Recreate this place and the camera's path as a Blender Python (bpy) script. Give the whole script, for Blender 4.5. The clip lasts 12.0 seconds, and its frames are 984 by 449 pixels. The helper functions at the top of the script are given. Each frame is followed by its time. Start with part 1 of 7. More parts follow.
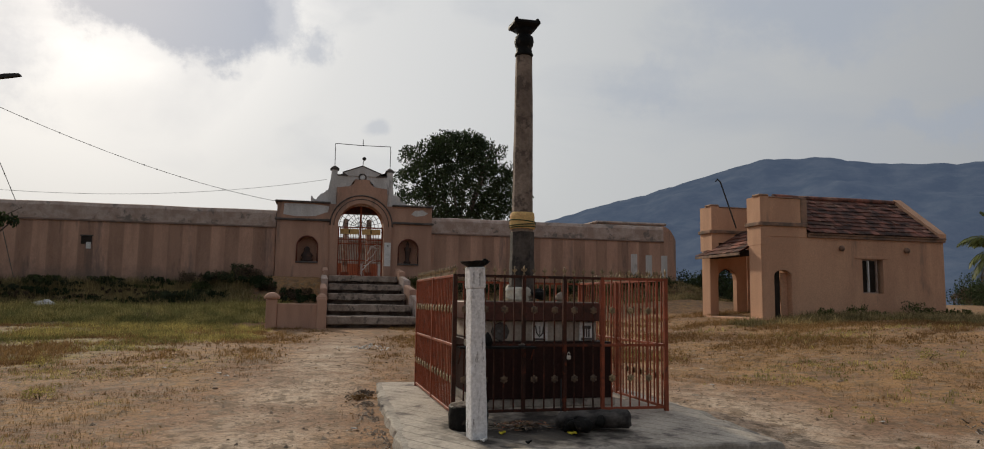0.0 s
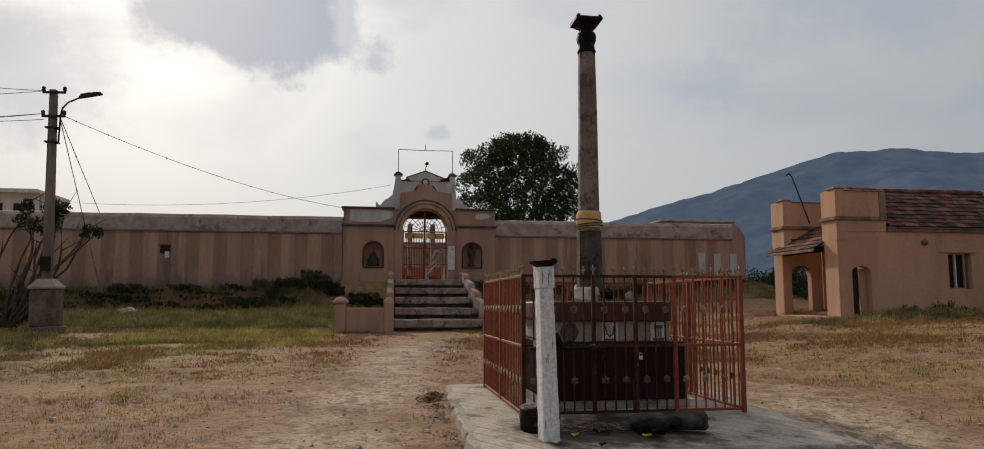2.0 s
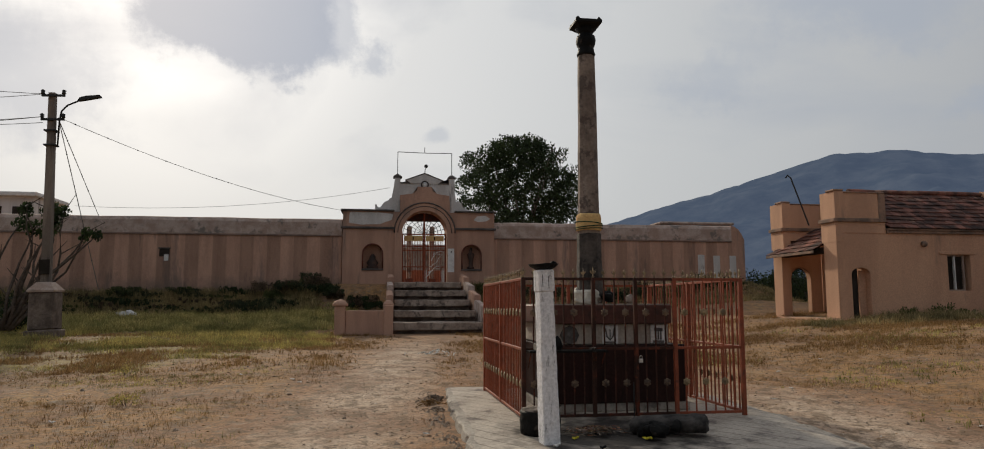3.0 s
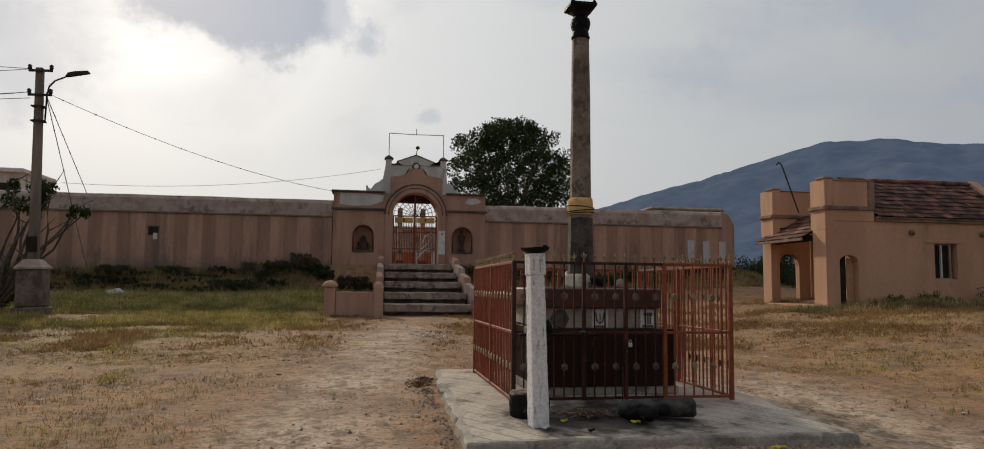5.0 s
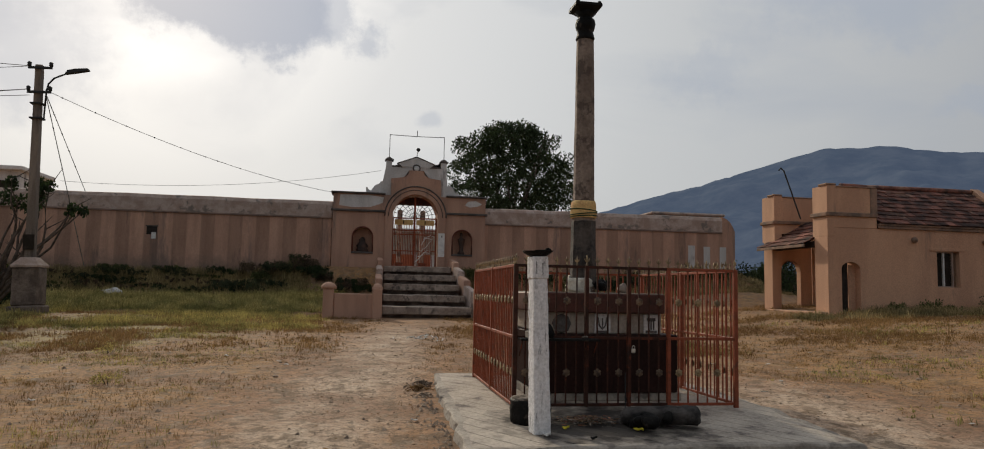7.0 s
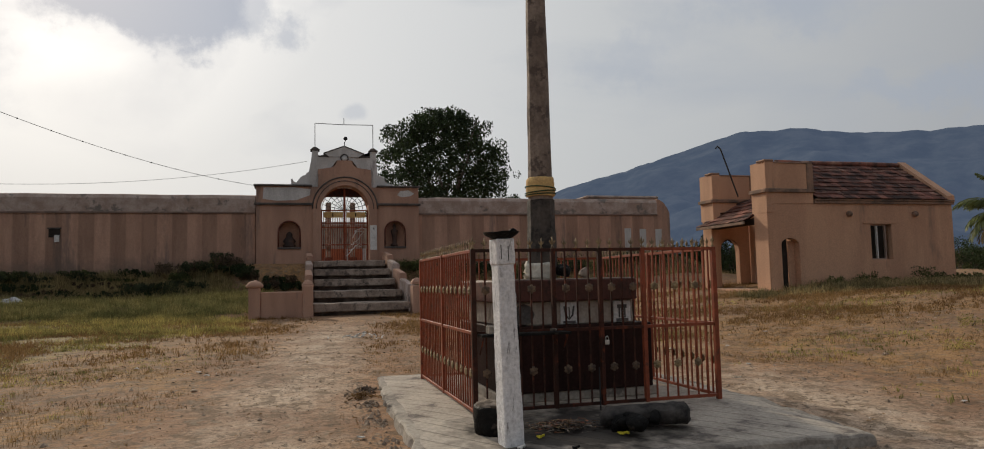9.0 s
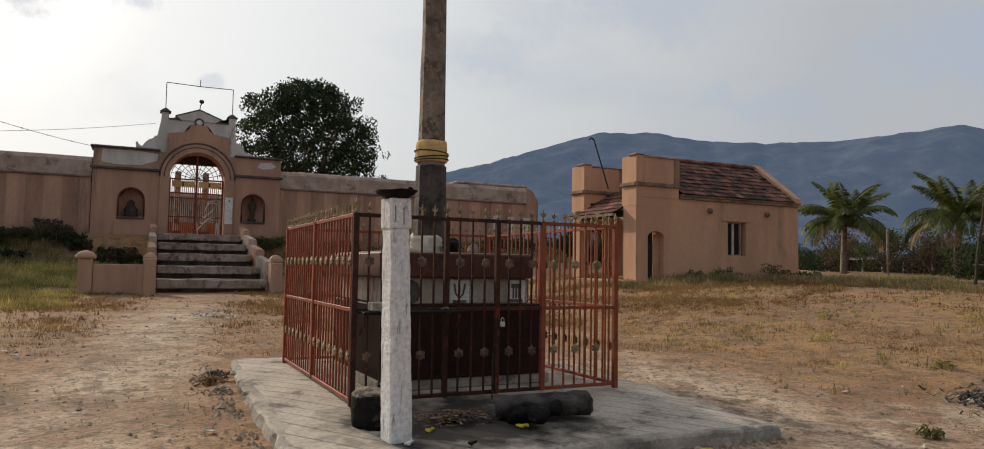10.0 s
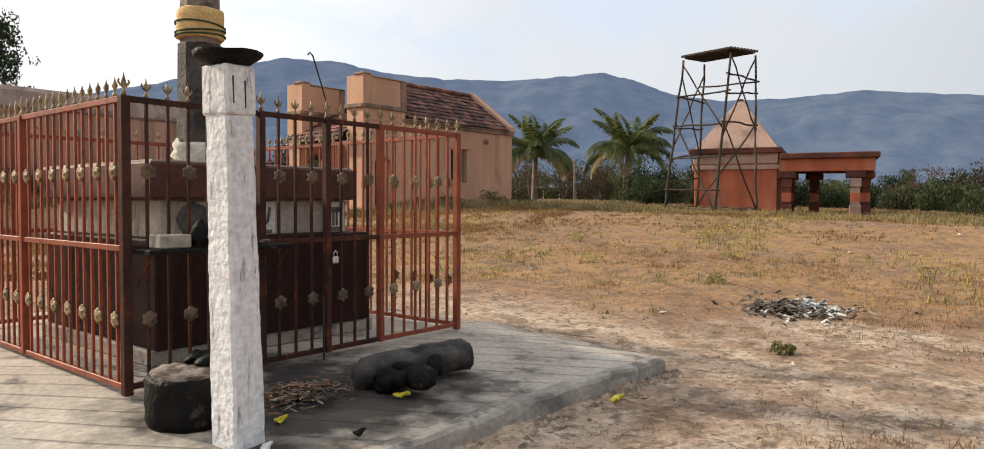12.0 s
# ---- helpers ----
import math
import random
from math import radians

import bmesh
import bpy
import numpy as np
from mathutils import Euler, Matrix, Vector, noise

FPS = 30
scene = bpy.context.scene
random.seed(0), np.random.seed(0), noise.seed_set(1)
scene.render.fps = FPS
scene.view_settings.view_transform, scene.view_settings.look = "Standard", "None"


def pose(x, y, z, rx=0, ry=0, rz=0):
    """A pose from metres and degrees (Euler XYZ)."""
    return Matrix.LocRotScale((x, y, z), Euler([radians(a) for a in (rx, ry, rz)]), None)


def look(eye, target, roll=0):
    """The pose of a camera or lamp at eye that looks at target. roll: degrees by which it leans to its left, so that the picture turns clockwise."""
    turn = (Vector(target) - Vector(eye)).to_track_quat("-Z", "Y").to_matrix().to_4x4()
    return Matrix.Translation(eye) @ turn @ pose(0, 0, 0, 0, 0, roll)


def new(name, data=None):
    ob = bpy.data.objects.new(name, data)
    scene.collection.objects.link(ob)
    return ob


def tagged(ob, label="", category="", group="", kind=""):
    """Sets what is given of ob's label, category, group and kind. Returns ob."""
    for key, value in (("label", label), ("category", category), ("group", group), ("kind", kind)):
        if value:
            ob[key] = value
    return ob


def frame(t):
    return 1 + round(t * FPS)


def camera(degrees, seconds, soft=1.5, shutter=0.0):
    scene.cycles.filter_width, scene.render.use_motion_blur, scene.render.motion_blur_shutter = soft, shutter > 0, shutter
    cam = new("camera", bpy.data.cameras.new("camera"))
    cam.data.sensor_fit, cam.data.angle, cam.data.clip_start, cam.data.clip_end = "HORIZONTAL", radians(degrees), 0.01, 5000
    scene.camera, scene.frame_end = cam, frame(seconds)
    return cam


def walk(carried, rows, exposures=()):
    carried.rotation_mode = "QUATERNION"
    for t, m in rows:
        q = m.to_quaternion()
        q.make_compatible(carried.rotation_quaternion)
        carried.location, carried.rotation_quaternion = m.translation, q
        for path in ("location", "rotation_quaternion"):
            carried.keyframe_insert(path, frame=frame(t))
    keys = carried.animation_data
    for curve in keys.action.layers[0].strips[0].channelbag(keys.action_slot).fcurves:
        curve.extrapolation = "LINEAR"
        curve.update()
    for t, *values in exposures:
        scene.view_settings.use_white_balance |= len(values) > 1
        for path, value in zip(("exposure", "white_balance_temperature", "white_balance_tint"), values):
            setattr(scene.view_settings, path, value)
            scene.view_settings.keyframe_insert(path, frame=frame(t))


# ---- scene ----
cam = camera(68.5, 12.0, soft=1.0)
PATH = [
    (0, (-2.015, -10.218, 1.768), (-1.534, -8.288, 1.977), 0.8),
    (0.5, (-2.016, -10.171, 1.749), (-1.644, -8.216, 1.95), 0.7),
    (1, (-2.036, -10.147, 1.749), (-1.71, -8.187, 1.972), 0.0),
    (1.5, (-2.047, -10.119, 1.752), (-1.731, -8.156, 1.97), 0.0),
    (2, (-2.062, -10.119, 1.74), (-1.749, -8.155, 1.955), -0.0),
    (2.5, (-2.067, -10.12, 1.744), (-1.754, -8.158, 1.974), -0.1),
    (3, (-2.07, -10.113, 1.752), (-1.755, -8.15, 1.973), -0.1),
    (5, (-2.081, -10.094, 1.754), (-1.74, -8.131, 1.928), 0.6),
    (5.5, (-2.086, -10.056, 1.761), (-1.751, -8.091, 1.93), 0.9),
    (6, (-2.096, -10.087, 1.754), (-1.775, -8.122, 1.939), 0.8),
    (6.5, (-2.092, -10.029, 1.756), (-1.757, -8.066, 1.942), 1.1),
    (8.5, (-2.074, -9.054, 1.744), (-1.697, -7.097, 1.902), 0.7),
    (9, (-2.105, -8.522, 1.745), (-1.573, -6.6, 1.902), -1.3),
    (9.5, (-2.105, -7.975, 1.674), (-1.439, -6.114, 1.978), 1.1),
    (10, (-2.07, -7.379, 1.582), (-1.184, -5.589, 1.703), 0.9),
    (10.5, (-2.02, -6.795, 1.541), (-0.681, -5.31, 1.519), 0.0),
    (11, (-2.062, -6.12, 1.497), (-0.688, -4.668, 1.555), -1.5),
    (11.5, (-2.151, -5.535, 1.49), (-0.722, -4.14, 1.382), -0.9),
    (12, (-2.194, -4.916, 1.443), (-0.641, -3.657, 1.381), 0.2),
]
EXPOSURES = [(0, -0.09), (9.0, -0.07), (9.7, 0.03), (10.5, 0.6), (11.0, 0.77), (11.5, 0.9), (12.0, 1.0)]
walk(cam, [(t, look(eye, target, roll)) for t, eye, target, roll in PATH], EXPOSURES)

# ---- world, sun and exposure ----
SUN_HEAD, SUN_ELEV = radians(-19.0), radians(27.0)
scene.view_settings.exposure = 0.0
world = bpy.data.worlds.new("sky")
scene.world = world
world.use_nodes = True
wt = world.node_tree
wt.nodes.clear()


def wnode(kind, **props):
    n = wt.nodes.new(kind)
    for k, v in props.items():
        if k == "blend":
            n.blend_type = v
        elif k == "op":
            n.operation = v
        elif k == "typ":
            n.data_type = v
    return n


def build_sky():
    L = wt.links.new
    sky = wnode("ShaderNodeTexSky")
    sky.sky_type = "NISHITA"
    sky.sun_disc = False
    sky.sun_elevation = SUN_ELEV
    sky.sun_rotation = SUN_HEAD
    sky.dust_density = 4.0
    sky.air_density = 1.2
    co = wnode("ShaderNodeTexCoord")
    sep = wnode("ShaderNodeSeparateXYZ")
    L(co.outputs["Generated"], sep.inputs[0])
    # high haze and cloud sheet, brightest near the sun
    noise1 = wnode("ShaderNodeTexNoise")
    noise1.inputs["Scale"].default_value = 2.2
    noise1.inputs["Detail"].default_value = 7
    noise1.inputs["Distortion"].default_value = 0.5
    mp = wnode("ShaderNodeMapping")
    mp.inputs["Scale"].default_value = (1, 1, 2.2)
    mp.inputs["Location"].default_value = (0.35, 0.2, 0.1)
    L(co.outputs["Generated"], mp.inputs[0])
    L(mp.outputs[0], noise1.inputs["Vector"])
    sdir = (math.sin(GLOW_HEAD) * math.cos(GLOW_ELEV), math.cos(GLOW_HEAD) * math.cos(GLOW_ELEV), math.sin(GLOW_ELEV))
    dot = wnode("ShaderNodeVectorMath")
    dot.operation = "DOT_PRODUCT"
    L(co.outputs["Generated"], dot.inputs[0])
    dot.inputs[1].default_value = sdir
    glow = wnode("ShaderNodeMapRange")
    glow.inputs["From Min"].default_value = -0.6
    glow.inputs["From Max"].default_value = 1.0
    L(dot.outputs["Value"], glow.inputs["Value"])
    base = wnode("ShaderNodeValToRGB")
    e = base.color_ramp.elements
    e[0].position, e[0].color = 0.0, (2.2, 2.35, 2.55, 1)
    e[1].position, e[1].color = 1.0, (13.5, 13.3, 12.9, 1)
    for at, col in ((0.42, (3.9, 4.05, 4.25)), (0.65, (4.1, 4.25, 4.45)), (0.86, (5.8, 5.95, 6.05)), (0.965, (7.3, 7.4, 7.45)), (0.985, (8.8, 8.8, 8.75))):
        m = e.new(at)
        m.color = (*col, 1)
    L(glow.outputs[0], base.inputs[0])
    sheet = wnode("ShaderNodeMapRange")
    sheet.inputs["From Min"].default_value = 0.47
    sheet.inputs["From Max"].default_value = 0.66
    L(noise1.outputs["Fac"], sheet.inputs["Value"])
    high = wnode("ShaderNodeMapRange")
    high.inputs["From Min"].default_value = 0.04
    high.inputs["From Max"].default_value = 0.42
    L(sep.outputs["Z"], high.inputs["Value"])
    fac = wnode("ShaderNodeMath", op="MULTIPLY")
    L(sheet.outputs[0], fac.inputs[0])
    L(high.outputs[0], fac.inputs[1])
    fac2 = wnode("ShaderNodeMath", op="MULTIPLY")
    L(fac.outputs[0], fac2.inputs[0])
    fac2.inputs[1].default_value = 0.75
    mixc = wnode("ShaderNodeMix", typ="RGBA")
    L(fac2.outputs[0], mixc.inputs["Factor"])
    L(base.outputs["Color"], mixc.inputs["A"])
    mixc.inputs["B"].default_value = (3.4, 3.9, 4.8, 1)
    # the one heavier cloud under the sun
    n2 = wnode("ShaderNodeTexNoise")
    n2.inputs["Scale"].default_value = 7.0
    n2.inputs["Detail"].default_value = 9
    n2.inputs["Roughness"].default_value = 0.66
    L(co.outputs["Generated"], n2.inputs["Vector"])
    ctr = wnode("ShaderNodeVectorMath")
    ctr.operation = "SUBTRACT"
    ctr.inputs[1].default_value = (0.5, 0.5, 0.5)
    L(n2.outputs["Color"], ctr.inputs[0])
    scl = wnode("ShaderNodeVectorMath")
    scl.operation = "SCALE"
    L(ctr.outputs[0], scl.inputs[0])
    last = mixc.outputs["Result"]
    for head, elev, rad, soft, squash_z, amount, ragged in CLOUDS:
        head, elev = radians(head), radians(elev)
        sub = wnode("ShaderNodeVectorMath")
        sub.operation = "SUBTRACT"
        sub.inputs[1].default_value = (math.sin(head) * math.cos(elev), math.cos(head) * math.cos(elev), math.sin(elev))
        L(co.outputs["Generated"], sub.inputs[0])
        scl = wnode("ShaderNodeVectorMath")
        scl.operation = "SCALE"
        scl.inputs["Scale"].default_value = ragged
        L(ctr.outputs[0], scl.inputs[0])
        add = wnode("ShaderNodeVectorMath")
        add.operation = "ADD"
        L(sub.outputs[0], add.inputs[0])
        L(scl.outputs[0], add.inputs[1])
        squash = wnode("ShaderNodeVectorMath")
        squash.operation = "MULTIPLY"
        squash.inputs[1].default_value = (1, 1, squash_z)
        L(add.outputs[0], squash.inputs[0])
        ln = wnode("ShaderNodeVectorMath")
        ln.operation = "LENGTH"
        L(squash.outputs[0], ln.inputs[0])
        edge = wnode("ShaderNodeMapRange")
        edge.interpolation_type = "SMOOTHSTEP"
        edge.inputs["From Min"].default_value = rad
        edge.inputs["From Max"].default_value = rad * (1 - soft)
        edge.inputs["To Max"].default_value = amount
        L(ln.outputs["Value"], edge.inputs["Value"])
        mix2 = wnode("ShaderNodeMix", typ="RGBA")
        L(edge.outputs[0], mix2.inputs["Factor"])
        L(last, mix2.inputs["A"])
        mix2.inputs["B"].default_value = (3.55, 4.1, 5.1, 1)
        last = mix2.outputs["Result"]
    # thin through-light of the clear sky behind
    mix3 = wnode("ShaderNodeMix", typ="RGBA")
    mix3.inputs["Factor"].default_value = 0.95
    L(sky.outputs[0], mix3.inputs["A"])
    L(last, mix3.inputs["B"])
    bg = wnode("ShaderNodeBackground")
    bg.inputs["Strength"].default_value = 0.1
    L(mix3.outputs["Result"], bg.inputs[0])
    out = wnode("ShaderNodeOutputWorld")
    L(bg.outputs[0], out.inputs[0])


# clouds: heading, elevation, size, softness, flattening, depth, raggedness
CLOUDS = [(-10.6, 21.2, 0.14, 0.28, 1.55, 0.97, 0.15), (-3.0, 20.5, 0.06, 0.5, 1.0, 0.6, 0.18), (-25.5, 15.5, 0.15, 0.7, 1.3, 0.6, 0.25),
          (-30.0, 24.0, 0.12, 0.8, 1.2, 0.6, 0.25), (38.0, 22.0, 0.22, 0.8, 2.2, 0.5, 0.3), (27.0, 17.0, 0.09, 0.8, 2.0, 0.3, 0.25), (60.0, 15.0, 0.2, 0.8, 2.6, 0.6, 0.3), (76.0, 17.0, 0.22, 0.8, 2.6, 0.6, 0.3), (48.0, 12.0, 0.12, 0.8, 2.6, 0.4, 0.3), (4.5, 13.0, 0.025, 0.6, 1.4, 0.4, 0.06)]
GLOW_HEAD, GLOW_ELEV = radians(-17.0), radians(26.0)
build_sky()
sun = new("sun", bpy.data.lights.new("sun", "SUN"))
sun.data.energy = 2.5
sun.data.angle = radians(3.0)
sun.data.color = (1.0, 0.87, 0.68)
sun.matrix_world = look((0, 0, 0), (-math.sin(SUN_HEAD) * math.cos(SUN_ELEV), -math.cos(SUN_HEAD) * math.cos(SUN_ELEV), -math.sin(SUN_ELEV)))


# ---- materials ----
def mat(name, col, col2=None, scale=3.0, rough=0.85, bump=0.3, fine=40.0, metal=0.0, spots=None, spot_scale=1.2, spot_at=0.62, per_object=0.0, per_island=0.0, streak=False, stain=0.0, thin=False):
    """Two colours mixed by coarse noise, fine grain in value and relief, an optional third colour in patches."""
    m = bpy.data.materials.new(name)
    m.use_nodes = True
    nt = m.node_tree
    N, L = nt.nodes.new, nt.links.new
    bs = nt.nodes["Principled BSDF"]
    bs.inputs["Roughness"].default_value = rough
    bs.inputs["Metallic"].default_value = metal
    if "Specular IOR Level" in bs.inputs:
        bs.inputs["Specular IOR Level"].default_value = 0.25 if not metal else 0.5
    geo = N("ShaderNodeNewGeometry")
    mp = N("ShaderNodeMapping")
    L(geo.outputs["Position"], mp.inputs[0])
    if streak:
        mp.inputs["Scale"].default_value = (1, 1, 0.18)
    n1 = N("ShaderNodeTexNoise")
    n1.inputs["Scale"].default_value = scale
    n1.inputs["Detail"].default_value = 6
    n1.inputs["Roughness"].default_value = 0.65
    L(mp.outputs[0], n1.inputs["Vector"])
    r1 = N("ShaderNodeMapRange")
    r1.inputs["From Min"].default_value, r1.inputs["From Max"].default_value = 0.41, 0.59
    L(n1.outputs["Fac"], r1.inputs["Value"])
    mx = N("ShaderNodeMix")
    mx.data_type = "RGBA"
    c2 = col2 or tuple(c * 0.7 for c in col)
    mx.inputs["A"].default_value = (*col, 1)
    mx.inputs["B"].default_value = (*c2, 1)
    L(r1.outputs[0], mx.inputs["Factor"])
    cur = mx.outputs["Result"]
    n2 = N("ShaderNodeTexNoise")
    n2.inputs["Scale"].default_value = fine
    n2.inputs["Detail"].default_value = 4
    L(geo.outputs["Position"], n2.inputs["Vector"])
    r2 = N("ShaderNodeMapRange")
    r2.inputs["From Min"].default_value, r2.inputs["From Max"].default_value = 0.3, 0.7
    r2.inputs["To Min"].default_value, r2.inputs["To Max"].default_value = 0.83, 1.17
    L(n2.outputs["Fac"], r2.inputs["Value"])
    mu = N("ShaderNodeVectorMath")
    mu.operation = "SCALE"
    L(cur, mu.inputs[0])
    L(r2.outputs[0], mu.inputs["Scale"])
    cur = mu.outputs[0]
    if spots:
        n3 = N("ShaderNodeTexNoise")
        n3.inputs["Scale"].default_value = spot_scale
        n3.inputs["Detail"].default_value = 8
        n3.inputs["Roughness"].default_value = 0.7
        L(mp.outputs[0], n3.inputs["Vector"])
        r3 = N("ShaderNodeMapRange")
        at = 0.5 + (spot_at - 0.5) * 0.55
        r3.inputs["From Min"].default_value, r3.inputs["From Max"].default_value = at - 0.015, at + 0.05
        r3.inputs["To Max"].default_value = 0.85
        L(n3.outputs["Fac"], r3.inputs["Value"])
        mx3 = N("ShaderNodeMix")
        mx3.data_type = "RGBA"
        L(r3.outputs[0], mx3.inputs["Factor"])
        L(cur, mx3.inputs["A"])
        mx3.inputs["B"].default_value = (*spots, 1)
        cur = mx3.outputs["Result"]
    for amount, src in ((per_object, "ob"), (per_island, "isl")):
        if amount:
            if src == "ob":
                rn = N("ShaderNodeObjectInfo").outputs["Random"]
            else:
                rn = geo.outputs["Random Per Island"]
            r4 = N("ShaderNodeMapRange")
            r4.inputs["To Min"].default_value, r4.inputs["To Max"].default_value = 1 - amount, 1 + amount
            L(rn, r4.inputs["Value"])
            mu2 = N("ShaderNodeVectorMath")
            mu2.operation = "SCALE"
            L(cur, mu2.inputs[0])
            L(r4.outputs[0], mu2.inputs["Scale"])
            cur = mu2.outputs[0]
    L(cur, bs.inputs["Base Color"])
    if bump:
        ad = N("ShaderNodeMath")
        ad.operation = "ADD"
        L(n1.outputs["Fac"], ad.inputs[0])
        L(n2.outputs["Fac"], ad.inputs[1])
        bp = N("ShaderNodeBump")
        bp.inputs["Strength"].default_value = bump
        bp.inputs["Distance"].default_value = 0.02
        L(ad.outputs[0], bp.inputs["Height"])
        L(bp.outputs[0], bs.inputs["Normal"])
    if thin:
        tr = N("ShaderNodeBsdfTranslucent")
        L(cur, tr.inputs["Color"])
        ms = N("ShaderNodeMixShader")
        ms.inputs[0].default_value = 0.35
        L(bs.outputs[0], ms.inputs[1])
        L(tr.outputs[0], ms.inputs[2])
        L(ms.outputs[0], nt.nodes["Material Output"].inputs[0])
    return m


def plain(name, col, rough=0.6, metal=0.0):
    return mat(name, col, tuple(c * 0.85 for c in col), 8.0, rough, 0.1, 60.0, metal)


PINK = (0.50, 0.305, 0.22)
M = {}
M["plaster"] = mat("pink_plaster", PINK, (0.40, 0.24, 0.175), 1.1, 0.9, 0.25, 30, spots=(0.24, 0.17, 0.14), spot_scale=0.5, spot_at=0.64, streak=True)
M["coping"] = mat("weathered_coping", (0.50, 0.40, 0.35), (0.38, 0.28, 0.23), 1.3, 0.9, 0.3, 25, spots=(0.17, 0.15, 0.135), spot_scale=1.2, spot_at=0.62)
M["whitewash"] = mat("whitewash", (0.66, 0.64, 0.62), (0.54, 0.52, 0.50), 1.6, 0.9, 0.25, 30, spots=(0.22, 0.2, 0.19), spot_scale=1.4, spot_at=0.66, streak=True)
M["edge"] = mat("grey_edge", (0.13, 0.11, 0.10), (0.07, 0.065, 0.06), 2.0, 0.9, 0.3, 25)
M["hut"] = mat("hut_plaster", (0.62, 0.37, 0.24), (0.52, 0.305, 0.20), 0.9, 0.9, 0.2, 25, spots=(0.33, 0.22, 0.16), spot_scale=0.7, spot_at=0.66, streak=True)
M["hut_edge"] = mat("hut_weathered_edge", (0.33, 0.21, 0.15), (0.16, 0.12, 0.095), 1.8, 0.9, 0.3, 25)
M["tile"] = mat("roof_tile", (0.19, 0.08, 0.058), (0.06, 0.035, 0.03), 1.6, 0.85, 0.4, 20, spots=(0.24, 0.14, 0.10), spot_scale=1.1, spot_at=0.63, per_object=0.6)
M["iron"] = mat("red_oxide_iron", (0.30, 0.072, 0.033), (0.21, 0.055, 0.027), 5.0, 0.5, 0.15, 60, spots=(0.10, 0.04, 0.025), spot_scale=6, spot_at=0.66)
# Darker brown iron for the south posts, rails, bars and shelf brackets.
M["dark_iron"] = mat("dark_iron", (0.075, 0.03, 0.021), (0.04, 0.022, 0.017), 4.0, 0.6, 0.2, 60, spots=(0.16, 0.045, 0.025), spot_scale=5, spot_at=0.64)
M["gold"] = mat("dull_gold_paint", (0.40, 0.29, 0.15), (0.16, 0.11, 0.06), 14.0, 0.5, 0.3, 80, metal=0.2)
M["dark_gold"] = mat("darker_gold_paint", (0.20, 0.13, 0.075), (0.07, 0.045, 0.03), 14.0, 0.6, 0.3, 80, metal=0.1)
M["oxide"] = mat("dark_oxide_plaster", (0.038, 0.018, 0.015), (0.024, 0.013, 0.011), 3.0, 0.55, 0.2, 30, spots=(0.02, 0.013, 0.011), spot_scale=2, spot_at=0.62, streak=True)
M["oxide_band"] = mat("oxide_band", (0.105, 0.04, 0.03), (0.07, 0.03, 0.022), 3.0, 0.6, 0.2, 30, spots=(0.03, 0.02, 0.016), spot_scale=2, spot_at=0.62)
M["cream"] = mat("cream_plaster", (0.45, 0.40, 0.34), (0.34, 0.29, 0.24), 3.0, 0.85, 0.3, 30, spots=(0.12, 0.09, 0.07), spot_scale=2.5, spot_at=0.63, streak=True)
M["stone"] = mat("old_granite", (0.27, 0.215, 0.175), (0.17, 0.13, 0.105), 2.4, 0.85, 0.6, 22, spots=(0.085, 0.065, 0.055), spot_scale=3.5, spot_at=0.58)
M["black"] = mat("oil_blackened_stone", (0.014, 0.013, 0.012), (0.008, 0.008, 0.008), 4.0, 0.55, 0.8, 25, spots=(0.06, 0.048, 0.04), spot_scale=7, spot_at=0.68)
M["soot_stone"] = mat("sooty_column_stone", (0.085, 0.07, 0.06), (0.04, 0.034, 0.03), 3.0, 0.75, 0.6, 22, spots=(0.022, 0.02, 0.018), spot_scale=3.0, spot_at=0.58)
# Darker than the wall plaster: the string course's shadow line is in this colour.
M["course"] = mat("shadow_toned_course", (0.30, 0.205, 0.165), (0.19, 0.14, 0.115), 1.5, 0.9, 0.3, 25)
M["post"] = mat("limewashed_stone", (0.82, 0.81, 0.81), (0.74, 0.73, 0.73), 7.0, 0.85, 0.5, 30, spots=(0.22, 0.21, 0.20), spot_scale=14.0, spot_at=0.66, streak=True)
M["concrete"] = mat("rough_concrete", (0.43, 0.38, 0.32), (0.29, 0.255, 0.215), 1.8, 0.9, 0.5, 25, spots=(0.15, 0.13, 0.115), spot_scale=1.5, spot_at=0.6)
M["step"] = mat("old_step_plaster", (0.40, 0.32, 0.26), (0.24, 0.185, 0.15), 1.6, 0.9, 0.5, 20, spots=(0.09, 0.075, 0.065), spot_scale=2.0, spot_at=0.56)
# Dark tone for the shaded step recesses; also the pole's own dark base.
M["step_dark"] = mat("dark_step_tone", (0.22, 0.17, 0.14), (0.11, 0.085, 0.07), 2.0, 0.9, 0.5, 20)
M["shrine"] = mat("red_oxide_wall", (0.50, 0.15, 0.075), (0.37, 0.11, 0.058), 1.3, 0.9, 0.3, 25, spots=(0.42, 0.2, 0.13), spot_scale=0.8, spot_at=0.6, streak=True)
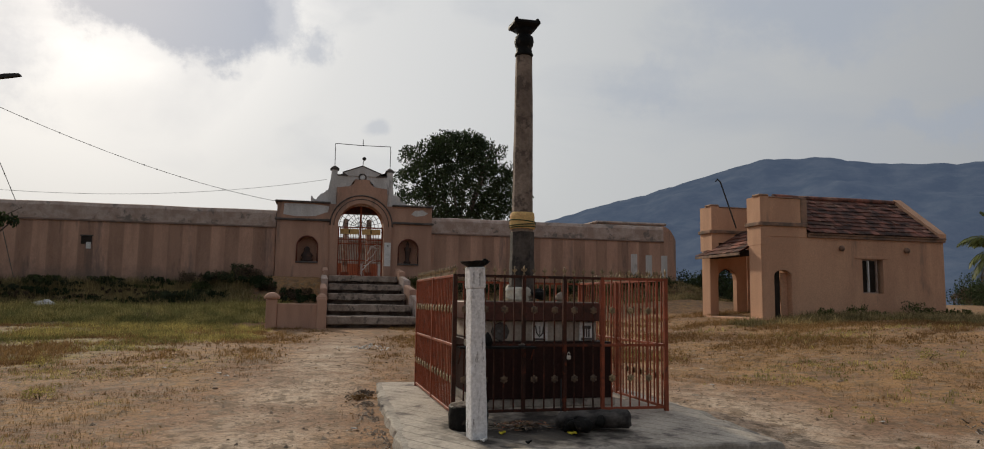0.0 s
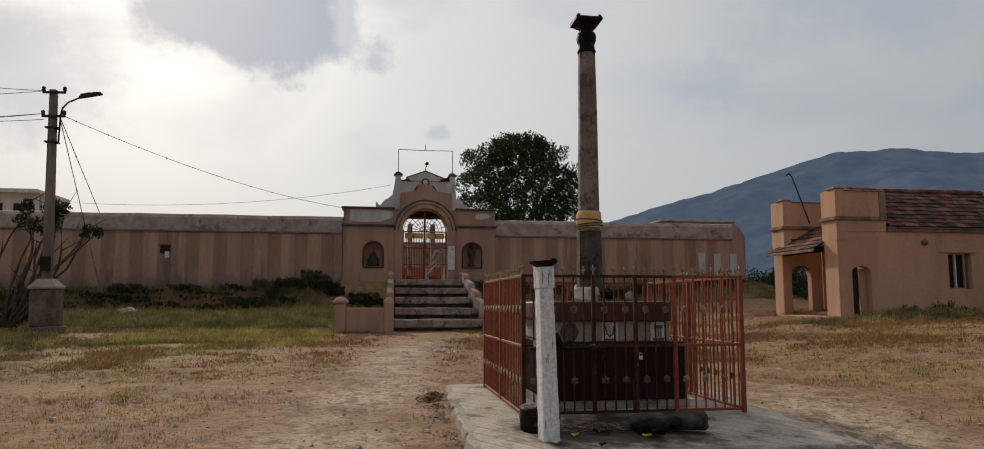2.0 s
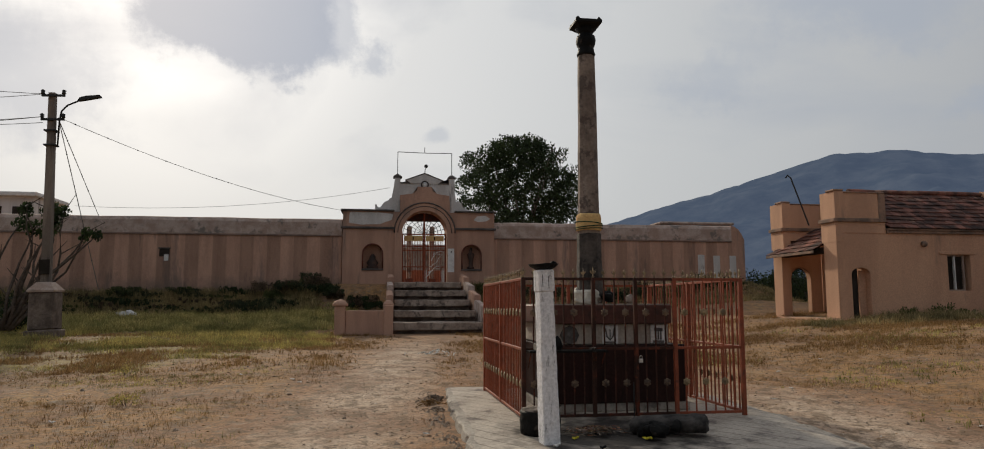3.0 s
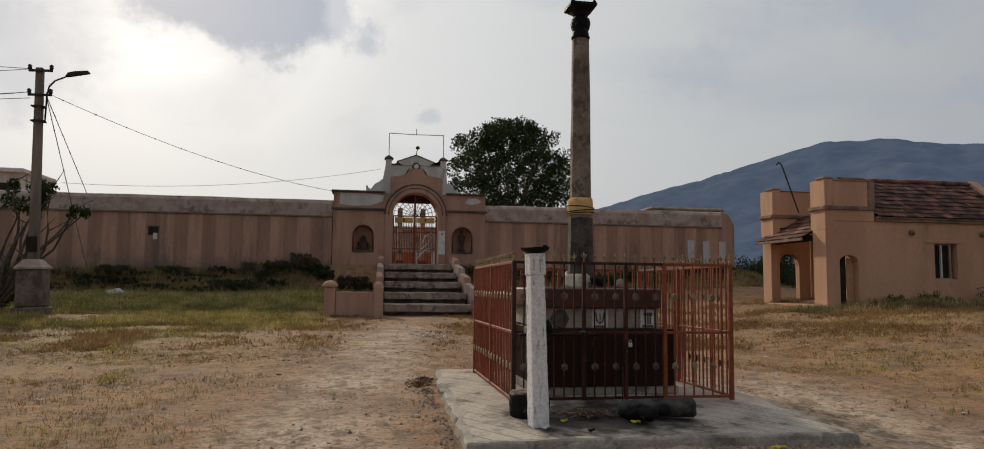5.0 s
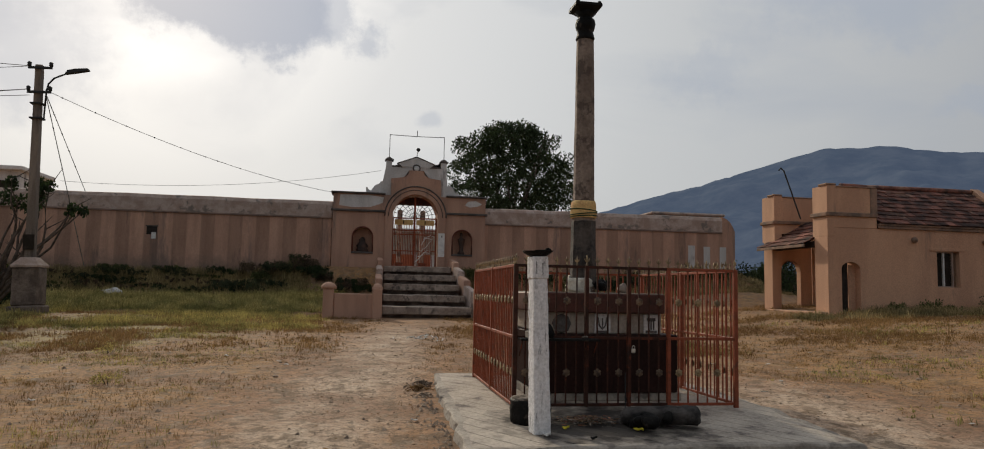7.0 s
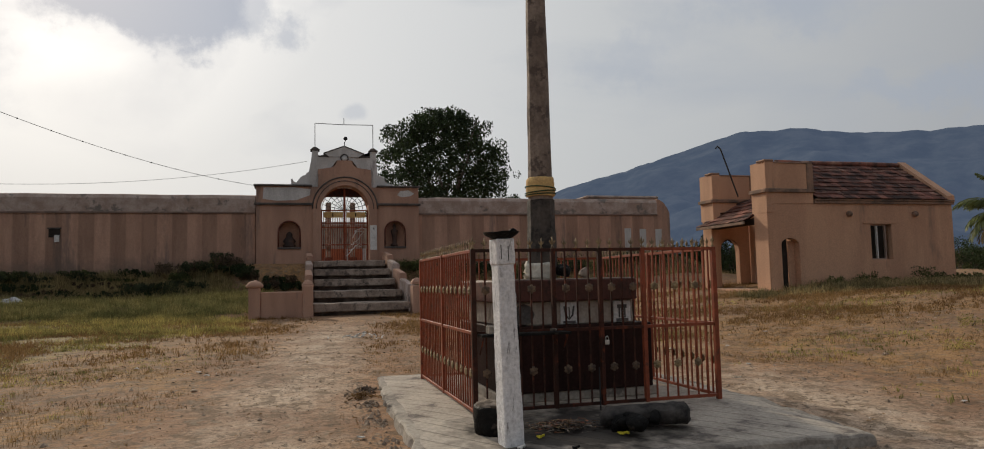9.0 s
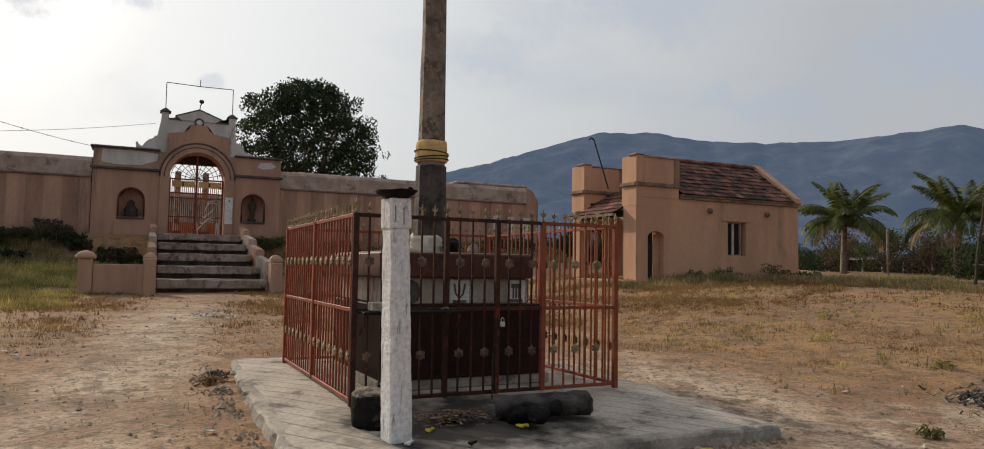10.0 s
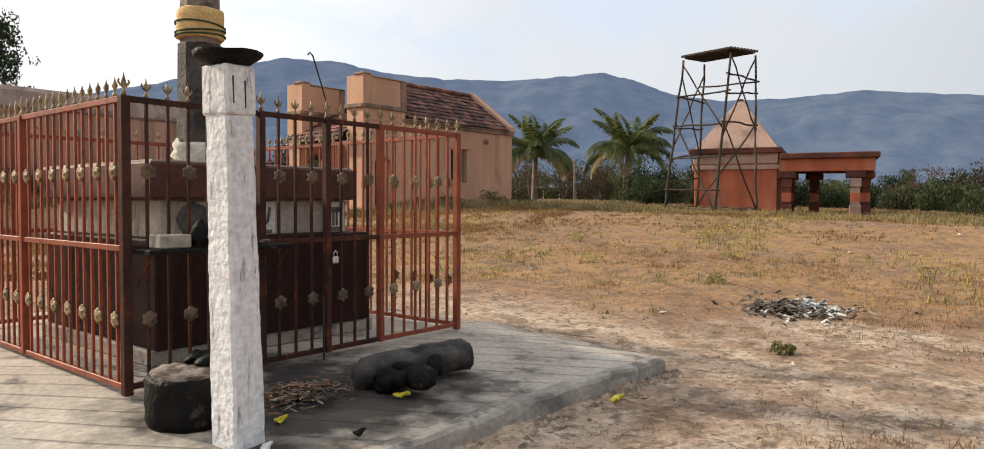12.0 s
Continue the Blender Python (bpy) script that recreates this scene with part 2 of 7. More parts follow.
M["shrine_pale"] = mat("pale_roof_plaster", (0.46, 0.31, 0.245), (0.36, 0.24, 0.19), 1.0, 0.9, 0.3, 20, spots=(0.25, 0.17, 0.14), spot_scale=1.0, spot_at=0.6)
M["shrine_dark"] = mat("weathered_red_stone", (0.17, 0.06, 0.04), (0.09, 0.04, 0.03), 1.8, 0.9, 0.4, 22)
M["wood"] = mat("weathered_pole", (0.085, 0.065, 0.05), (0.045, 0.035, 0.03), 3.0, 0.85, 0.4, 30, per_object=0.25)
M["dark"] = mat("dark_interior", (0.05, 0.04, 0.035), (0.03, 0.025, 0.02), 2.0, 0.9, 0.1)
M["bark"] = mat("bark", (0.13, 0.10, 0.08), (0.07, 0.055, 0.045), 4.0, 0.9, 0.6, 20)
M["palm_trunk"] = mat("palm_trunk", (0.24, 0.19, 0.15), (0.13, 0.10, 0.08), 4.0, 0.9, 0.6, 20)
M["leaf"] = mat("dark_leaf", (0.040, 0.060, 0.022), (0.022, 0.036, 0.014), 0.6, 0.6, 0.0, 10, per_island=0.5, thin=True)
M["leaf2"] = mat("shrub_leaf", (0.11, 0.125, 0.04), (0.06, 0.075, 0.028), 0.4, 0.7, 0.0, 10, per_island=0.5, thin=True)
M["palm_leaf"] = mat("palm_leaf", (0.15, 0.17, 0.05), (0.08, 0.10, 0.035), 0.6, 0.5, 0.0, 10, per_island=0.35, thin=True)
M["palm_dry"] = mat("dry_palm_leaf", (0.28, 0.21, 0.10), (0.20, 0.15, 0.07), 0.6, 0.7, 0.0, 10, per_island=0.3, thin=True)
M["dry_grass"] = mat("dry_grass", (0.30, 0.185, 0.075), (0.20, 0.115, 0.05), 0.5, 0.8, 0.0, 10, per_island=0.4, thin=True)
M["green_grass"] = mat("green_grass", (0.46, 0.38, 0.13), (0.17, 0.16, 0.055), 0.9, 0.8, 0.0, 10, per_island=0.45, thin=True)
M["bank_straw"] = mat("yellow_bank_grass", (0.58, 0.48, 0.19), (0.26, 0.25, 0.09), 0.9, 0.8, 0.0, 10, per_island=0.45, thin=True)
M["scrub_grass"] = mat("dark_scrub_grass", (0.40, 0.31, 0.15), (0.18, 0.15, 0.07), 0.7, 0.8, 0.0, 10, per_island=0.5, thin=True)
M["far_leaf"] = mat("hazy_far_leaf", (0.055, 0.075, 0.030), (0.028, 0.042, 0.02), 0.3, 0.8, 0.0, 10, per_island=0.5, thin=True)
M["window_frame"] = mat("worn_window_frame", (0.40, 0.30, 0.24), (0.3, 0.22, 0.18), 3.0, 0.8, 0.2, 30)
M["pole"] = mat("cement_pole", (0.27, 0.22, 0.18), (0.18, 0.145, 0.12), 2.0, 0.9, 0.4, 25, spots=(0.1, 0.085, 0.075), spot_scale=1.5, spot_at=0.6, streak=True)
M["metal_dark"] = plain("dark_metal", (0.05, 0.05, 0.05), 0.5, 0.3)
M["wire"] = plain("wire", (0.22, 0.22, 0.22), 0.6)
M["cloth"] = mat("white_cloth", (0.62, 0.58, 0.50), (0.48, 0.44, 0.37), 6.0, 0.9, 0.4, 40)
M["yellow"] = mat("yellow_cloth", (0.70, 0.48, 0.20), (0.58, 0.37, 0.16), 6.0, 0.9, 0.4, 40)
M["green_cloth"] = plain("green_cloth", (0.02, 0.06, 0.035), 0.9)
M["brass"] = plain("steel_lock", (0.6, 0.58, 0.54), 0.35, 0.8)
M["ash"] = mat("ash", (0.24, 0.20, 0.165), (0.06, 0.045, 0.035), 9.0, 0.95, 0.5, 30, per_island=0.5)
M["bright_yellow"] = plain("yellow_plastic", (0.75, 0.62, 0.05), 0.5)
M["paper"] = mat("paper_litter", (0.62, 0.60, 0.56), (0.45, 0.43, 0.4), 9.0, 0.9, 0.2, 30, per_island=0.3)
M["rock"] = mat("field_stone", (0.36, 0.275, 0.20), (0.23, 0.175, 0.13), 4.0, 0.9, 0.5, 25, per_object=0.3, per_island=0.4)
M["panel_grey"] = mat("carved_relief", (0.13, 0.12, 0.11), (0.08, 0.075, 0.07), 9.0, 0.8, 0.3, 40)
M["white_paint"] = mat("white_paint", (0.72, 0.71, 0.69), (0.6, 0.59, 0.57), 4.0, 0.8, 0.2, 30)
M["sheet_metal"] = mat("pale_sheet_roof", (0.42, 0.43, 0.44), (0.3, 0.3, 0.3), 1.0, 0.7, 0.2, 10)


def striped_plaster():
    """Pink plaster with broad upright painted stripes, as on the compound wall."""
    m = mat("striped_plaster", PINK, (0.39, 0.235, 0.17), 1.1, 0.9, 0.25, 30, spots=(0.24, 0.165, 0.135), spot_scale=0.5, spot_at=0.62, streak=True)
    nt = m.node_tree
    N, L = nt.nodes.new, nt.links.new
    bs = nt.nodes["Principled BSDF"]
    src = bs.inputs["Base Color"].links[0].from_socket
    geo = N("ShaderNodeNewGeometry")
    sep = N("ShaderNodeSeparateXYZ")
    L(geo.outputs["Position"], sep.inputs[0])
    fr = N("ShaderNodeMath")
    fr.operation = "MULTIPLY"
    fr.inputs[1].default_value = math.tau / 1.55
    L(sep.outputs["X"], fr.inputs[0])
    sn = N("ShaderNodeMath")
    sn.operation = "SINE"
    L(fr.outputs[0], sn.inputs[0])
    rg = N("ShaderNodeMapRange")
    rg.inputs["From Min"].default_value, rg.inputs["From Max"].default_value = -0.12, 0.12
    rg.inputs["To Min"].default_value, rg.inputs["To Max"].default_value = 0.84, 1.14
    L(sn.outputs[0], rg.inputs["Value"])
    mu = N("ShaderNodeVectorMath")
    mu.operation = "SCALE"
    L(src, mu.inputs[0])
    L(rg.outputs[0], mu.inputs["Scale"])
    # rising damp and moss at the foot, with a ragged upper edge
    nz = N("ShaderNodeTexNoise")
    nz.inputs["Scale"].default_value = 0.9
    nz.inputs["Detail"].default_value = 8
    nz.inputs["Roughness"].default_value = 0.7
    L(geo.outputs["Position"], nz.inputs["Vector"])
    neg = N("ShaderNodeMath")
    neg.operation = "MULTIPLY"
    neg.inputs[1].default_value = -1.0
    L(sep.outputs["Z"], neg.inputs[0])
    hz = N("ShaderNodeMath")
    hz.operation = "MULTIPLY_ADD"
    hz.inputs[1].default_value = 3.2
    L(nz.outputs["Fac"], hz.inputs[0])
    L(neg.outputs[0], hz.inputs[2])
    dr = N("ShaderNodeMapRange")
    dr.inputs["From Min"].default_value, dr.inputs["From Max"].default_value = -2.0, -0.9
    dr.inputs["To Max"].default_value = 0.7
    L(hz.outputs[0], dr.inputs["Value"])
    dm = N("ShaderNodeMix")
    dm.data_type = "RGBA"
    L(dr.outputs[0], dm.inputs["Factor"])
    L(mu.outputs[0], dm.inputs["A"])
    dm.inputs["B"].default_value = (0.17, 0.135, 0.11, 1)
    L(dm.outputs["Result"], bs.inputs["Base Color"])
    return m


for dark_name in ("black", "oxide", "dark_iron", "metal_dark", "dark"):
    M[dark_name].node_tree.nodes["Principled BSDF"].inputs["Specular IOR Level"].default_value = 0.08
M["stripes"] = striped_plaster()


def ground_material():
    """Dry field: sandy tracks, straw-coloured thin grass, green patches on the west side, grit and small clods."""
    m = mat("field_soil", (0.37, 0.21, 0.11), (0.26, 0.145, 0.076), 0.7, 0.95, 0.9, 14)
    nt = m.node_tree
    N, L = nt.nodes.new, nt.links.new
    bs = nt.nodes["Principled BSDF"]
    cur = bs.inputs["Base Color"].links[0].from_socket
    geo = N("ShaderNodeNewGeometry")
    at = N("ShaderNodeAttribute")
    at.attribute_name = "cover"
    sp = N("ShaderNodeSeparateColor")
    L(at.outputs["Color"], sp.inputs[0])
    nz = N("ShaderNodeTexNoise")
    nz.inputs["Scale"].default_value = 1.7
    nz.inputs["Detail"].default_value = 9
    nz.inputs["Roughness"].default_value = 0.72
    L(geo.outputs["Position"], nz.inputs["Vector"])
    for chan, col, soft in (("Red", (0.34, 0.195, 0.08), 0.14), ("Green", (0.29, 0.225, 0.085), 0.14), ("Blue", (0.50, 0.385, 0.285), 0.22)):
        a = N("ShaderNodeMath")
        a.operation = "ADD"
        L(sp.outputs[chan], a.inputs[0])
        L(nz.outputs["Fac"], a.inputs[1])
        r = N("ShaderNodeMapRange")
        r.inputs["From Min"].default_value, r.inputs["From Max"].default_value = 1.0 - soft, 1.0 + soft
        L(a.outputs[0], r.inputs["Value"])
        mx = N("ShaderNodeMix")
        mx.data_type = "RGBA"
        L(r.outputs[0], mx.inputs["Factor"])
        L(cur, mx.inputs["A"])
        mx.inputs["B"].default_value = (*col, 1)
        cur = mx.outputs["Result"]
    for sc, thr, wid, col, amt in ((0.45, 0.52, 0.06, (0.24, 0.135, 0.08), 0.75), (2.6, 0.545, 0.03, (0.15, 0.10, 0.06), 0.7), (8.0, 0.56, 0.03, (0.11, 0.075, 0.045), 0.75), (4.0, 0.57, 0.03, (0.40, 0.31, 0.225), 0.35), (22.0, 0.58, 0.03, (0.10, 0.07, 0.045), 0.6)):
        nn = N("ShaderNodeTexNoise")
        nn.inputs["Scale"].default_value = sc
        nn.inputs["Detail"].default_value = 10
        nn.inputs["Roughness"].default_value = 0.7
        L(geo.outputs["Position"], nn.inputs["Vector"])
        rr = N("ShaderNodeMapRange")
        rr.inputs["From Min"].default_value, rr.inputs["From Max"].default_value = thr - wid, thr + wid
        rr.inputs["To Max"].default_value = amt
        L(nn.outputs["Fac"], rr.inputs["Value"])
        mm = N("ShaderNodeMix")
        mm.data_type = "RGBA"
        L(rr.outputs[0], mm.inputs["Factor"])
        L(cur, mm.inputs["A"])
        mm.inputs["B"].default_value = (*col, 1)
        cur = mm.outputs["Result"]
    n4 = N("ShaderNodeTexNoise")
    n4.inputs["Scale"].default_value = 13.0
    n4.inputs["Detail"].default_value = 8
    n4.inputs["Roughness"].default_value = 0.75
    L(geo.outputs["Position"], n4.inputs["Vector"])
    r5 = N("ShaderNodeMapRange")
    r5.inputs["From Min"].default_value, r5.inputs["From Max"].default_value = 0.3, 0.7
    r5.inputs["To Min"].default_value, r5.inputs["To Max"].default_value = 0.62, 1.38
    L(n4.outputs["Fac"], r5.inputs["Value"])
    mu = N("ShaderNodeVectorMath")
    mu.operation = "SCALE"
    L(cur, mu.inputs[0])
    L(r5.outputs[0], mu.inputs["Scale"])
    L(mu.outputs[0], bs.inputs["Base Color"])
    return m


M["ground"] = ground_material()


# ---- mesh helpers ----
def part(name, bm, material, parent=None, label=""):
    me = bpy.data.meshes.new(name)
    bm.to_mesh(me)
    bm.free()
    me.materials.append(M[material] if isinstance(material, str) else material)
    ob = new(name, me)
    ob.parent = parent
    return tagged(ob, label)


def empty(name, at=(0, 0, 0), rz=0.0):
    ob = new(name)
    ob.empty_display_size = 0.2
    ob.matrix_basis = pose(*at, 0, 0, rz)
    return ob


def pydata(name, verts, faces, material, parent=None, smooth=False):
    me = bpy.data.meshes.new(name)
    me.from_pydata(verts, [], faces)
    me.materials.append(M[material])
    if smooth:
        me.polygons.foreach_set("use_smooth", [True] * len(me.polygons))
    ob = new(name, me)
    ob.parent = parent
    return ob


def box(bm, x0, x1, y0, y1, z0, z1, bevel=0.0, seg=1):
    r = bmesh.ops.create_cube(bm, size=1.0, matrix=Matrix.Translation(((x0 + x1) / 2, (y0 + y1) / 2, (z0 + z1) / 2)) @ Matrix.Diagonal((abs(x1 - x0), abs(y1 - y0), abs(z1 - z0), 1)))
    if bevel:
        es = list({e for v in r["verts"] for e in v.link_edges})
        bmesh.ops.bevel(bm, geom=es, offset=bevel, segments=seg, affect="EDGES")
    return bm


def boxes(*lists, bevel=0.0):
    bm = bmesh.new()
    for b in lists:
        box(bm, *b, bevel=bevel)
    return bm


def lathe(bm, profile, sides=16, m=None, smooth=True):
    """A turned shape from (radius, height) pairs."""
    m = m or Matrix()
    rings = []
    for r, z in profile:
        rings.append([bm.verts.new(m @ Vector((r * math.cos(math.tau * k / sides), r * math.sin(math.tau * k / sides), z))) for k in range(sides)])
    for a, b in zip(rings, rings[1:]):
        for k in range(sides):
            f = bm.faces.new((a[k], a[(k + 1) % sides], b[(k + 1) % sides], b[k]))
            f.smooth = smooth
    for ring, flip in ((rings[0], True), (rings[-1], False)):
        try:
            bm.faces.new(ring[::-1] if flip else ring)
        except ValueError:
            pass
    return bm


def tube(bm, pts, r0, r1=None, sides=6):
    """A tapering round member along points."""
    r1 = r0 if r1 is None else r1
    pts = [Vector(p) for p in pts]
    rings = []
    for i, p in enumerate(pts):
        d = (pts[min(i + 1, len(pts) - 1)] - pts[max(i - 1, 0)]).normalized()
        q = d.to_track_quat("Z", "Y")
        r = r0 + (r1 - r0) * i / max(1, len(pts) - 1)
        rings.append([bm.verts.new(p + q @ Vector((r * math.cos(math.tau * k / sides), r * math.sin(math.tau * k / sides), 0))) for k in range(sides)])
    for a, b in zip(rings, rings[1:]):
        for k in range(sides):
            f = bm.faces.new((a[k], a[(k + 1) % sides], b[(k + 1) % sides], b[k]))
            f.smooth = sides > 5
    bm.faces.new(rings[0][::-1])
    bm.faces.new(rings[-1])
    return bm


def slab_shape(bm, outline, y0, y1):
    """A flat outline in x and z, given depth along y."""
    a = [bm.verts.new((x, y0, z)) for x, z in outline]
    b = [bm.verts.new((x, y1, z)) for x, z in outline]
    n = len(a)
    fa = bm.faces.new(a)
    fb = bm.faces.new(b[::-1])
    for k in range(n):
        bm.faces.new((a[(k + 1) % n], a[k], b[k], b[(k + 1) % n]))
    bmesh.ops.triangulate(bm, faces=[fa, fb])
    bmesh.ops.recalc_face_normals(bm, faces=bm.faces)
    return bm


def rough(bm, amount, scale, seed=0.0):
    """Small uneven shifts of the vertices, as of hand-laid or worn work."""
    for v in bm.verts:
        v.co += noise.noise_vector(v.co * scale + Vector((seed, seed, seed))) * amount
    return bm


def lumps(bm, n, centre, size, seed, flat=0.7):
    rnd = random.Random(seed)
    for _ in range(n):
        r = rnd.uniform(0.5, 1.0) * size
        c = Vector(centre) + Vector((rnd.uniform(-1, 1) * size, rnd.uniform(-1, 1) * size, 0))
        res = bmesh.ops.create_icosphere(bm, subdivisions=2, radius=r, matrix=Matrix.Translation(c) @ Matrix.Diagonal((1, rnd.uniform(0.6, 1), flat, 1)))
        for v in res["verts"]:
            v.co += noise.noise_vector(v.co * (1.5 / size)) * size * 0.25
            for f in v.link_faces:
                f.smooth = True
    return bm


def clamp(v, a, b):
    return max(a, min(b, v))


def ss(a, b, v):
    t = clamp((v - a) / (b - a), 0, 1)
    return t * t * (3 - 2 * t)


def ground_z(x, y):
    z = 0.086 * clamp(x - 8, 0, 11) * ss(-14, 2, y + 0.3 * x) + 0.022 * clamp(y, 0, 45)
    z -= 0.09 * ss(0.0, -2.2, y)
    z += 0.02 * noise.noise(Vector((x * 0.35, y * 0.35, 3.0))) + 0.05 * noise.noise(Vector((x * 0.09, y * 0.09, 7.0))) * ss(6, 18, abs(y) + abs(x))
    wob = 0.7 * noise.noise(Vector((x * 0.3, 0.0, 5.0)))
    mound = ss(-9.5, -5.0, x) * (1 - ss(6.5, 10.5, x))
    bank = 0.5 * ss(23.5, 31.0, y) + 1.12 * ss(30.9 + wob, 34.0, y) + 0.62 * mound * ss(28.5, 33.3, y)
    bank *= 1 - ss(44.0, 60.0, y)
    side = 1.0 if x < 18 else 1 - ss(20.5, 27.0, x)
    z += bank * side
    return z


# ---- ground ----
def build_ground():
    xs = sorted(set([round(v, 3) for v in np.concatenate([np.arange(-900, -60, 60), np.arange(-60, -16, 2.0), np.arange(-16, 14, 0.2), np.arange(14, 60, 1.0), np.arange(60, 1000, 60)])]))
    ys = sorted(set([round(v, 3) for v in np.concatenate([np.arange(-200, -20, 20), np.arange(-20, -12, 1.0), np.arange(-12, 8, 0.2), np.arange(8, 60, 0.6), np.arange(60, 1000, 60)])]))
    verts, cover = [], []
    for y in ys:
        for x in xs:
            rough_z = 0.0
            if abs(x) < 16 and -12 < y < 9:
                rough_z = 0.026 * noise.noise(Vector((x * 1.3, y * 1.3, 0))) + 0.022 * noise.noise(Vector((x * 4.0, y * 4.0, 2)))
            verts.append((x, y, ground_z(x, y) + rough_z))
            track = math.exp(-((x - (-2.6 + 0.12 * y)) / 1.5) ** 2) * ss(24, 12, y)
            apron = math.exp(-((x - 4.6 - 0.1 * y) / 2.4) ** 2) * ss(8, 1, y) + ss(-1.0, -2.2, y) * 1.6 * ss(-1.5, 1.0, x) * ss(9.5, 5.5, x)
            bare = clamp(track + apron, 0, 1)
            straw = clamp(0.62 * ss(1.5, 6, abs(x - 0.5 - 0.1 * y)) * (1 - 0.8 * bare), 0, 1)
            green = ss(-3.2, -6.5, x) * ss(5, 15, y) * 0.62 + ss(-6.5, -8.5, x) * 0.35 * ss(-9, -6, y)
            green = clamp(max(green * (1 - 0.6 * ss(24, 27, y)), 0.22 * ss(24.5, 30, y) * (1 - ss(60, 90, y)), 0.3 * ss(10, 13.5, y) * ss(12, 15, x)), 0, 0.8)
            cover.append((clamp(straw, 0, 0.55), clamp(green, 0, 0.75), clamp(bare * 0.68, 0, 0.72), 1))
    w = len(xs)
    faces = [(j * w + i, j * w + i + 1, (j + 1) * w + i + 1, (j + 1) * w + i) for j in range(len(ys) - 1) for i in range(w - 1)]
    g = pydata("ground", verts, faces, "ground", smooth=True)
    at = g.data.color_attributes.new("cover", "FLOAT_COLOR", "POINT")
    at.data.foreach_set("color", np.array(cover, dtype=np.float32).ravel())
    tagged(g, "dry sandy field with straw-coloured grass and a worn footpath", "ground", kind="structure")


build_ground()


# ---- far hills ----
def hill_material():
    m = bpy.data.materials.new("haze_glow_hills")
    m.use_nodes = True
    nt = m.node_tree
    N, L = nt.nodes.new, nt.links.new
    bs = nt.nodes["Principled BSDF"]
    bs.inputs["Roughness"].default_value = 1.0
    bs.inputs["Specular IOR Level"].default_value = 0.0
    geo = N("ShaderNodeNewGeometry")
    n1 = N("ShaderNodeTexNoise")
    n1.inputs["Scale"].default_value = 0.012
    n1.inputs["Detail"].default_value = 9
    n1.inputs["Roughness"].default_value = 0.7
    L(geo.outputs["Position"], n1.inputs["Vector"])
    rp = N("ShaderNodeValToRGB")
    e = rp.color_ramp.elements
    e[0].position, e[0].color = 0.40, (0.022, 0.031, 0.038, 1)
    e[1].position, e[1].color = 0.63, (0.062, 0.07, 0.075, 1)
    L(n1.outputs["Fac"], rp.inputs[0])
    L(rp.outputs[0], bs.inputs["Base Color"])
    # Even blue emission puts the air haze into the ridge surface.
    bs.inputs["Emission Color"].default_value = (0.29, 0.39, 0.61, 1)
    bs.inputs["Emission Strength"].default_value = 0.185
    return m


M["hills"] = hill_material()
RIDGE = [(-60, 1.5), (-20, 2.0), (6, 3.0), (14, 4.8), (18.8, 6.4), (21.7, 7.3), (25.9, 8.3), (30.5, 9.6), (34.6, 10.7), (39.2, 10.6), (42.5, 9.9), (47, 9.55), (52, 9.45), (56, 9.7), (59.5, 10.0), (62, 9.3), (64.8, 8.2), (68.5, 7.6), (72.9, 7.6), (77.8, 7.9), (82, 7.4), (90, 6.5), (110, 5), (140, 3)]


def build_hills():
    hd = [r[0] for r in RIDGE]
    el = [r[1] for r in RIDGE]
    az = np.arange(-60, 140, 0.35)
    verts = []
    rows = 48
    for a in az:
        top = float(np.interp(a, hd, el)) + 0.10 * noise.noise(Vector((a * 0.9, 0, 0))) + 0.05 * noise.noise(Vector((a * 3.0, 4, 0)))
        for k in range(rows):
            f = k / (rows - 1)
            dist = 1100 + 1100 * f
            crest = 2200 * math.tan(radians(top))
            h = crest * f ** 1.25
            dist += 120 * noise.noise(Vector((a * 0.12, f * 2, 20))) * (1 - f)
            px, py = dist * math.sin(radians(a)), dist * math.cos(radians(a))
            rid = 1.3 * noise.noise(Vector((px / 330, py / 330, 9))) + 0.6 * noise.noise(Vector((px / 130, py / 130, 1))) + 0.3 * noise.noise(Vector((px / 50, py / 50, 4)))
            h += rid * crest * 0.13 * math.sin(math.pi * f) ** 0.8 - 4 * (1 - f)
            verts.append((-2 + dist * math.sin(radians(a)), -9 + dist * math.cos(radians(a)), 1.7 + h))
    faces = [(i * rows + k, (i + 1) * rows + k, (i + 1) * rows + k + 1, i * rows + k + 1) for i in range(len(az) - 1) for k in range(rows - 1)]
    tagged(pydata("hills", verts, faces, "hills", smooth=True), "long wooded mountain ridge beyond the field, its blue haze a faint glow", "backdrop", kind="structure")


build_hills()

# ---- compound wall and gateway ----
WALL_Y = 34.3


def arch(cx, spring, rad, n=16, a0=0.0, a1=180.0):
    return [(cx + rad * math.cos(radians(a0 + (a1 - a0) * k / n)), spring + rad * math.sin(radians(a0 + (a1 - a0) * k / n))) for k in range(n + 1)]


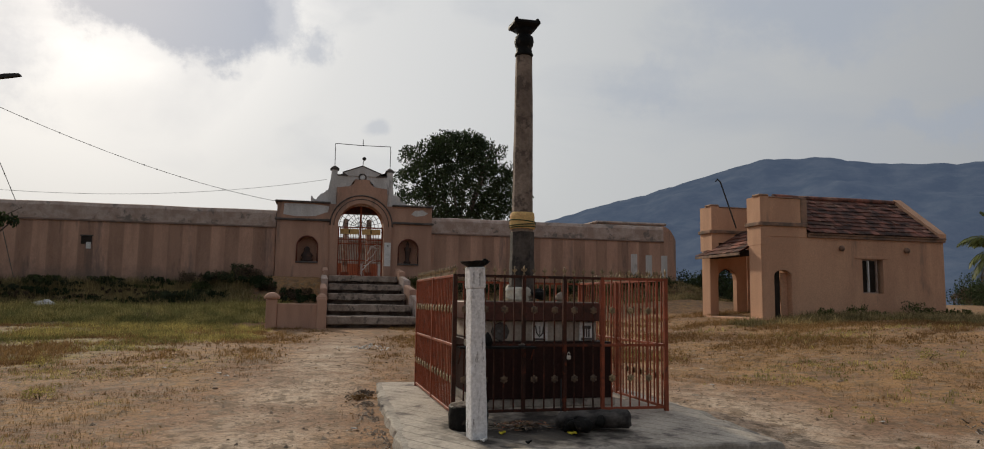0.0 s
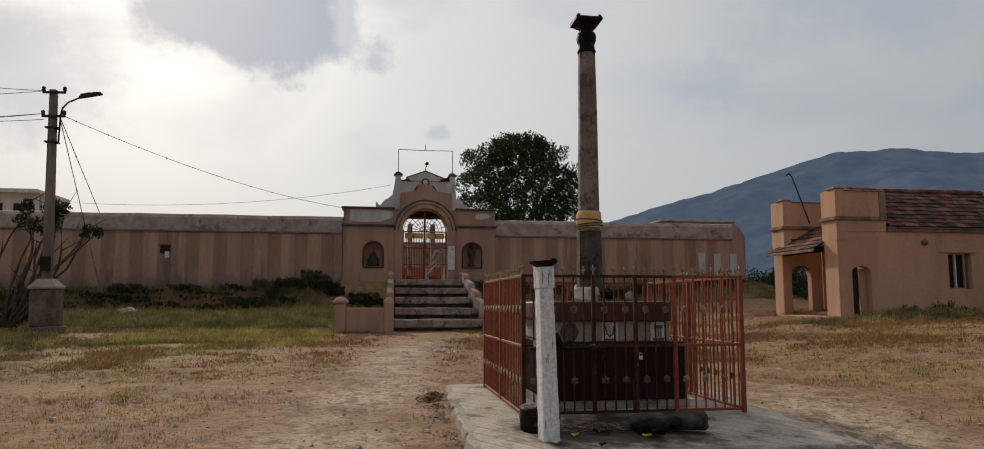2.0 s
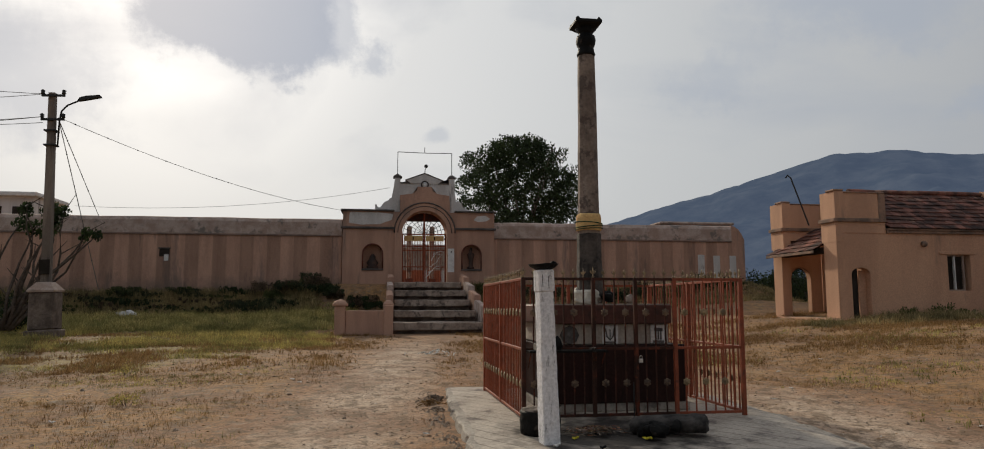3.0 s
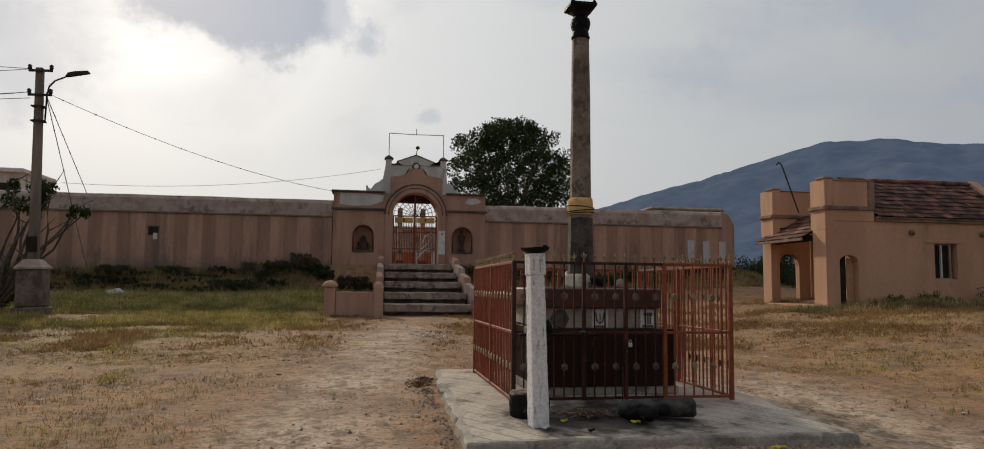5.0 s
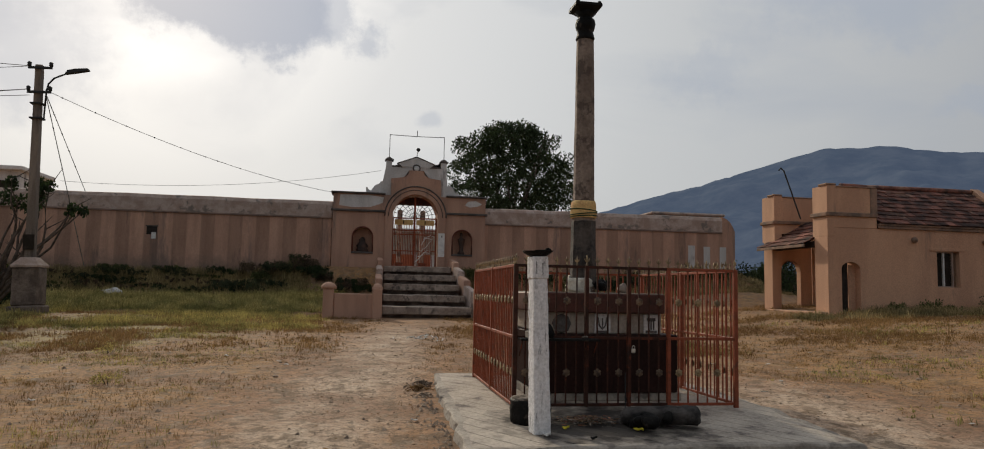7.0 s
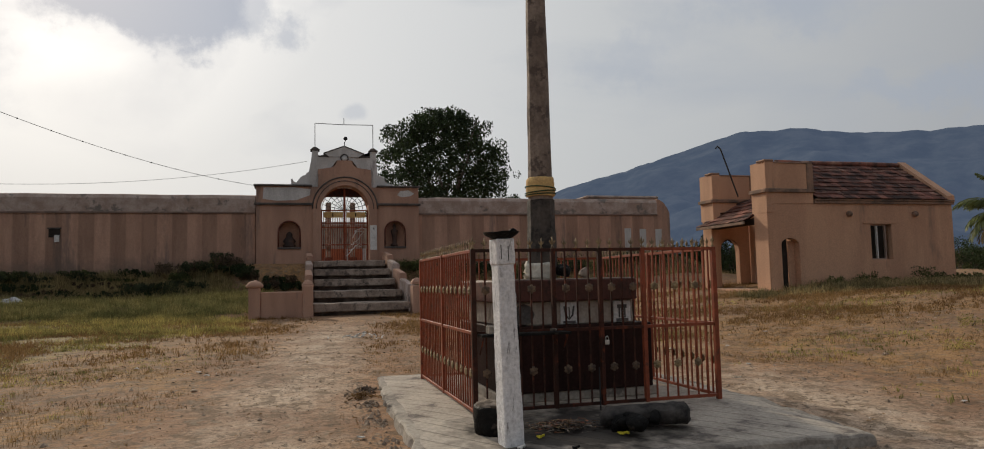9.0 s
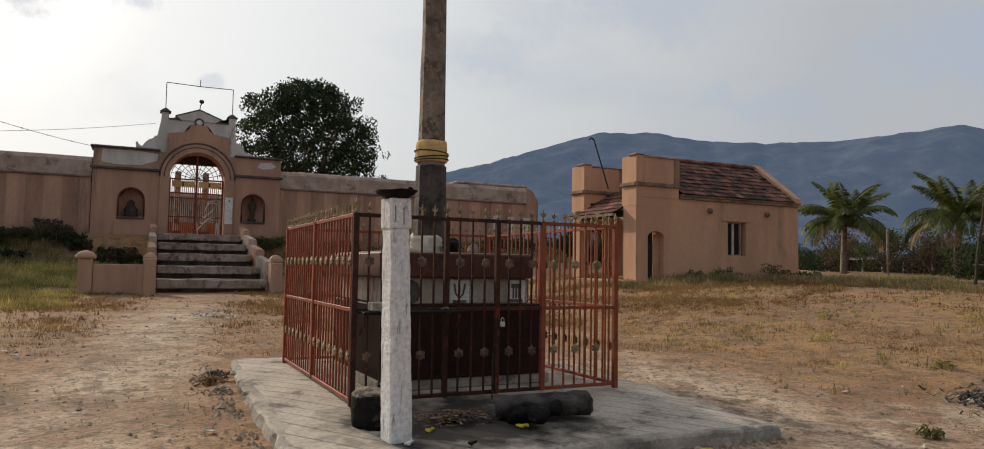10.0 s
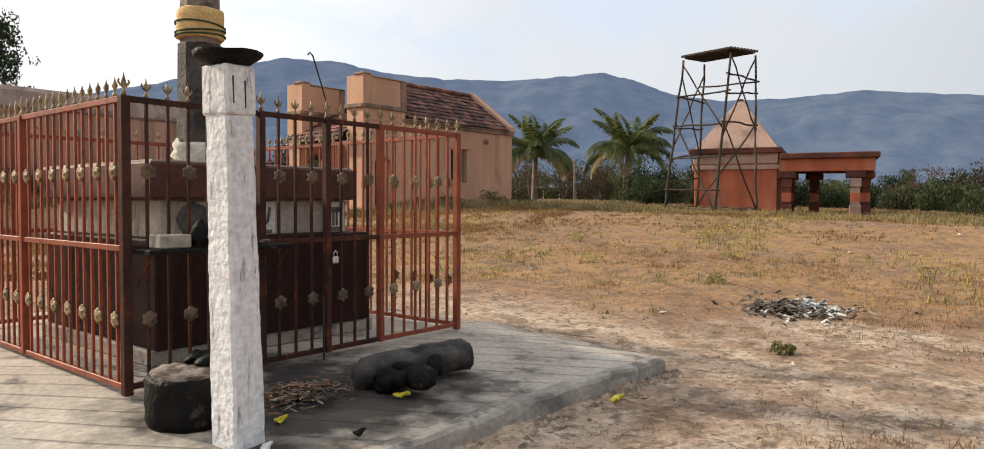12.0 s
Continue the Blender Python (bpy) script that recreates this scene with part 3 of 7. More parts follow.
def build_wall(name, x0, x1, top, lab):
    e = tagged(empty(name, (x0, WALL_Y + 0.25, 2.3)), lab, "wall", kind="structure")
    L = x1 - x0
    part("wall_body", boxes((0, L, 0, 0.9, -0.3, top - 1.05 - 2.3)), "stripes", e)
    bm = bmesh.new()
    h = top - 2.3
    n = 24
    prof = [(-0.0, h - 1.05), (0.0, h - 0.25), (0.12, h - 0.05), (0.4, h), (0.9, h), (0.9, h - 1.05)]
    rings = [[bm.verts.new((L * k / n, p[0], p[1] + 0.035 * noise.noise(Vector((x0 + L * k / n, p[1], 1.0))))) for p in prof] for k in range(n + 1)]
    for a, b in zip(rings, rings[1:]):
        for k in range(len(prof)):
            bm.faces.new((a[k], a[(k + 1) % len(prof)], b[(k + 1) % len(prof)], b[k]))
    bm.faces.new(rings[0])
    bm.faces.new(rings[-1][::-1])
    bmesh.ops.recalc_face_normals(bm, faces=bm.faces)
    part("coping", bm, "coping", e, "weathered plaster coping with grey stains")
    part("string_course", boxes((0, L, -0.08, 0.0, h - 1.11, h - 1.0), bevel=0.02), "course", e, "projecting string course toned dark for its shadow line")
    return e


wall_w = build_wall("wall_west", -60.0, -4.15, 7.0, "long pink-plastered compound wall with faded upright stripes")
wall_e = build_wall("wall_east", 5.2, 21.2, 6.95, "pink-plastered compound wall with striped paint east of the gateway")


def wall_end():
    bm = bmesh.new()
    slab_shape(bm, [(21.2, 2.0), (22.1, 2.0), (22.1, 6.0), (21.95, 6.35), (21.7, 6.7), (21.4, 6.9), (21.2, 6.95)], WALL_Y + 0.25, WALL_Y + 30)
    tagged(part("wall_return", bm, "plaster"), "rounded corner and return of the pink compound wall", "wall", kind="structure")
    for k, (x, w, z0, z1) in enumerate([(18.78, 0.46, 3.3, 5.0), (19.86, 0.46, 3.3, 4.95), (21.0, 0.46, 3.3, 4.95)]):
        bm = boxes((x, x + w, WALL_Y + 0.235, WALL_Y + 0.25, z0, z1), bevel=0.004)
        tagged(part("whitewashed_patch", bm, "whitewash"), "pale whitewashed notice patch on the pink wall", "wall patch", group="wall patches")


wall_end()


def build_gateway():
    g = tagged(empty("gateway", (0, WALL_Y, 0)), "pink and white arched temple gateway with stepped crest", "gateway", kind="structure")
    y1 = 1.5
    cx, sp, r = 0.86, 6.15, 1.37
    # piers and spandrel round the arch
    bm = bmesh.new()
    for x0, x1, nx0, nx1 in ((-4.1, cx - r, -2.86, -1.72), (cx + r, 5.19, 3.2, 4.32)):
        ncx, nr = (nx0 + nx1) / 2, (nx1 - nx0) / 2
        nb, nsp = 3.95, 4.85
        box(bm, x0, nx0, 0, y1, 2.2, 6.42)
        box(bm, nx1, x1, 0, y1, 2.2, 6.42)
        box(bm, nx0, nx1, 0, y1, 2.2, nb)
        box(bm, nx0, nx1, 0.55, y1, nb, 6.42)
        slab_shape(bm, [(nx0, 6.42), (nx0, nsp)] + arch(ncx, nsp, nr, 12)[::-1][1:-1] + [(nx1, nsp), (nx1, 6.42)], 0, 0.549)
    part("pier_walls", bm, "plaster", g)
    bm = boxes((-4.1, -0.68, 0.001, y1, 6.42, 7.45), (2.40, 5.19, 0.001, y1, 6.42, 7.45), (-0.68, cx - r, 0.001, y1, 6.42, 8.2), (cx + r, 2.40, 0.001, y1, 6.42, 8.2))
    crown = [p for p in arch(cx, sp, r, 24)[::-1] if p[1] > 6.40]
    crown = [(cx - r, 6.42)] + crown + [(cx + r, 6.42)]
    for (xa, za), (xb, zb) in zip(crown, crown[1:]):
        slab_shape(bm, [(xa, za), (xb, zb), (xb, 8.2), (xa, 8.2)], 0.001, y1)
    part("attic", bm, "plaster", g)
    bm = bmesh.new()
    ring = arch(cx, sp, r + 0.02, 22) + arch(cx, sp, r + 0.47, 22)[::-1]
    n = 23
    for k in range(22):
        a, b, c, d = ring[k], ring[k + 1], ring[2 * n - 2 - k], ring[2 * n - 1 - k]
        vs = [bm.verts.new((p[0], yy, p[1])) for yy in (-0.14, 0.0) for p in (a, b, c, d)]
        for q in ((0, 1, 2, 3), (7, 6, 5, 4), (0, 4, 5, 1), (2, 6, 7, 3), (1, 5, 6, 2), (3, 7, 4, 0)):
            bm.faces.new([vs[i] for i in q])
    bmesh.ops.recalc_face_normals(bm, faces=bm.faces)
    box(bm, cx - r - 0.47, cx - r - 0.02, -0.14, 0.0, 3.05, sp)
    box(bm, cx + r + 0.02, cx + r + 0.47, -0.14, 0.0, 3.05, sp)
    part("arch_surround", bm, "plaster", g, "raised pink arch moulding")
    bm = bmesh.new()
    for a, b in ((-4.22, cx - r - 0.5), (cx + r + 0.5, 5.31)):
        box(bm, a, b, -0.12, 0.0, 6.36, 6.5, 0.03)
        box(bm, a - 0.02, b, -0.16, y1 + 0.05, 7.45, 7.56, 0.03)
    part("cornice", bm, "edge", g, "grey weathered projecting cornice")
    # white crest
    bm = bmesh.new()
    crest = [(-1.2, 7.45), (-1.2, 8.3), (-1.05, 9.1), (-1.0, 9.65), (-0.66, 9.65), (-0.66, 9.28), (-0.1, 9.28), (0.84, 9.86), (1.75, 9.28), (2.35, 9.28), (2.35, 9.62), (2.72, 9.62), (2.72, 8.9), (2.8, 8.3), (2.8, 7.45)]
    slab_shape(bm, crest, 0.25, 0.75)
    part("crest", bm, "whitewash", g, "whitewashed stepped crest")
    bm = bmesh.new()
    slab_shape(bm, [(-0.68, 7.45), (-0.68, 8.5), (0.1, 8.62), (0.35, 8.8), (0.4, 9.05), (1.28, 9.05), (1.35, 8.8), (1.6, 8.62), (2.38, 8.52), (2.38, 7.45)], 0.12, 0.249)
    part("pink_field", bm, "plaster", g, "pink plaster field under the crest")
    bm = bmesh.new()
    for (x0, z0), (x1, z1) in (((-0.35, 9.47), (0.84, 9.92)), ((0.84, 9.92), (2.0, 9.47)), ((-0.35, 9.47), (-0.05, 9.25)), ((2.0, 9.47), (1.7, 9.25)), ((-0.66, 9.3), (-0.1, 9.3)), ((1.75, 9.3), (2.35, 9.3))):
        tube(bm, [(x0, 0.22, z0), (x1, 0.22, z1)], 0.045, sides=5)
    part("pediment_moulding", bm, "edge", g, "dark weathered pediment moulding")
    bm = bmesh.new()
    slab_shape(bm, [(-0.32, 9.46), (-0.1, 9.28), (1.76, 9.28), (1.96, 9.46), (0.84, 9.88)], 0.2, 0.249)
    part("pediment", bm, "whitewash", g)
    for nm, x in (("crest_finial", -0.83), ("crest_finial", 2.55)):
        bm = bmesh.new()
        box(bm, x - 0.27, x + 0.27, 0.2, 0.8, 9.62, 9.72, 0.03)
        lathe(bm, [(0.24, 9.72), (0.2, 9.8), (0.1, 9.87), (0.02, 9.9)], 12, Matrix.Translation((x, 0.5, 0)))
        part(nm, bm, "edge", g, "grey domed cap")
    bm = bmesh.new()
    lathe(bm, [(0.23, 0), (0.25, 0.04), (0.17, 0.05), (0.17, 0.0)], 20, Matrix.Translation((0.85, 0.2, 9.2)) @ pose(0, 0, 0, 90, 0, 0))
    part("oculus_ring", bm, "edge", g)
    # White-painted disc stands in for the bright sky behind the round opening.
    bm = bmesh.new()
    lathe(bm, [(0.0, 0), (0.17, 0), (0.17, 0.02), (0.0, 0.02)], 20, Matrix.Translation((0.85, 0.185, 9.2)) @ pose(0, 0, 0, 90, 0, 0))
    part("oculus_sky_disc", bm, "white_paint", g, "white disc standing for bright sky seen through the oculus")
    for s, x in ((1, -1.2), (-1, 2.8)):
        bm = bmesh.new()
        o = [(0, 7.56), (0, 8.35), (-0.12, 8.3), (-0.2, 8.1), (-0.3, 8.15), (-0.45, 8.05), (-0.55, 7.85), (-0.7, 7.72), (-0.85, 7.8), (-0.92, 7.95), (-1.0, 7.9), (-0.98, 7.68), (-0.8, 7.58)]
        if s < 0:
            o = [(0, 7.56), (0, 8.2), (-0.2, 8.2), (-0.38, 8.08), (-0.45, 7.85), (-0.7, 7.72), (-0.9, 7.66), (-0.9, 7.56)]
        slab_shape(bm, [(x + s * a, b) for a, b in o], 0.3, 0.7)
        part("scroll", bm, "whitewash", g)
    bm = bmesh.new()
    slab_shape(bm, [(-3.75, 6.72), (-3.7, 7.38), (-2.0, 7.4), (-1.1, 7.3), (-1.15, 6.95), (-1.9, 6.66), (-3.0, 6.62)], -0.012, 0.0)
    slab_shape(bm, [(3.9, 7.0), (4.1, 7.25), (4.6, 7.3), (4.95, 7.1), (4.7, 6.95), (4.2, 6.88)], -0.012, 0.0)
    part("worn_whitewash", bm, "whitewash", g, "worn patches of old whitewash")
    bm = boxes((2.27, 2.67, -0.155, -0.141, 3.75, 5.2))
    part("notice_panel", bm, "white_paint", g, "pale whitewashed notice panel")
    bm = boxes((2.46, 2.52, -0.162, -0.155, 4.95, 5.05))
    part("notice_mark", bm, "dark", g)
    for rr, th in ((r + 0.50, 0.045), (r + 0.28, 0.025)):
        pts = arch(cx, sp, rr, 24)
        part("arch_moulding", tube(bmesh.new(), [(px, -0.15, pz) for px, pz in pts], th, sides=6), "edge", g, "grey weathered arch moulding")
    # passage floor, inner side
    part("threshold", boxes((cx - r - 0.4, cx + r + 0.5, -0.6, y1, 2.2, 3.08), bevel=0.02), "step", g)
    part("inner_lintel", boxes((cx - r, cx + r, 1.1, 1.45, 7.02, 7.6), bevel=0.01), "oxide_band", g, "dark red lintel across the inner arch")
    # niche sills and frames
    for ncx in (-2.29, 3.76):
        bm = boxes((ncx - 0.65, ncx + 0.65, -0.08, 0.05, 3.84, 3.95), bevel=0.02)
        part("niche_sill", bm, "edge", g, "dark stained niche sill")
        bm = bmesh.new()
        pts = [(ncx + 0.6 * math.cos(radians(a)), -0.03, 4.85 + 0.6 * math.sin(radians(a))) for a in range(0, 181, 15)]
        tube(bm, [(ncx + 0.6, -0.03, 3.95)] + pts + [(ncx - 0.6, -0.03, 3.95)], 0.045, sides=6)
        part("niche_frame", bm, "shrine_dark", g)
    return g


gateway = build_gateway()


def wall_vent():
    v = tagged(empty("wall_vent", (-14.3, WALL_Y + 0.25, 4.5)), "small dark square vent with a white card in the compound wall", "vent")
    part("recess", boxes((-0.28, 0.28, -0.02, 0.0, 0.1, 0.55)), "dark", v)
    part("frame", boxes((-0.34, 0.34, -0.06, -0.02, 0.55, 0.62), bevel=0.01), "edge", v)
    part("card", boxes((0.0, 0.24, -0.04, -0.02, -0.15, 0.22)), "white_paint", v, "white card")


wall_vent()


M["statue_stone"] = mat("oiled_statue_stone", (0.10, 0.055, 0.04), (0.04, 0.028, 0.024), 3.0, 0.6, 0.5, 20)


def statue(x, seated):
    bm = bmesh.new()
    prof = [(0.33, 0), (0.36, 0.12), (0.28, 0.2), (0.36, 0.35), (0.26, 0.5), (0.17, 0.62), (0.19, 0.74), (0.1, 0.86), (0.02, 0.92)] if seated else [(0.2, 0), (0.24, 0.1), (0.13, 0.2), (0.15, 0.55), (0.2, 0.8), (0.24, 0.95), (0.1, 1.08), (0.12, 1.18), (0.08, 1.3), (0.02, 1.36)]
    lathe(bm, prof, 14, Matrix.Translation((x, WALL_Y + 0.3, 3.95)) @ Matrix.Diagonal((1, 0.6, 1, 1)))
    tagged(part("statue", rough(bm, 0.04, 6.0), "statue_stone"), "dark oiled stone carved figure standing in the gateway niche", "statue", group="niche statues")


statue(-2.29, True)
statue(3.76, False)


def iron_gate():
    g = tagged(empty("temple_gate", (0.86, WALL_Y + 0.55, 3.08)), "closed tall red iron grille gate with a sunburst top", "gate")
    r = 1.37
    sp = 6.15 - 3.08
    bm = bmesh.new()
    for x in (-1.33, 0.0, 1.33):
        tube(bm, [(x, 0, 0), (x, 0, sp + (1.3 if x == 0 else 0))], 0.05 if x else 0.07, sides=5)
    part("stile", bm, "iron", g)
    for z in (0.05, 1.02, 2.04, 2.3, 3.05):
        part("rail", tube(bmesh.new(), [(-1.33, 0, z), (1.33, 0, z)], 0.04, sides=5), "iron", g)
    bar = part("bar", tube(bmesh.new(), [(-1.22, 0, 0.05), (-1.22, 0, 3.05)], 0.02, sides=4), "iron", g)
    for k in range(1, 24):
        if k != 12:
            b = bar.copy()
            scene.collection.objects.link(b)
            b.location.x = k * 0.1017
    for rad in (0.35, 0.6, 0.85, 1.08, 1.32):
        bm = bmesh.new()
        tube(bm, [(rad * math.cos(radians(a)), 0, 3.05 + rad * math.sin(radians(a))) for a in range(0, 181, 12)], 0.016, sides=4)
        part("arc", bm, "metal_dark" if rad < 1.3 else "iron", g)
    for a in range(15, 180, 15):
        bm = tube(bmesh.new(), [(0.1 * math.cos(radians(a)), 0.01, 3.05 + 0.1 * math.sin(radians(a))), (1.32 * math.cos(radians(a)), 0.01, 3.05 + 1.32 * math.sin(radians(a)))], 0.016, sides=4)
        part("ray", bm, "metal_dark", g)
    for x0, x1 in ((-1.22, -0.1), (0.1, 1.22)):
        p = part("name_plate", boxes((x0, x1, -0.05, -0.03, 2.62, 2.95), bevel=0.005), "yellow", g, "yellow sign plate with illegible writing")
        part("writing", boxes((x0 + 0.5, x0 + 0.57, -0.056, -0.05, 2.68, 2.9)), "dark", p)
    # climbing bare vine on the lower east leaf
    bm = bmesh.new()
    rnd = random.Random(5)
    for k in range(5):
        x, z = 0.1 + 0.12 * k, 0.35 + 0.35 * k
        pts = [(x, -0.06, z)]
        for _ in range(6):
            x += rnd.uniform(0.05, 0.2)
            z += rnd.uniform(-0.08, 0.22)
            pts.append((min(x, 1.25), -0.06, z))
        tube(bm, pts, 0.03, 0.012, sides=4)
    part("wire_scroll", bm, "white_paint", g, "bent pale wire scroll")
    return g


iron_gate()


def roof_frame():
    f = tagged(empty("light_frame", (0.8, WALL_Y + 0.5, 9.9)), "thin pipe frame standing on the gateway crest", "frame")
    for x in (-1.63, 1.76):
        part("upright", tube(bmesh.new(), [(x, 0, -0.05), (x, 0, 1.4)], 0.022, sides=5), "metal_dark", f)
    part("crossbar", tube(bmesh.new(), [(-1.63, 0, 1.4), (0, 0, 1.37), (1.76, 0, 1.4)], 0.022, sides=5), "metal_dark", f)
    part("spike", tube(bmesh.new(), [(0.05, 0, 1.37), (0.05, 0, 1.75)], 0.02, sides=4), "metal_dark", f)
    l = tagged(empty("crest_lamp", (0.86, WALL_Y + 0.5, 9.86)), "small dark lamp on a stem above the crest", "lamp")
    part("stem", tube(bmesh.new(), [(0, 0, -0.05), (0.02, 0, 0.35), (0.1, -0.02, 0.5)], 0.025, sides=5), "metal_dark", l)
    bm = bmesh.new()
    lathe(bm, [(0.02, 0), (0.1, 0.03), (0.13, 0.12), (0.09, 0.2), (0.02, 0.22)], 10, Matrix.Translation((0.08, -0.02, 0.46)))
    part("lamp_head", bm, "metal_dark", l)


roof_frame()


def stairs():
    s = tagged(empty("temple_steps", (0, 0, 0)), "broad worn plastered steps climbing to the gateway", "steps", kind="structure")
    n = 5
    z0, z1 = 0.46, 3.05
    y0, y1 = 22.0, 33.7
    h = (z1 - z0) / n
    for k in range(n):
        ya = y0 + (y1 - y0) * k / n
        xr = 2.66 + 0.16 * ss(0, n, k)
        xl = -1.28 + 0.3 * k / n
        zb = z0 + h * k
        bm = bmesh.new()
        box(bm, xl, xr, ya + 0.35, y1 if k == n - 1 else ya + (y1 - y0) / n + 0.35, 0.0, zb + h * 0.35 + 0.002 * k)
        # The shade below each tread is painted as a darker course.
        part("dark_course", bm, "step_dark", s, "recessed lower course of a step with its shade put into the colour")
        bm = boxes((xl, xr, ya, y1 if k == n - 1 else ya + (y1 - y0) / n + 0.7, zb + h * 0.35 + 0.003 * k, zb + h), bevel=0.03)
        bmesh.ops.subdivide_edges(bm, edges=[e for e in bm.edges if abs((e.verts[0].co - e.verts[1].co).x) > 2], cuts=14)
        part("tread", rough(bm, 0.035, 1.7, k), "step", s)
    # side walls
    for sx, xb, xt in ((-1, -1.45, -1.15), (1, 2.95, 3.1)):
        for k in range(4):
            ya = y0 + 1.3 + (y1 - y0 - 1.3) * k / 4
            yb = y0 + 1.3 + (y1 - y0 - 1.3) * (k + 1) / 4
            za = 1.45 + 2.15 * k / 4
            zb = 1.45 + 2.15 * (k + 1) / 4
            xa = xb + (xt - xb) * k / 4
            bm = bmesh.new()
            vs = [bm.verts.new(p) for p in ((xa - 0.16, ya, 0), (xa + 0.16, ya, 0), (xa + 0.16, yb, 0), (xa - 0.16, yb, 0), (xa - 0.16, ya, za + 0.25), (xa + 0.16, ya, za + 0.25), (xa + 0.16, yb, zb), (xa - 0.16, yb, zb))]
            for q in ((3, 2, 1, 0), (4, 5, 6, 7), (0, 1, 5, 4), (1, 2, 6, 5), (2, 3, 7, 6), (3, 0, 4, 7)):
                bm.faces.new([vs[i] for i in q])
            bmesh.ops.bevel(bm, geom=bm.edges[:], offset=0.04, segments=2, affect="EDGES")
            part("balustrade", bm, "plaster" if k % 2 else "coping", s, "sloping plastered balustrade")
    bm = boxes((-1.72, -1.3, 21.7, 22.3, 0.2, 1.75), (2.75, 3.2, 21.7, 22.4, 0.2, 1.65), bevel=0.03)
    for x in (-1.51, 2.97):
        lathe(bm, [(0.33, 1.70), (0.33, 1.80), (0.2, 1.92), (0.03, 1.98)], 4, Matrix.Translation((x, 22.0, 0)) @ pose(0, 0, 0, 0, 0, 45), smooth=False)
    part("newel", bm, "plaster", s)
    w = tagged(empty("step_side_wall", (-2.6, 21.95, 0.2)), "low pink plastered wall with a domed end post beside the steps", "wall", kind="structure")
    bm = boxes((-0.75, 0.9, -0.15, 0.2, 0, 1.32), bevel=0.03)
    part("low_wall", bm, "plaster", w)
    part("low_wall_return", boxes((-0.95, -0.75, 0.2, 3.0, 0, 1.25), bevel=0.03), "plaster", w)
    bm = boxes((-1.2, -0.75, -0.25, 0.25, 0, 1.5), bevel=0.03)
    lathe(bm, [(0.32, 1.5), (0.34, 1.6), (0.2, 1.74), (0.03, 1.8)], 10, Matrix.Translation((-0.97, 0, 0)))
    part("end_post", bm, "plaster", w)


stairs()


def inside_court():
    """What shows through the gate: a low hall in cream and red inside the compound."""
    h = tagged(empty("inner_hall", (0.9, 52, 3.0)), "cream and red low temple hall inside the compound", "building")
    part("lower_wall", boxes((-5, 5, 0, 3, -0.3, 1.7)), "shrine", h)
    for x in (-2.6, -0.9, 1.2, 2.7):
        part("pale_pier", boxes((x - 0.16, x + 0.16, -0.12, -0.01, -0.3, 1.7), bevel=0.02), "whitewash", h)
    part("upper_wall", boxes((-5, 5, 0, 3, 1.7, 3.6)), "cream", h)
    part("eave", boxes((-5.2, 5.2, -0.3, 3, 3.6, 3.9), bevel=0.05), "whitewash", h)
    for x in (0.35, 2.05):
        c = tagged(empty("court_column", (x, 44, 3.0)), "dark stone column standing in the temple court", "column", group="court columns")
        part("shaft", boxes((-0.18, 0.18, -0.18, 0.18, 0, 4.6), bevel=0.03), "step", c)
        part("base", boxes((-0.3, 0.3, -0.3, 0.3, -0.1, 0.7), bevel=0.04), "shrine_dark", c)
    b = part("court_floor", boxes((-4, 5.2, 35.8, 70, 2.4, 3.0)), "concrete")
    tagged(b, "paved court behind the gate", "floor", kind="structure")


inside_court()


def neighbours():
    """Two pale buildings whose tops show over the compound wall."""
    b = tagged(empty("court_building", (18.6, 40, 3.0)), "low whitewashed flat-roofed building inside the compound", "building")
    part("wall_body", boxes((0, 5.5, 0, 4, -0.5, 4.6), bevel=0.05), "whitewash", b)
    part("roof_edge", boxes((-0.15, 5.65, -0.15, 4.15, 4.6, 4.82), bevel=0.08), "coping", b)
    h = tagged(empty("white_house", (-37, 45, 2.0)), "white two-storey house with dark openings beyond the wall", "house")
    part("wall_body", boxes((0, 11, 0, 5, -0.5, 7.4)), "whitewash", h)
    part("roof_slab", boxes((-0.3, 11.3, -0.5, 5, 7.4, 7.7), bevel=0.04), "white_paint", h)
    for k in range(6):
        part("window", boxes((0.6 + 1.8 * k, 1.7 + 1.8 * k, -0.03, 0.05, 5.2, 6.7)), "dark", h)


neighbours()


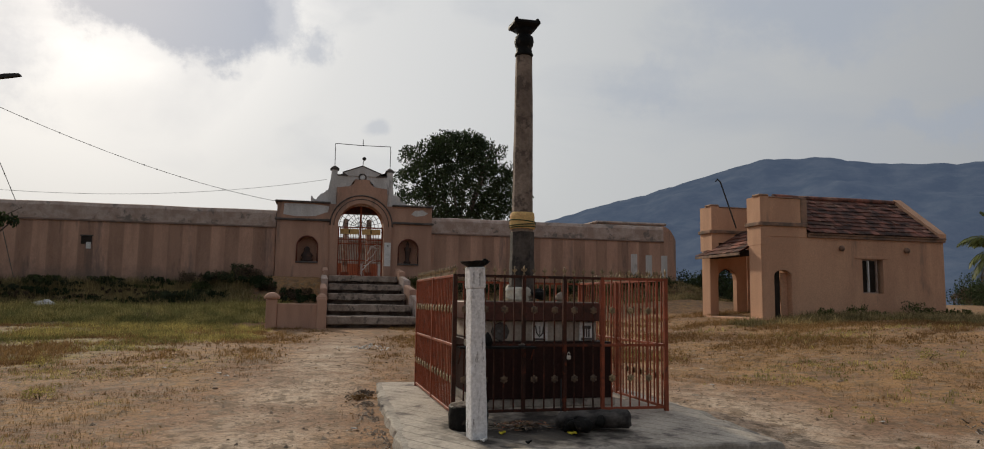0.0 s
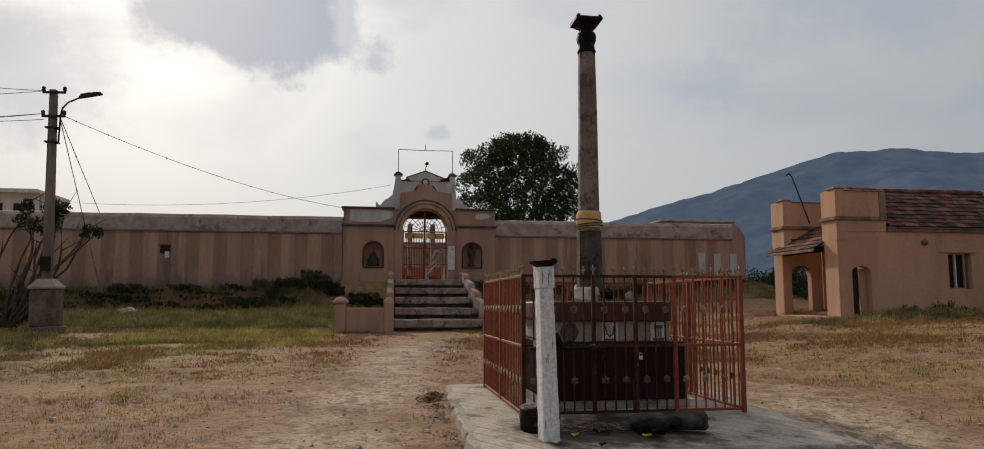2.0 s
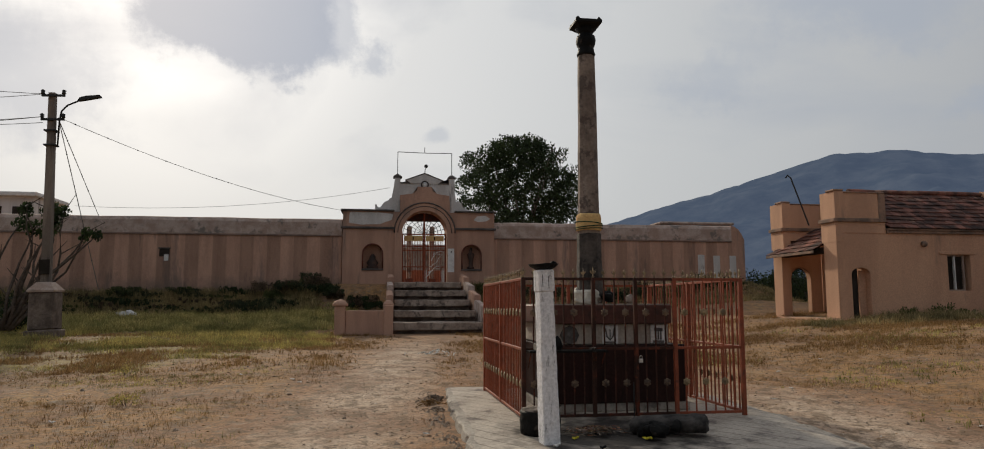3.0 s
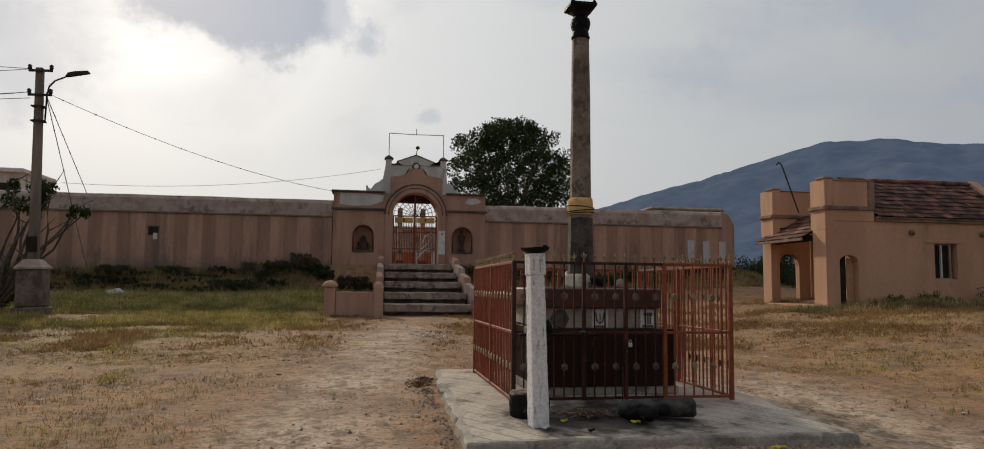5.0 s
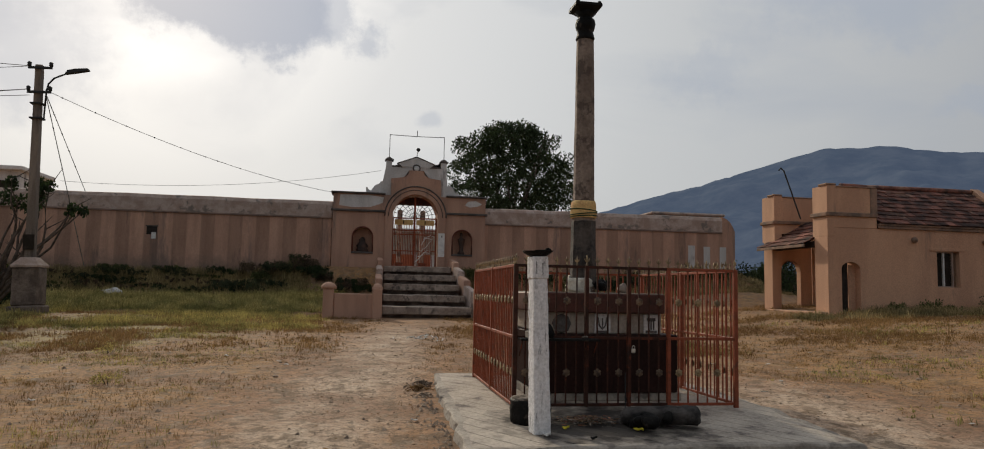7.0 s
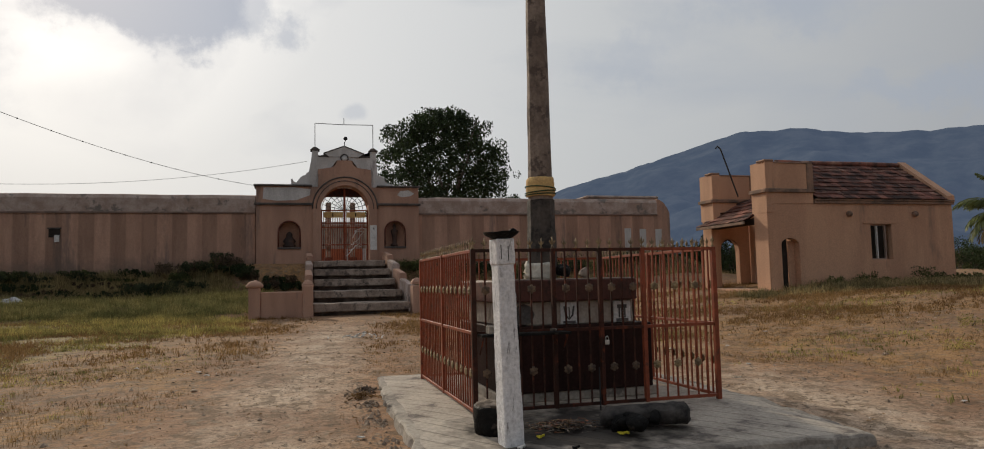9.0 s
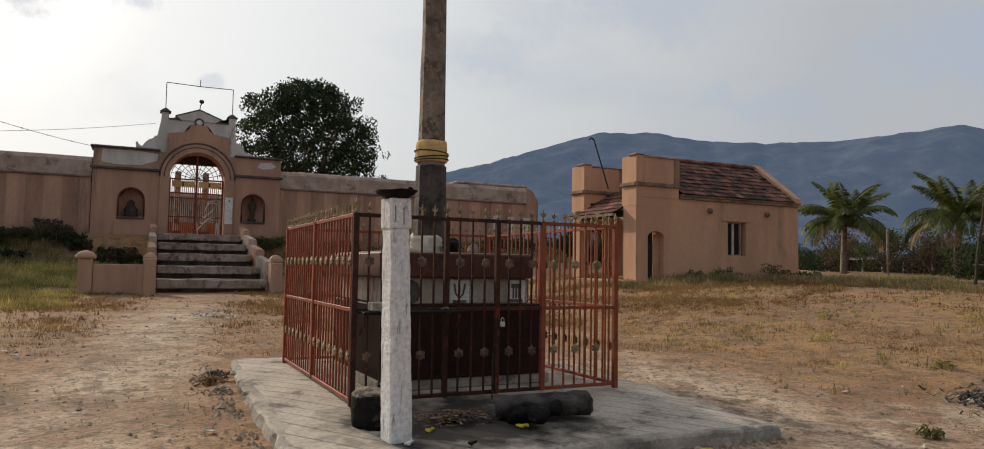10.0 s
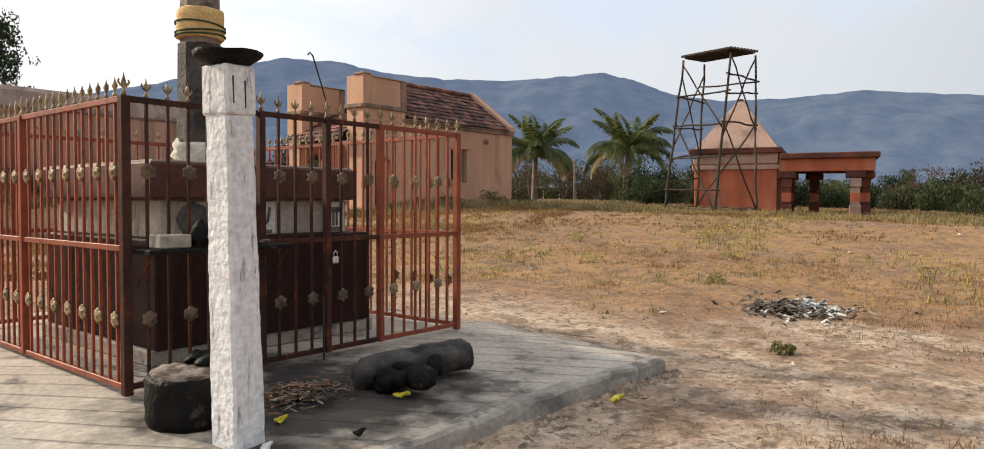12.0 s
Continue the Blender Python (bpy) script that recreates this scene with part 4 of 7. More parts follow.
# ---- hut with tiled roof ----
def tile_rows(parent, x0, x1, y0, z0, y1, z1, nx, ny, name="roof_tile", flipx=None):
    """Overlapping flat clay tiles on a slope from (y0, z0) up to (y1, z1)."""
    rnd = random.Random(nx * 31 + ny)
    w = (x1 - x0) / nx
    ln = math.hypot(y1 - y0, z1 - z0) / ny
    ang = math.degrees(math.atan2(z1 - z0, y1 - y0))
    bm = boxes((-w * 0.49, w * 0.49, -ln * 0.1, ln * 1.12, 0, 0.035), bevel=0.008)
    proto = None
    for j in range(ny):
        for i in range(nx):
            f = j / ny
            m = pose(x0 + w * (i + 0.5 + 0.5 * (j % 2) * (0 if i == nx - 1 else 1)), y0 + (y1 - y0) * f, z0 + (z1 - z0) * f + rnd.uniform(0, 0.025), ang - 6 + rnd.uniform(-2, 2), rnd.uniform(-1.5, 1.5), rnd.uniform(-2, 2))
            if proto is None:
                proto = part(name, bm, "tile", parent)
                ob = proto
            else:
                ob = new(name, proto.data)
                ob.parent = parent
            ob.matrix_basis = m
    return proto


def build_hut():
    h = tagged(empty("tiled_hut", (16.36, 16.49, 0.92)), "pink-plastered hut with two square turrets and a red tiled roof", "house", kind="")
    D = 4.75
    # local x along the long wall, y into the depth, z from the base
    def wall(name, lists, material="hut", lab=""):
        return part(name, boxes(*lists), material, h, lab)
    bm = bmesh.new()
    # south wall with door and window openings
    bm.free()
    wall("south_wall", [(0.0, 0.57, 0, 0.35, -0.4, 3.72)])
    wall("south_wall", [(1.42, 4.98, 0, 0.35, -0.4, 3.72)])
    head = [(0.995 + 0.425 * math.cos(radians(a)), 2.05 + 0.26 * math.sin(radians(a))) for a in range(165, 0, -15)]
    part("door_head", slab_shape(bmesh.new(), [(0.57, 3.72), (0.57, 2.05)] + head + [(1.42, 2.05), (1.42, 3.72)], 0, 0.35), "hut", h)
    wall("wall_under_window", [(4.98, 6.06, 0, 0.35, -0.4, 1.38)])
    wall("wall_over_window", [(4.98, 6.06, 0, 0.35, 2.86, 3.72)])
    wall("south_wall", [(6.06, 9.35, 0, 0.35, -0.4, 3.72)])
    wall("east_wall", [(9.0, 9.35, 0.352, D, -0.4, 3.72)])
    wall("north_wall", [(2.4, 9.0, D - 0.35, D, -0.4, 3.72)])
    wall("inner_wall", [(2.2, 2.5, 0.352, D - 0.352, -0.4, 4.4)])
    wall("floor_slab", [(-0.055, 9.0, 0.352, D - 0.352, -0.4, 0.28)], "step")
    # veranda front: turret corners and posts
    for y0, y1 in ((0.0, 0.86), (D - 0.72, D)):
        part("veranda_pillar", boxes((-0.04, 0.40 if y0 else -0.003, y0 if y0 else -0.02, y1, -0.1, 3.35), bevel=0.02), "hut", h)
    part("north_pillar", boxes((0.41, 0.62, D - 0.33, D - 0.02, 0.28, 3.3)), "hut", h)
    part("north_pillar", boxes((1.62, 2.19, D - 0.33, D - 0.02, 0.28, 3.3)), "hut", h)
    bm = boxes((0.62, 1.62, D - 0.33, D - 0.02, 2.55, 3.3))
    for x0, sgn in ((0.62, 1), (1.62, -1)):
        slab_shape(bm, [(x0, 2.0), (x0 + sgn * 0.07, 2.3), (x0 + sgn * 0.25, 2.5), (x0 + sgn * 0.5, 2.55), (x0, 2.55)], D - 0.33, D - 0.02)
    part("arch_head", bm, "hut", h)
    # turrets
    for y0, y1, x1, zt in ((0.0, 0.95, 2.2, 5.42), (D - 0.9, D + 0.1, 2.2, 5.45)):
        t = part("turret", boxes((-0.04, 0.32, y0 - 0.02, y1, 3.35, zt)), "hut", h)
        part("turret_side", boxes((0.32, x1, y0 - 0.02, y0 + 0.3, 3.722, zt - 0.06)), "hut", t)
        part("turret_back", boxes((x1 - 0.3, x1, y0 + 0.3, y1, 3.722, zt - 0.07)), "hut", t)
        part("turret_band", boxes((-0.14, x1 + 0.02, y0 - 0.10, y0 - 0.02, 4.16, 4.32), bevel=0.02), "hut_edge", t)
        part("turret_band", boxes((-0.14, -0.04, y0 - 0.02, y1 + 0.05, 4.16, 4.32), bevel=0.02), "hut_edge", t)
        part("turret_cap", boxes((-0.10, 0.36, y0 - 0.08, y0 + 0.5, zt, zt + 0.09), bevel=0.03), "hut_edge", t)
        part("turret_coping", boxes((0.36, x1 + 0.02, y0 - 0.06, y0 + 0.34, zt - 0.06, zt - 0.0), bevel=0.02), "hut_edge", t)
        part("corner_post", boxes((-0.06, 0.36, y0 - 0.05, y0 - 0.02, 4.32, zt), bevel=0.005), "hut", t)
        part("corner_post", boxes((x1 - 0.28, x1 + 0.03, y0 - 0.05, y0 - 0.02, 4.32, zt - 0.06), bevel=0.005), "hut_edge", t)
    # arch fascia under the veranda roof
    part("veranda_beam", boxes((-0.02, 0.3, 0.86, D - 0.72, 2.95, 3.2)), "dark", h)
    # eaves course and gable
    part("eaves_course", boxes((2.25, 9.42, -0.09, 0.0, 3.72, 3.84), (2.25, 9.42, -0.14, 0.1, 3.84, 3.92), bevel=0.015), "hut_edge", h)
    bm = bmesh.new()
    slab_shape(bm, [(0, 3.72), (D, 3.72), (D / 2, 5.65)], 0, 0.36)
    bmesh.ops.transform(bm, matrix=Matrix.Translation((9.36, 0, 0)) @ pose(0, 0, 0, 0, 0, 90), verts=bm.verts)
    part("gable", bm, "hut", h)
    for s in (0, 1):
        bm = bmesh.new()
        ya, yb = (-0.12, D / 2) if s == 0 else (D + 0.12, D / 2)
        vs = [bm.verts.new(p) for p in ((9.0, ya, 3.82), (9.42, ya, 3.82), (9.42, yb, 5.72), (9.0, yb, 5.72), (9.0, ya, 4.1), (9.42, ya, 4.1), (9.42, yb, 5.98), (9.0, yb, 5.98))]
        for q in ((3, 2, 1, 0), (4, 5, 6, 7), (0, 1, 5, 4), (1, 2, 6, 5), (2, 3, 7, 6), (3, 0, 4, 7)):
            bm.faces.new([vs[i] for i in q])
        bmesh.ops.recalc_face_normals(bm, faces=bm.faces)
        part("gable_coping", bm, "hut", h, "sloping plastered gable coping")
    roof = empty("tiled_roof")
    roof.parent = h
    tagged(roof, "weathered dark red clay tile roof")
    bm = bmesh.new()
    for ya, yb in ((-0.12, D / 2), (D + 0.12, D / 2)):
        vs = [bm.verts.new(p) for p in ((2.25, ya, 3.86), (9.0, ya, 3.86), (9.0, yb, 5.70), (2.25, yb, 5.70))]
        bm.faces.new(vs)
    bmesh.ops.solidify(bm, geom=bm.faces[:], thickness=0.05)
    part("boarding", bm, "dark", roof)
    tile_rows(roof, 2.28, 8.98, -0.16, 3.93, D / 2, 5.76, 19, 9)
    part("ridge", rough(tube(bmesh.new(), [(2.3 + 0.67 * k, D / 2, 5.84) for k in range(11)], 0.1, sides=8), 0.03, 3.0), "tile", roof)
    # veranda lean-to roof, sloping to the west
    lean = empty("veranda_roof", (0, 0, 0))
    lean.parent = h
    tagged(lean, "sloping tiled veranda roof between the turrets")
    lean.matrix_basis = pose(-0.35, D - 0.3, 0, 0, 0, -90)
    bm = bmesh.new()
    vs = [bm.verts.new(p) for p in ((-0.1, -0.1, 3.02), (D - 1.2, -0.1, 3.02), (D - 1.3, 1.9, 4.2), (0.5, 1.9, 4.2))]
    bm.faces.new(vs)
    bmesh.ops.solidify(bm, geom=bm.faces[:], thickness=0.05)
    part("boarding", bm, "dark", lean)
    tile_rows(lean, -0.1, D - 1.2, -0.12, 3.08, 1.9, 4.26, 11, 6)
    part("lean_verge", boxes((-0.12, D - 1.2, -0.16, -0.10, 2.94, 3.06), bevel=0.01), "hut_edge", lean)
    # window
    win = empty("window_1")
    win.parent = h
    tagged(win, "barred wooden window with dark louvres", "", kind="structure")
    part("window_frame", boxes((4.98, 5.03, 0.1, 0.2, 1.38, 2.86), (5.78, 5.84, 0.1, 0.2, 1.38, 2.86), (5.03, 5.78, 0.1, 0.2, 1.38, 1.43), (5.03, 5.78, 0.1, 0.2, 2.81, 2.86)), "window_frame", win, "worn window frame")
    part("mullion", boxes((5.34, 5.40, 0.08, 0.17, 1.43, 2.81)), "white_paint", win, "pale centre bar")
    part("window_dark", boxes((4.98, 5.84, 0.21, 0.24, 1.38, 2.86)), "dark", win)
    for k in range(11):
        part("louvre", boxes((5.03, 5.78, 0.17, 0.21, 1.5 + 0.12 * k, 1.56 + 0.12 * k)), "dark", win)
    part("lintel", boxes((4.6, 6.3, -0.04, 0.0, 2.88, 3.0), bevel=0.01), "hut", win)
    part("door_jamb", boxes((1.10, 1.42, 0.33, 0.34, -0.1, 2.2)), "hut", h)
    # Flat near-black panel draws the shade in the left half of the opening.
    part("doorway_shade", boxes((0.575, 0.98, 0.22, 0.27, -0.1, 2.28)), "dark", h, "dark panel standing for the shaded left half of the doorway")
    for x in (3.9, 7.3):
        bm = bmesh.new()
        lathe(bm, [(0.11, 0), (0.13, 0.1), (0.06, 0.2), (0.01, 0.22)], 10, Matrix.Translation((x, 0, 3.3)) @ pose(0, 0, 0, 90, 0, 0))
        part("wall_boss", bm, "hut_edge", h)
    part("plinth_step", boxes((-0.75, -0.06, 0.0, D, -0.5, 0.1), (-0.35, -0.06, 0.02, D - 0.02, 0.1, 0.28), bevel=0.03), "hut", h)
    rod = part("bent_rod", tube(bmesh.new(), [(17.4 - 0.1, 19.8, 5.3), (16.9, 19.9, 6.6), (16.6, 19.95, 7.5), (16.45, 19.95, 7.62), (16.35, 19.95, 7.5)], 0.035, sides=5), "metal_dark")
    tagged(rod, "dark bent metal rod rising from the hut roof", "rod")


build_hut()


# ---- small red shrine and pillared porch ----
def build_shrine():
    s = tagged(empty("red_shrine", (26.0, 7.3, 1.05), -76), "red ochre shrine with a pale pyramid roof and pillared porch", "shrine")
    # local x runs along the front, y into the depth
    W, D = 3.15, 3.15
    part("shrine_wall", boxes((0, W, 0, D, -0.3, 1.95), bevel=0.02), "shrine", s)
    part("lower_band", boxes((-0.08, W + 0.08, -0.08, D + 0.08, 1.72, 1.9), bevel=0.02), "shrine_pale", s)
    part("pale_band", boxes((-0.03, W + 0.03, -0.03, D + 0.03, 1.95, 2.35), bevel=0.02), "shrine_pale", s)
    part("cornice", boxes((-0.18, W + 0.18, -0.18, D + 0.18, 2.35, 2.58), bevel=0.03), "shrine_dark", s)
    bm = bmesh.new()
    a = [bm.verts.new(p) for p in ((0, 0, 2.58), (W, 0, 2.58), (W, D, 2.58), (0, D, 2.58))]
    b = [bm.verts.new((W / 2 + dx, D / 2 + dy, 4.62)) for dx, dy in ((-0.12, -0.12), (0.12, -0.12), (0.12, 0.12), (-0.12, 0.12))]
    for k in range(4):
        bm.faces.new((a[k], a[(k + 1) % 4], b[(k + 1) % 4], b[k]))
    bm.faces.new(b)
    part("pyramid_roof", bm, "shrine_pale", s, "pale pink plaster pyramid roof")
    part("roof_finial", boxes((W / 2 - 0.13, W / 2 + 0.13, D / 2 - 0.13, D / 2 + 0.13, 4.62, 4.72), bevel=0.02), "shrine_dark", s)
    # porch
    P0, P1 = W + 0.0, W + 3.4
    part("porch_roof", boxes((P0 + 0.1, P1 + 0.15, -0.2, D - 0.3, 2.1, 2.32), bevel=0.03), "shrine_dark", s)
    part("porch_beam", boxes((P0 + 0.05, P1, -0.02, 0.4, 1.62, 2.1), bevel=0.02), "shrine", s)
    part("porch_beam", boxes((P1 - 0.42, P1 - 0.002, 0.4, D - 0.5, 1.62, 2.1), bevel=0.02), "shrine_dark", s)
    part("porch_beam", boxes((P0 + 0.05, P1 - 0.45, D - 0.9, D - 0.5, 1.62, 2.1), bevel=0.02), "shrine_dark", s)
    for x, y in ((P0 + 0.35, 0.2), (P1 - 0.65, 0.2), (P0 + 0.35, D - 0.7), (P1 - 0.3, D - 0.7), (P1 - 0.3, 0.9), (P0 + 1.3, D - 0.7)):
        p = part("porch_pillar", boxes((x - 0.2, x + 0.2, y - 0.2, y + 0.2, -0.2, 0.35), (x - 0.16, x + 0.16, y - 0.16, y + 0.16, 0.352, 1.0), (x - 0.2, x + 0.2, y - 0.2, y + 0.2, 1.002, 1.35), bevel=0.03), "shrine_pale" if (y < 0.3 and x > P0 + 1) else "shrine_dark", s)
        part("capital", boxes((x - 0.34, x + 0.34, y - 0.24, y + 0.24, 1.35, 1.62), bevel=0.04), "shrine_dark", p)
        part("painted_band", boxes((x - 0.175, x + 0.175, y - 0.175, y + 0.175, 0.45, 0.8), bevel=0.01), "shrine", p)
    part("porch_floor", boxes((P0, P1, -0.1, D - 0.3, -0.5, -0.06), bevel=0.03), "shrine_dark", s)


build_shrine()


def watch_tower():
    t = tagged(empty("pole_tower", (0, 0, 0)), "tall rickety lookout tower of lashed wooden poles", "tower")
    top = [(24.2, 7.0, 6.9), (25.6, 6.75, 6.95), (25.6, 4.75, 7.05), (24.2, 5.15, 7.0)]
    bot = [(23.9, 7.6, 0.95), (26.0, 7.2, 1.05), (25.5, 4.6, 0.95), (23.6, 5.5, 0.9)]
    rnd = random.Random(3)

    def wob(a, b, r0, r1=None, n=6, over=0.0):
        a, b = Vector(a), Vector(b)
        d = (b - a) * over
        a, b = a - d, b + d
        pts = [a.lerp(b, k / n) + Vector([rnd.uniform(-1, 1) * 0.03 for _ in range(3)]) for k in range(n + 1)]
        return tube(bmesh.new(), pts, r0, r1, sides=6)
    def at(c, z):
        return Vector(bot[c]).lerp(Vector(top[c]), (z - 1.0) / 6.0)
    for c in range(4):
        part("leg_pole", wob(bot[c], top[c], 0.055, 0.042, 9), "wood", t)
    for z, sides in ((1.25, (0, 1, 2, 3)), (2.3, (0,)), (3.25, (0, 3)), (4.4, (0, 2, 3)), (5.6, (0, 2, 3)), (6.1, (1, 2)), (2.0, (3,))):
        for c in sides:
            d = (c + 1) % 4
            part("cross_pole", wob(at(c, z), at(d, z + rnd.uniform(-0.15, 0.15)), 0.035, over=0.07), "wood", t)
    for c, za, zb in ((3, 1.2, 4.6), (3, 4.2, 6.8), (2, 4.2, 6.9), (2, 6.9, 4.0), (1, 1.3, 4.4), (0, 6.4, 3.4), (2, 1.2, 4.4), (0, 3.6, 6.6)):
        d = (c + 1) % 4
        part("brace_pole", wob(at(c, za), at(d, zb), 0.03), "wood", t)
    pts = [Vector(p) for p in top]
    cen = sum(pts, Vector()) / 4
    bm = bmesh.new()
    vs = [bm.verts.new(cen + (p - cen) * 1.02 + Vector((0, 0, 0.08))) for p in pts]
    bm.faces.new(vs)
    bmesh.ops.solidify(bm, geom=bm.faces[:], thickness=0.06)
    part("deck", bm, "wood", t, "grey plank deck")
    for k in range(9):
        a = (pts[0].lerp(pts[1], k / 8) - cen) * 1.07 + cen + Vector((0, 0, 0.17))
        b = (pts[3].lerp(pts[2], k / 8) - cen) * 1.07 + cen + Vector((0, 0, 0.17))
        part("deck_pole", tube(bmesh.new(), [a, b], 0.05, sides=5), "wood", t)


watch_tower()


# ---- concrete slab, pedestal, lamp column, fence ----
def build_slab():
    s = tagged(empty("concrete_apron", (0, 0, 0)), "rough cast concrete platform with a crumbling edge", "platform", kind="structure")
    edge = [(-0.93, -2.0), (0.5, -1.93), (2.0, -1.93), (3.87, -2.02), (3.87, 0.5), (3.9, 4.5), (1.5, 4.5), (-0.70, 4.3), (-0.88, 1.5)]
    pts = []
    n = len(edge)
    for k in range(n):
        a, b = Vector(edge[k]), Vector(edge[(k + 1) % n])
        m = max(2, int((b - a).length / 0.12))
        for j in range(m):
            p = a.lerp(b, j / m)
            nr = Vector((b - a).yx).normalized()
            pts.append(p + nr * 0.05 * noise.noise(Vector((p.x * 2.5, p.y * 2.5, 0))) + nr * 0.015 * noise.noise(Vector((p.x * 12, p.y * 12, 0))))
    bm = bmesh.new()
    cx = sum((p for p in pts), Vector((0, 0))) / len(pts)
    rings = []
    def ground_drop(y):
        return 0.055 * min(0.0, y)
    for n_ring, (inset, z) in enumerate(((-0.05, -0.14), (-0.03, -0.02), (-0.012, 0.07), (0.0, 0.118), (0.03, 0.14), (0.15, 0.142))):
        ring = []
        for p in pts:
            d = (p - cx).normalized()
            chip = 0.09 * max(0.0, noise.noise(Vector((p.x * 4, p.y * 4, z * 6))) - 0.05) if n_ring < 5 else 0.0
            zz = z + ground_drop(p.y) + (0.014 * noise.noise(Vector((p.x * 7, p.y * 7, z * 9))) if 0 < n_ring < 5 else 0.0)
            ring.append(bm.verts.new((p.x - d.x * (inset + chip), p.y - d.y * (inset + chip), zz)))
        rings.append(ring)
    for a, b in zip(rings, rings[1:]):
        for k in range(len(pts)):
            bm.faces.new((a[k], a[(k + 1) % len(pts)], b[(k + 1) % len(pts)], b[k]))
    for f in bm.faces:
        f.material_index = 1
    for k in range(len(pts)):
        rings[-1][k].link_faces[0].material_index = 1
    cap = bm.faces.new(rings[-1])
    cap.material_index = 0
    bmesh.ops.triangulate(bm, faces=[cap])
    body = part("slab_body", bm, "slab_top", s)
    body.data.materials.append(M["concrete"])


def slab_top_material():
    m = mat("grooved_concrete", (0.51, 0.445, 0.37), (0.38, 0.325, 0.27), 1.3, 0.9, 0.5, 22, spots=(0.13, 0.11, 0.10), spot_scale=1.3, spot_at=0.62)
    nt = m.node_tree
    N, L = nt.nodes.new, nt.links.new
    bs = nt.nodes["Principled BSDF"]
    geo = N("ShaderNodeNewGeometry")
    mp = N("ShaderNodeMapping")
    mp.inputs["Rotation"].default_value = (0, 0, radians(52))
    L(geo.outputs["Position"], mp.inputs[0])
    wv = N("ShaderNodeTexWave")
    wv.wave_type = "BANDS"
    wv.bands_direction = "Y"
    wv.inputs["Scale"].default_value = 1.15
    wv.inputs["Distortion"].default_value = 1.1
    wv.inputs["Detail"].default_value = 2
    wv.inputs["Detail Scale"].default_value = 0.6
    L(mp.outputs[0], wv.inputs["Vector"])
    old = bs.inputs["Normal"].links[0].from_node
    b2 = N("ShaderNodeBump")
    b2.inputs["Strength"].default_value = 0.8
    b2.inputs["Distance"].default_value = 0.02
    rp = N("ShaderNodeMapRange")
    rp.inputs["From Min"].default_value, rp.inputs["From Max"].default_value = 0.0, 0.03
    L(wv.outputs["Fac"], rp.inputs["Value"])
    L(rp.outputs[0], b2.inputs["Height"])
    L(old.outputs[0], b2.inputs["Normal"])
    L(b2.outputs[0], bs.inputs["Normal"])
    # dirt in the grooves and the soot of the lamp place
    col = bs.inputs["Base Color"].links[0].from_socket
    rg = N("ShaderNodeMapRange")
    rg.inputs["From Min"].default_value, rg.inputs["From Max"].default_value = 0.0, 0.02
    rg.inputs["To Min"].default_value = 0.7
    L(wv.outputs["Fac"], rg.inputs["Value"])
    s1 = N("ShaderNodeVectorMath")
    s1.operation = "SCALE"
    L(col, s1.inputs[0])
    L(rg.outputs[0], s1.inputs["Scale"])
    ds = N("ShaderNodeVectorMath")
    ds.operation = "DISTANCE"
    ds.inputs[1].default_value = (0.95, -0.85, 0.1)
    L(geo.outputs["Position"], ds.inputs[0])
    nz = N("ShaderNodeTexNoise")
    nz.inputs["Scale"].default_value = 3.5
    nz.inputs["Detail"].default_value = 8
    L(geo.outputs["Position"], nz.inputs["Vector"])
    ml = N("ShaderNodeMath")
    ml.operation = "MULTIPLY_ADD"
    ml.inputs[1].default_value = 2.4
    L(nz.outputs["Fac"], ml.inputs[0])
    L(ds.outputs["Value"], ml.inputs[2])
    rs = N("ShaderNodeMapRange")
    rs.inputs["From Min"].default_value, rs.inputs["From Max"].default_value = 1.9, 2.7
    rs.inputs["To Min"].default_value, rs.inputs["To Max"].default_value = 0.92, 0.0
    L(ml.outputs[0], rs.inputs["Value"])
    mx = N("ShaderNodeMix")
    mx.data_type = "RGBA"
    L(rs.outputs[0], mx.inputs["Factor"])
    L(s1.outputs[0], mx.inputs["A"])
    mx.inputs["B"].default_value = (0.035, 0.03, 0.027, 1)
    L(mx.outputs["Result"], bs.inputs["Base Color"])
    return m


M["slab_top"] = slab_top_material()
build_slab()


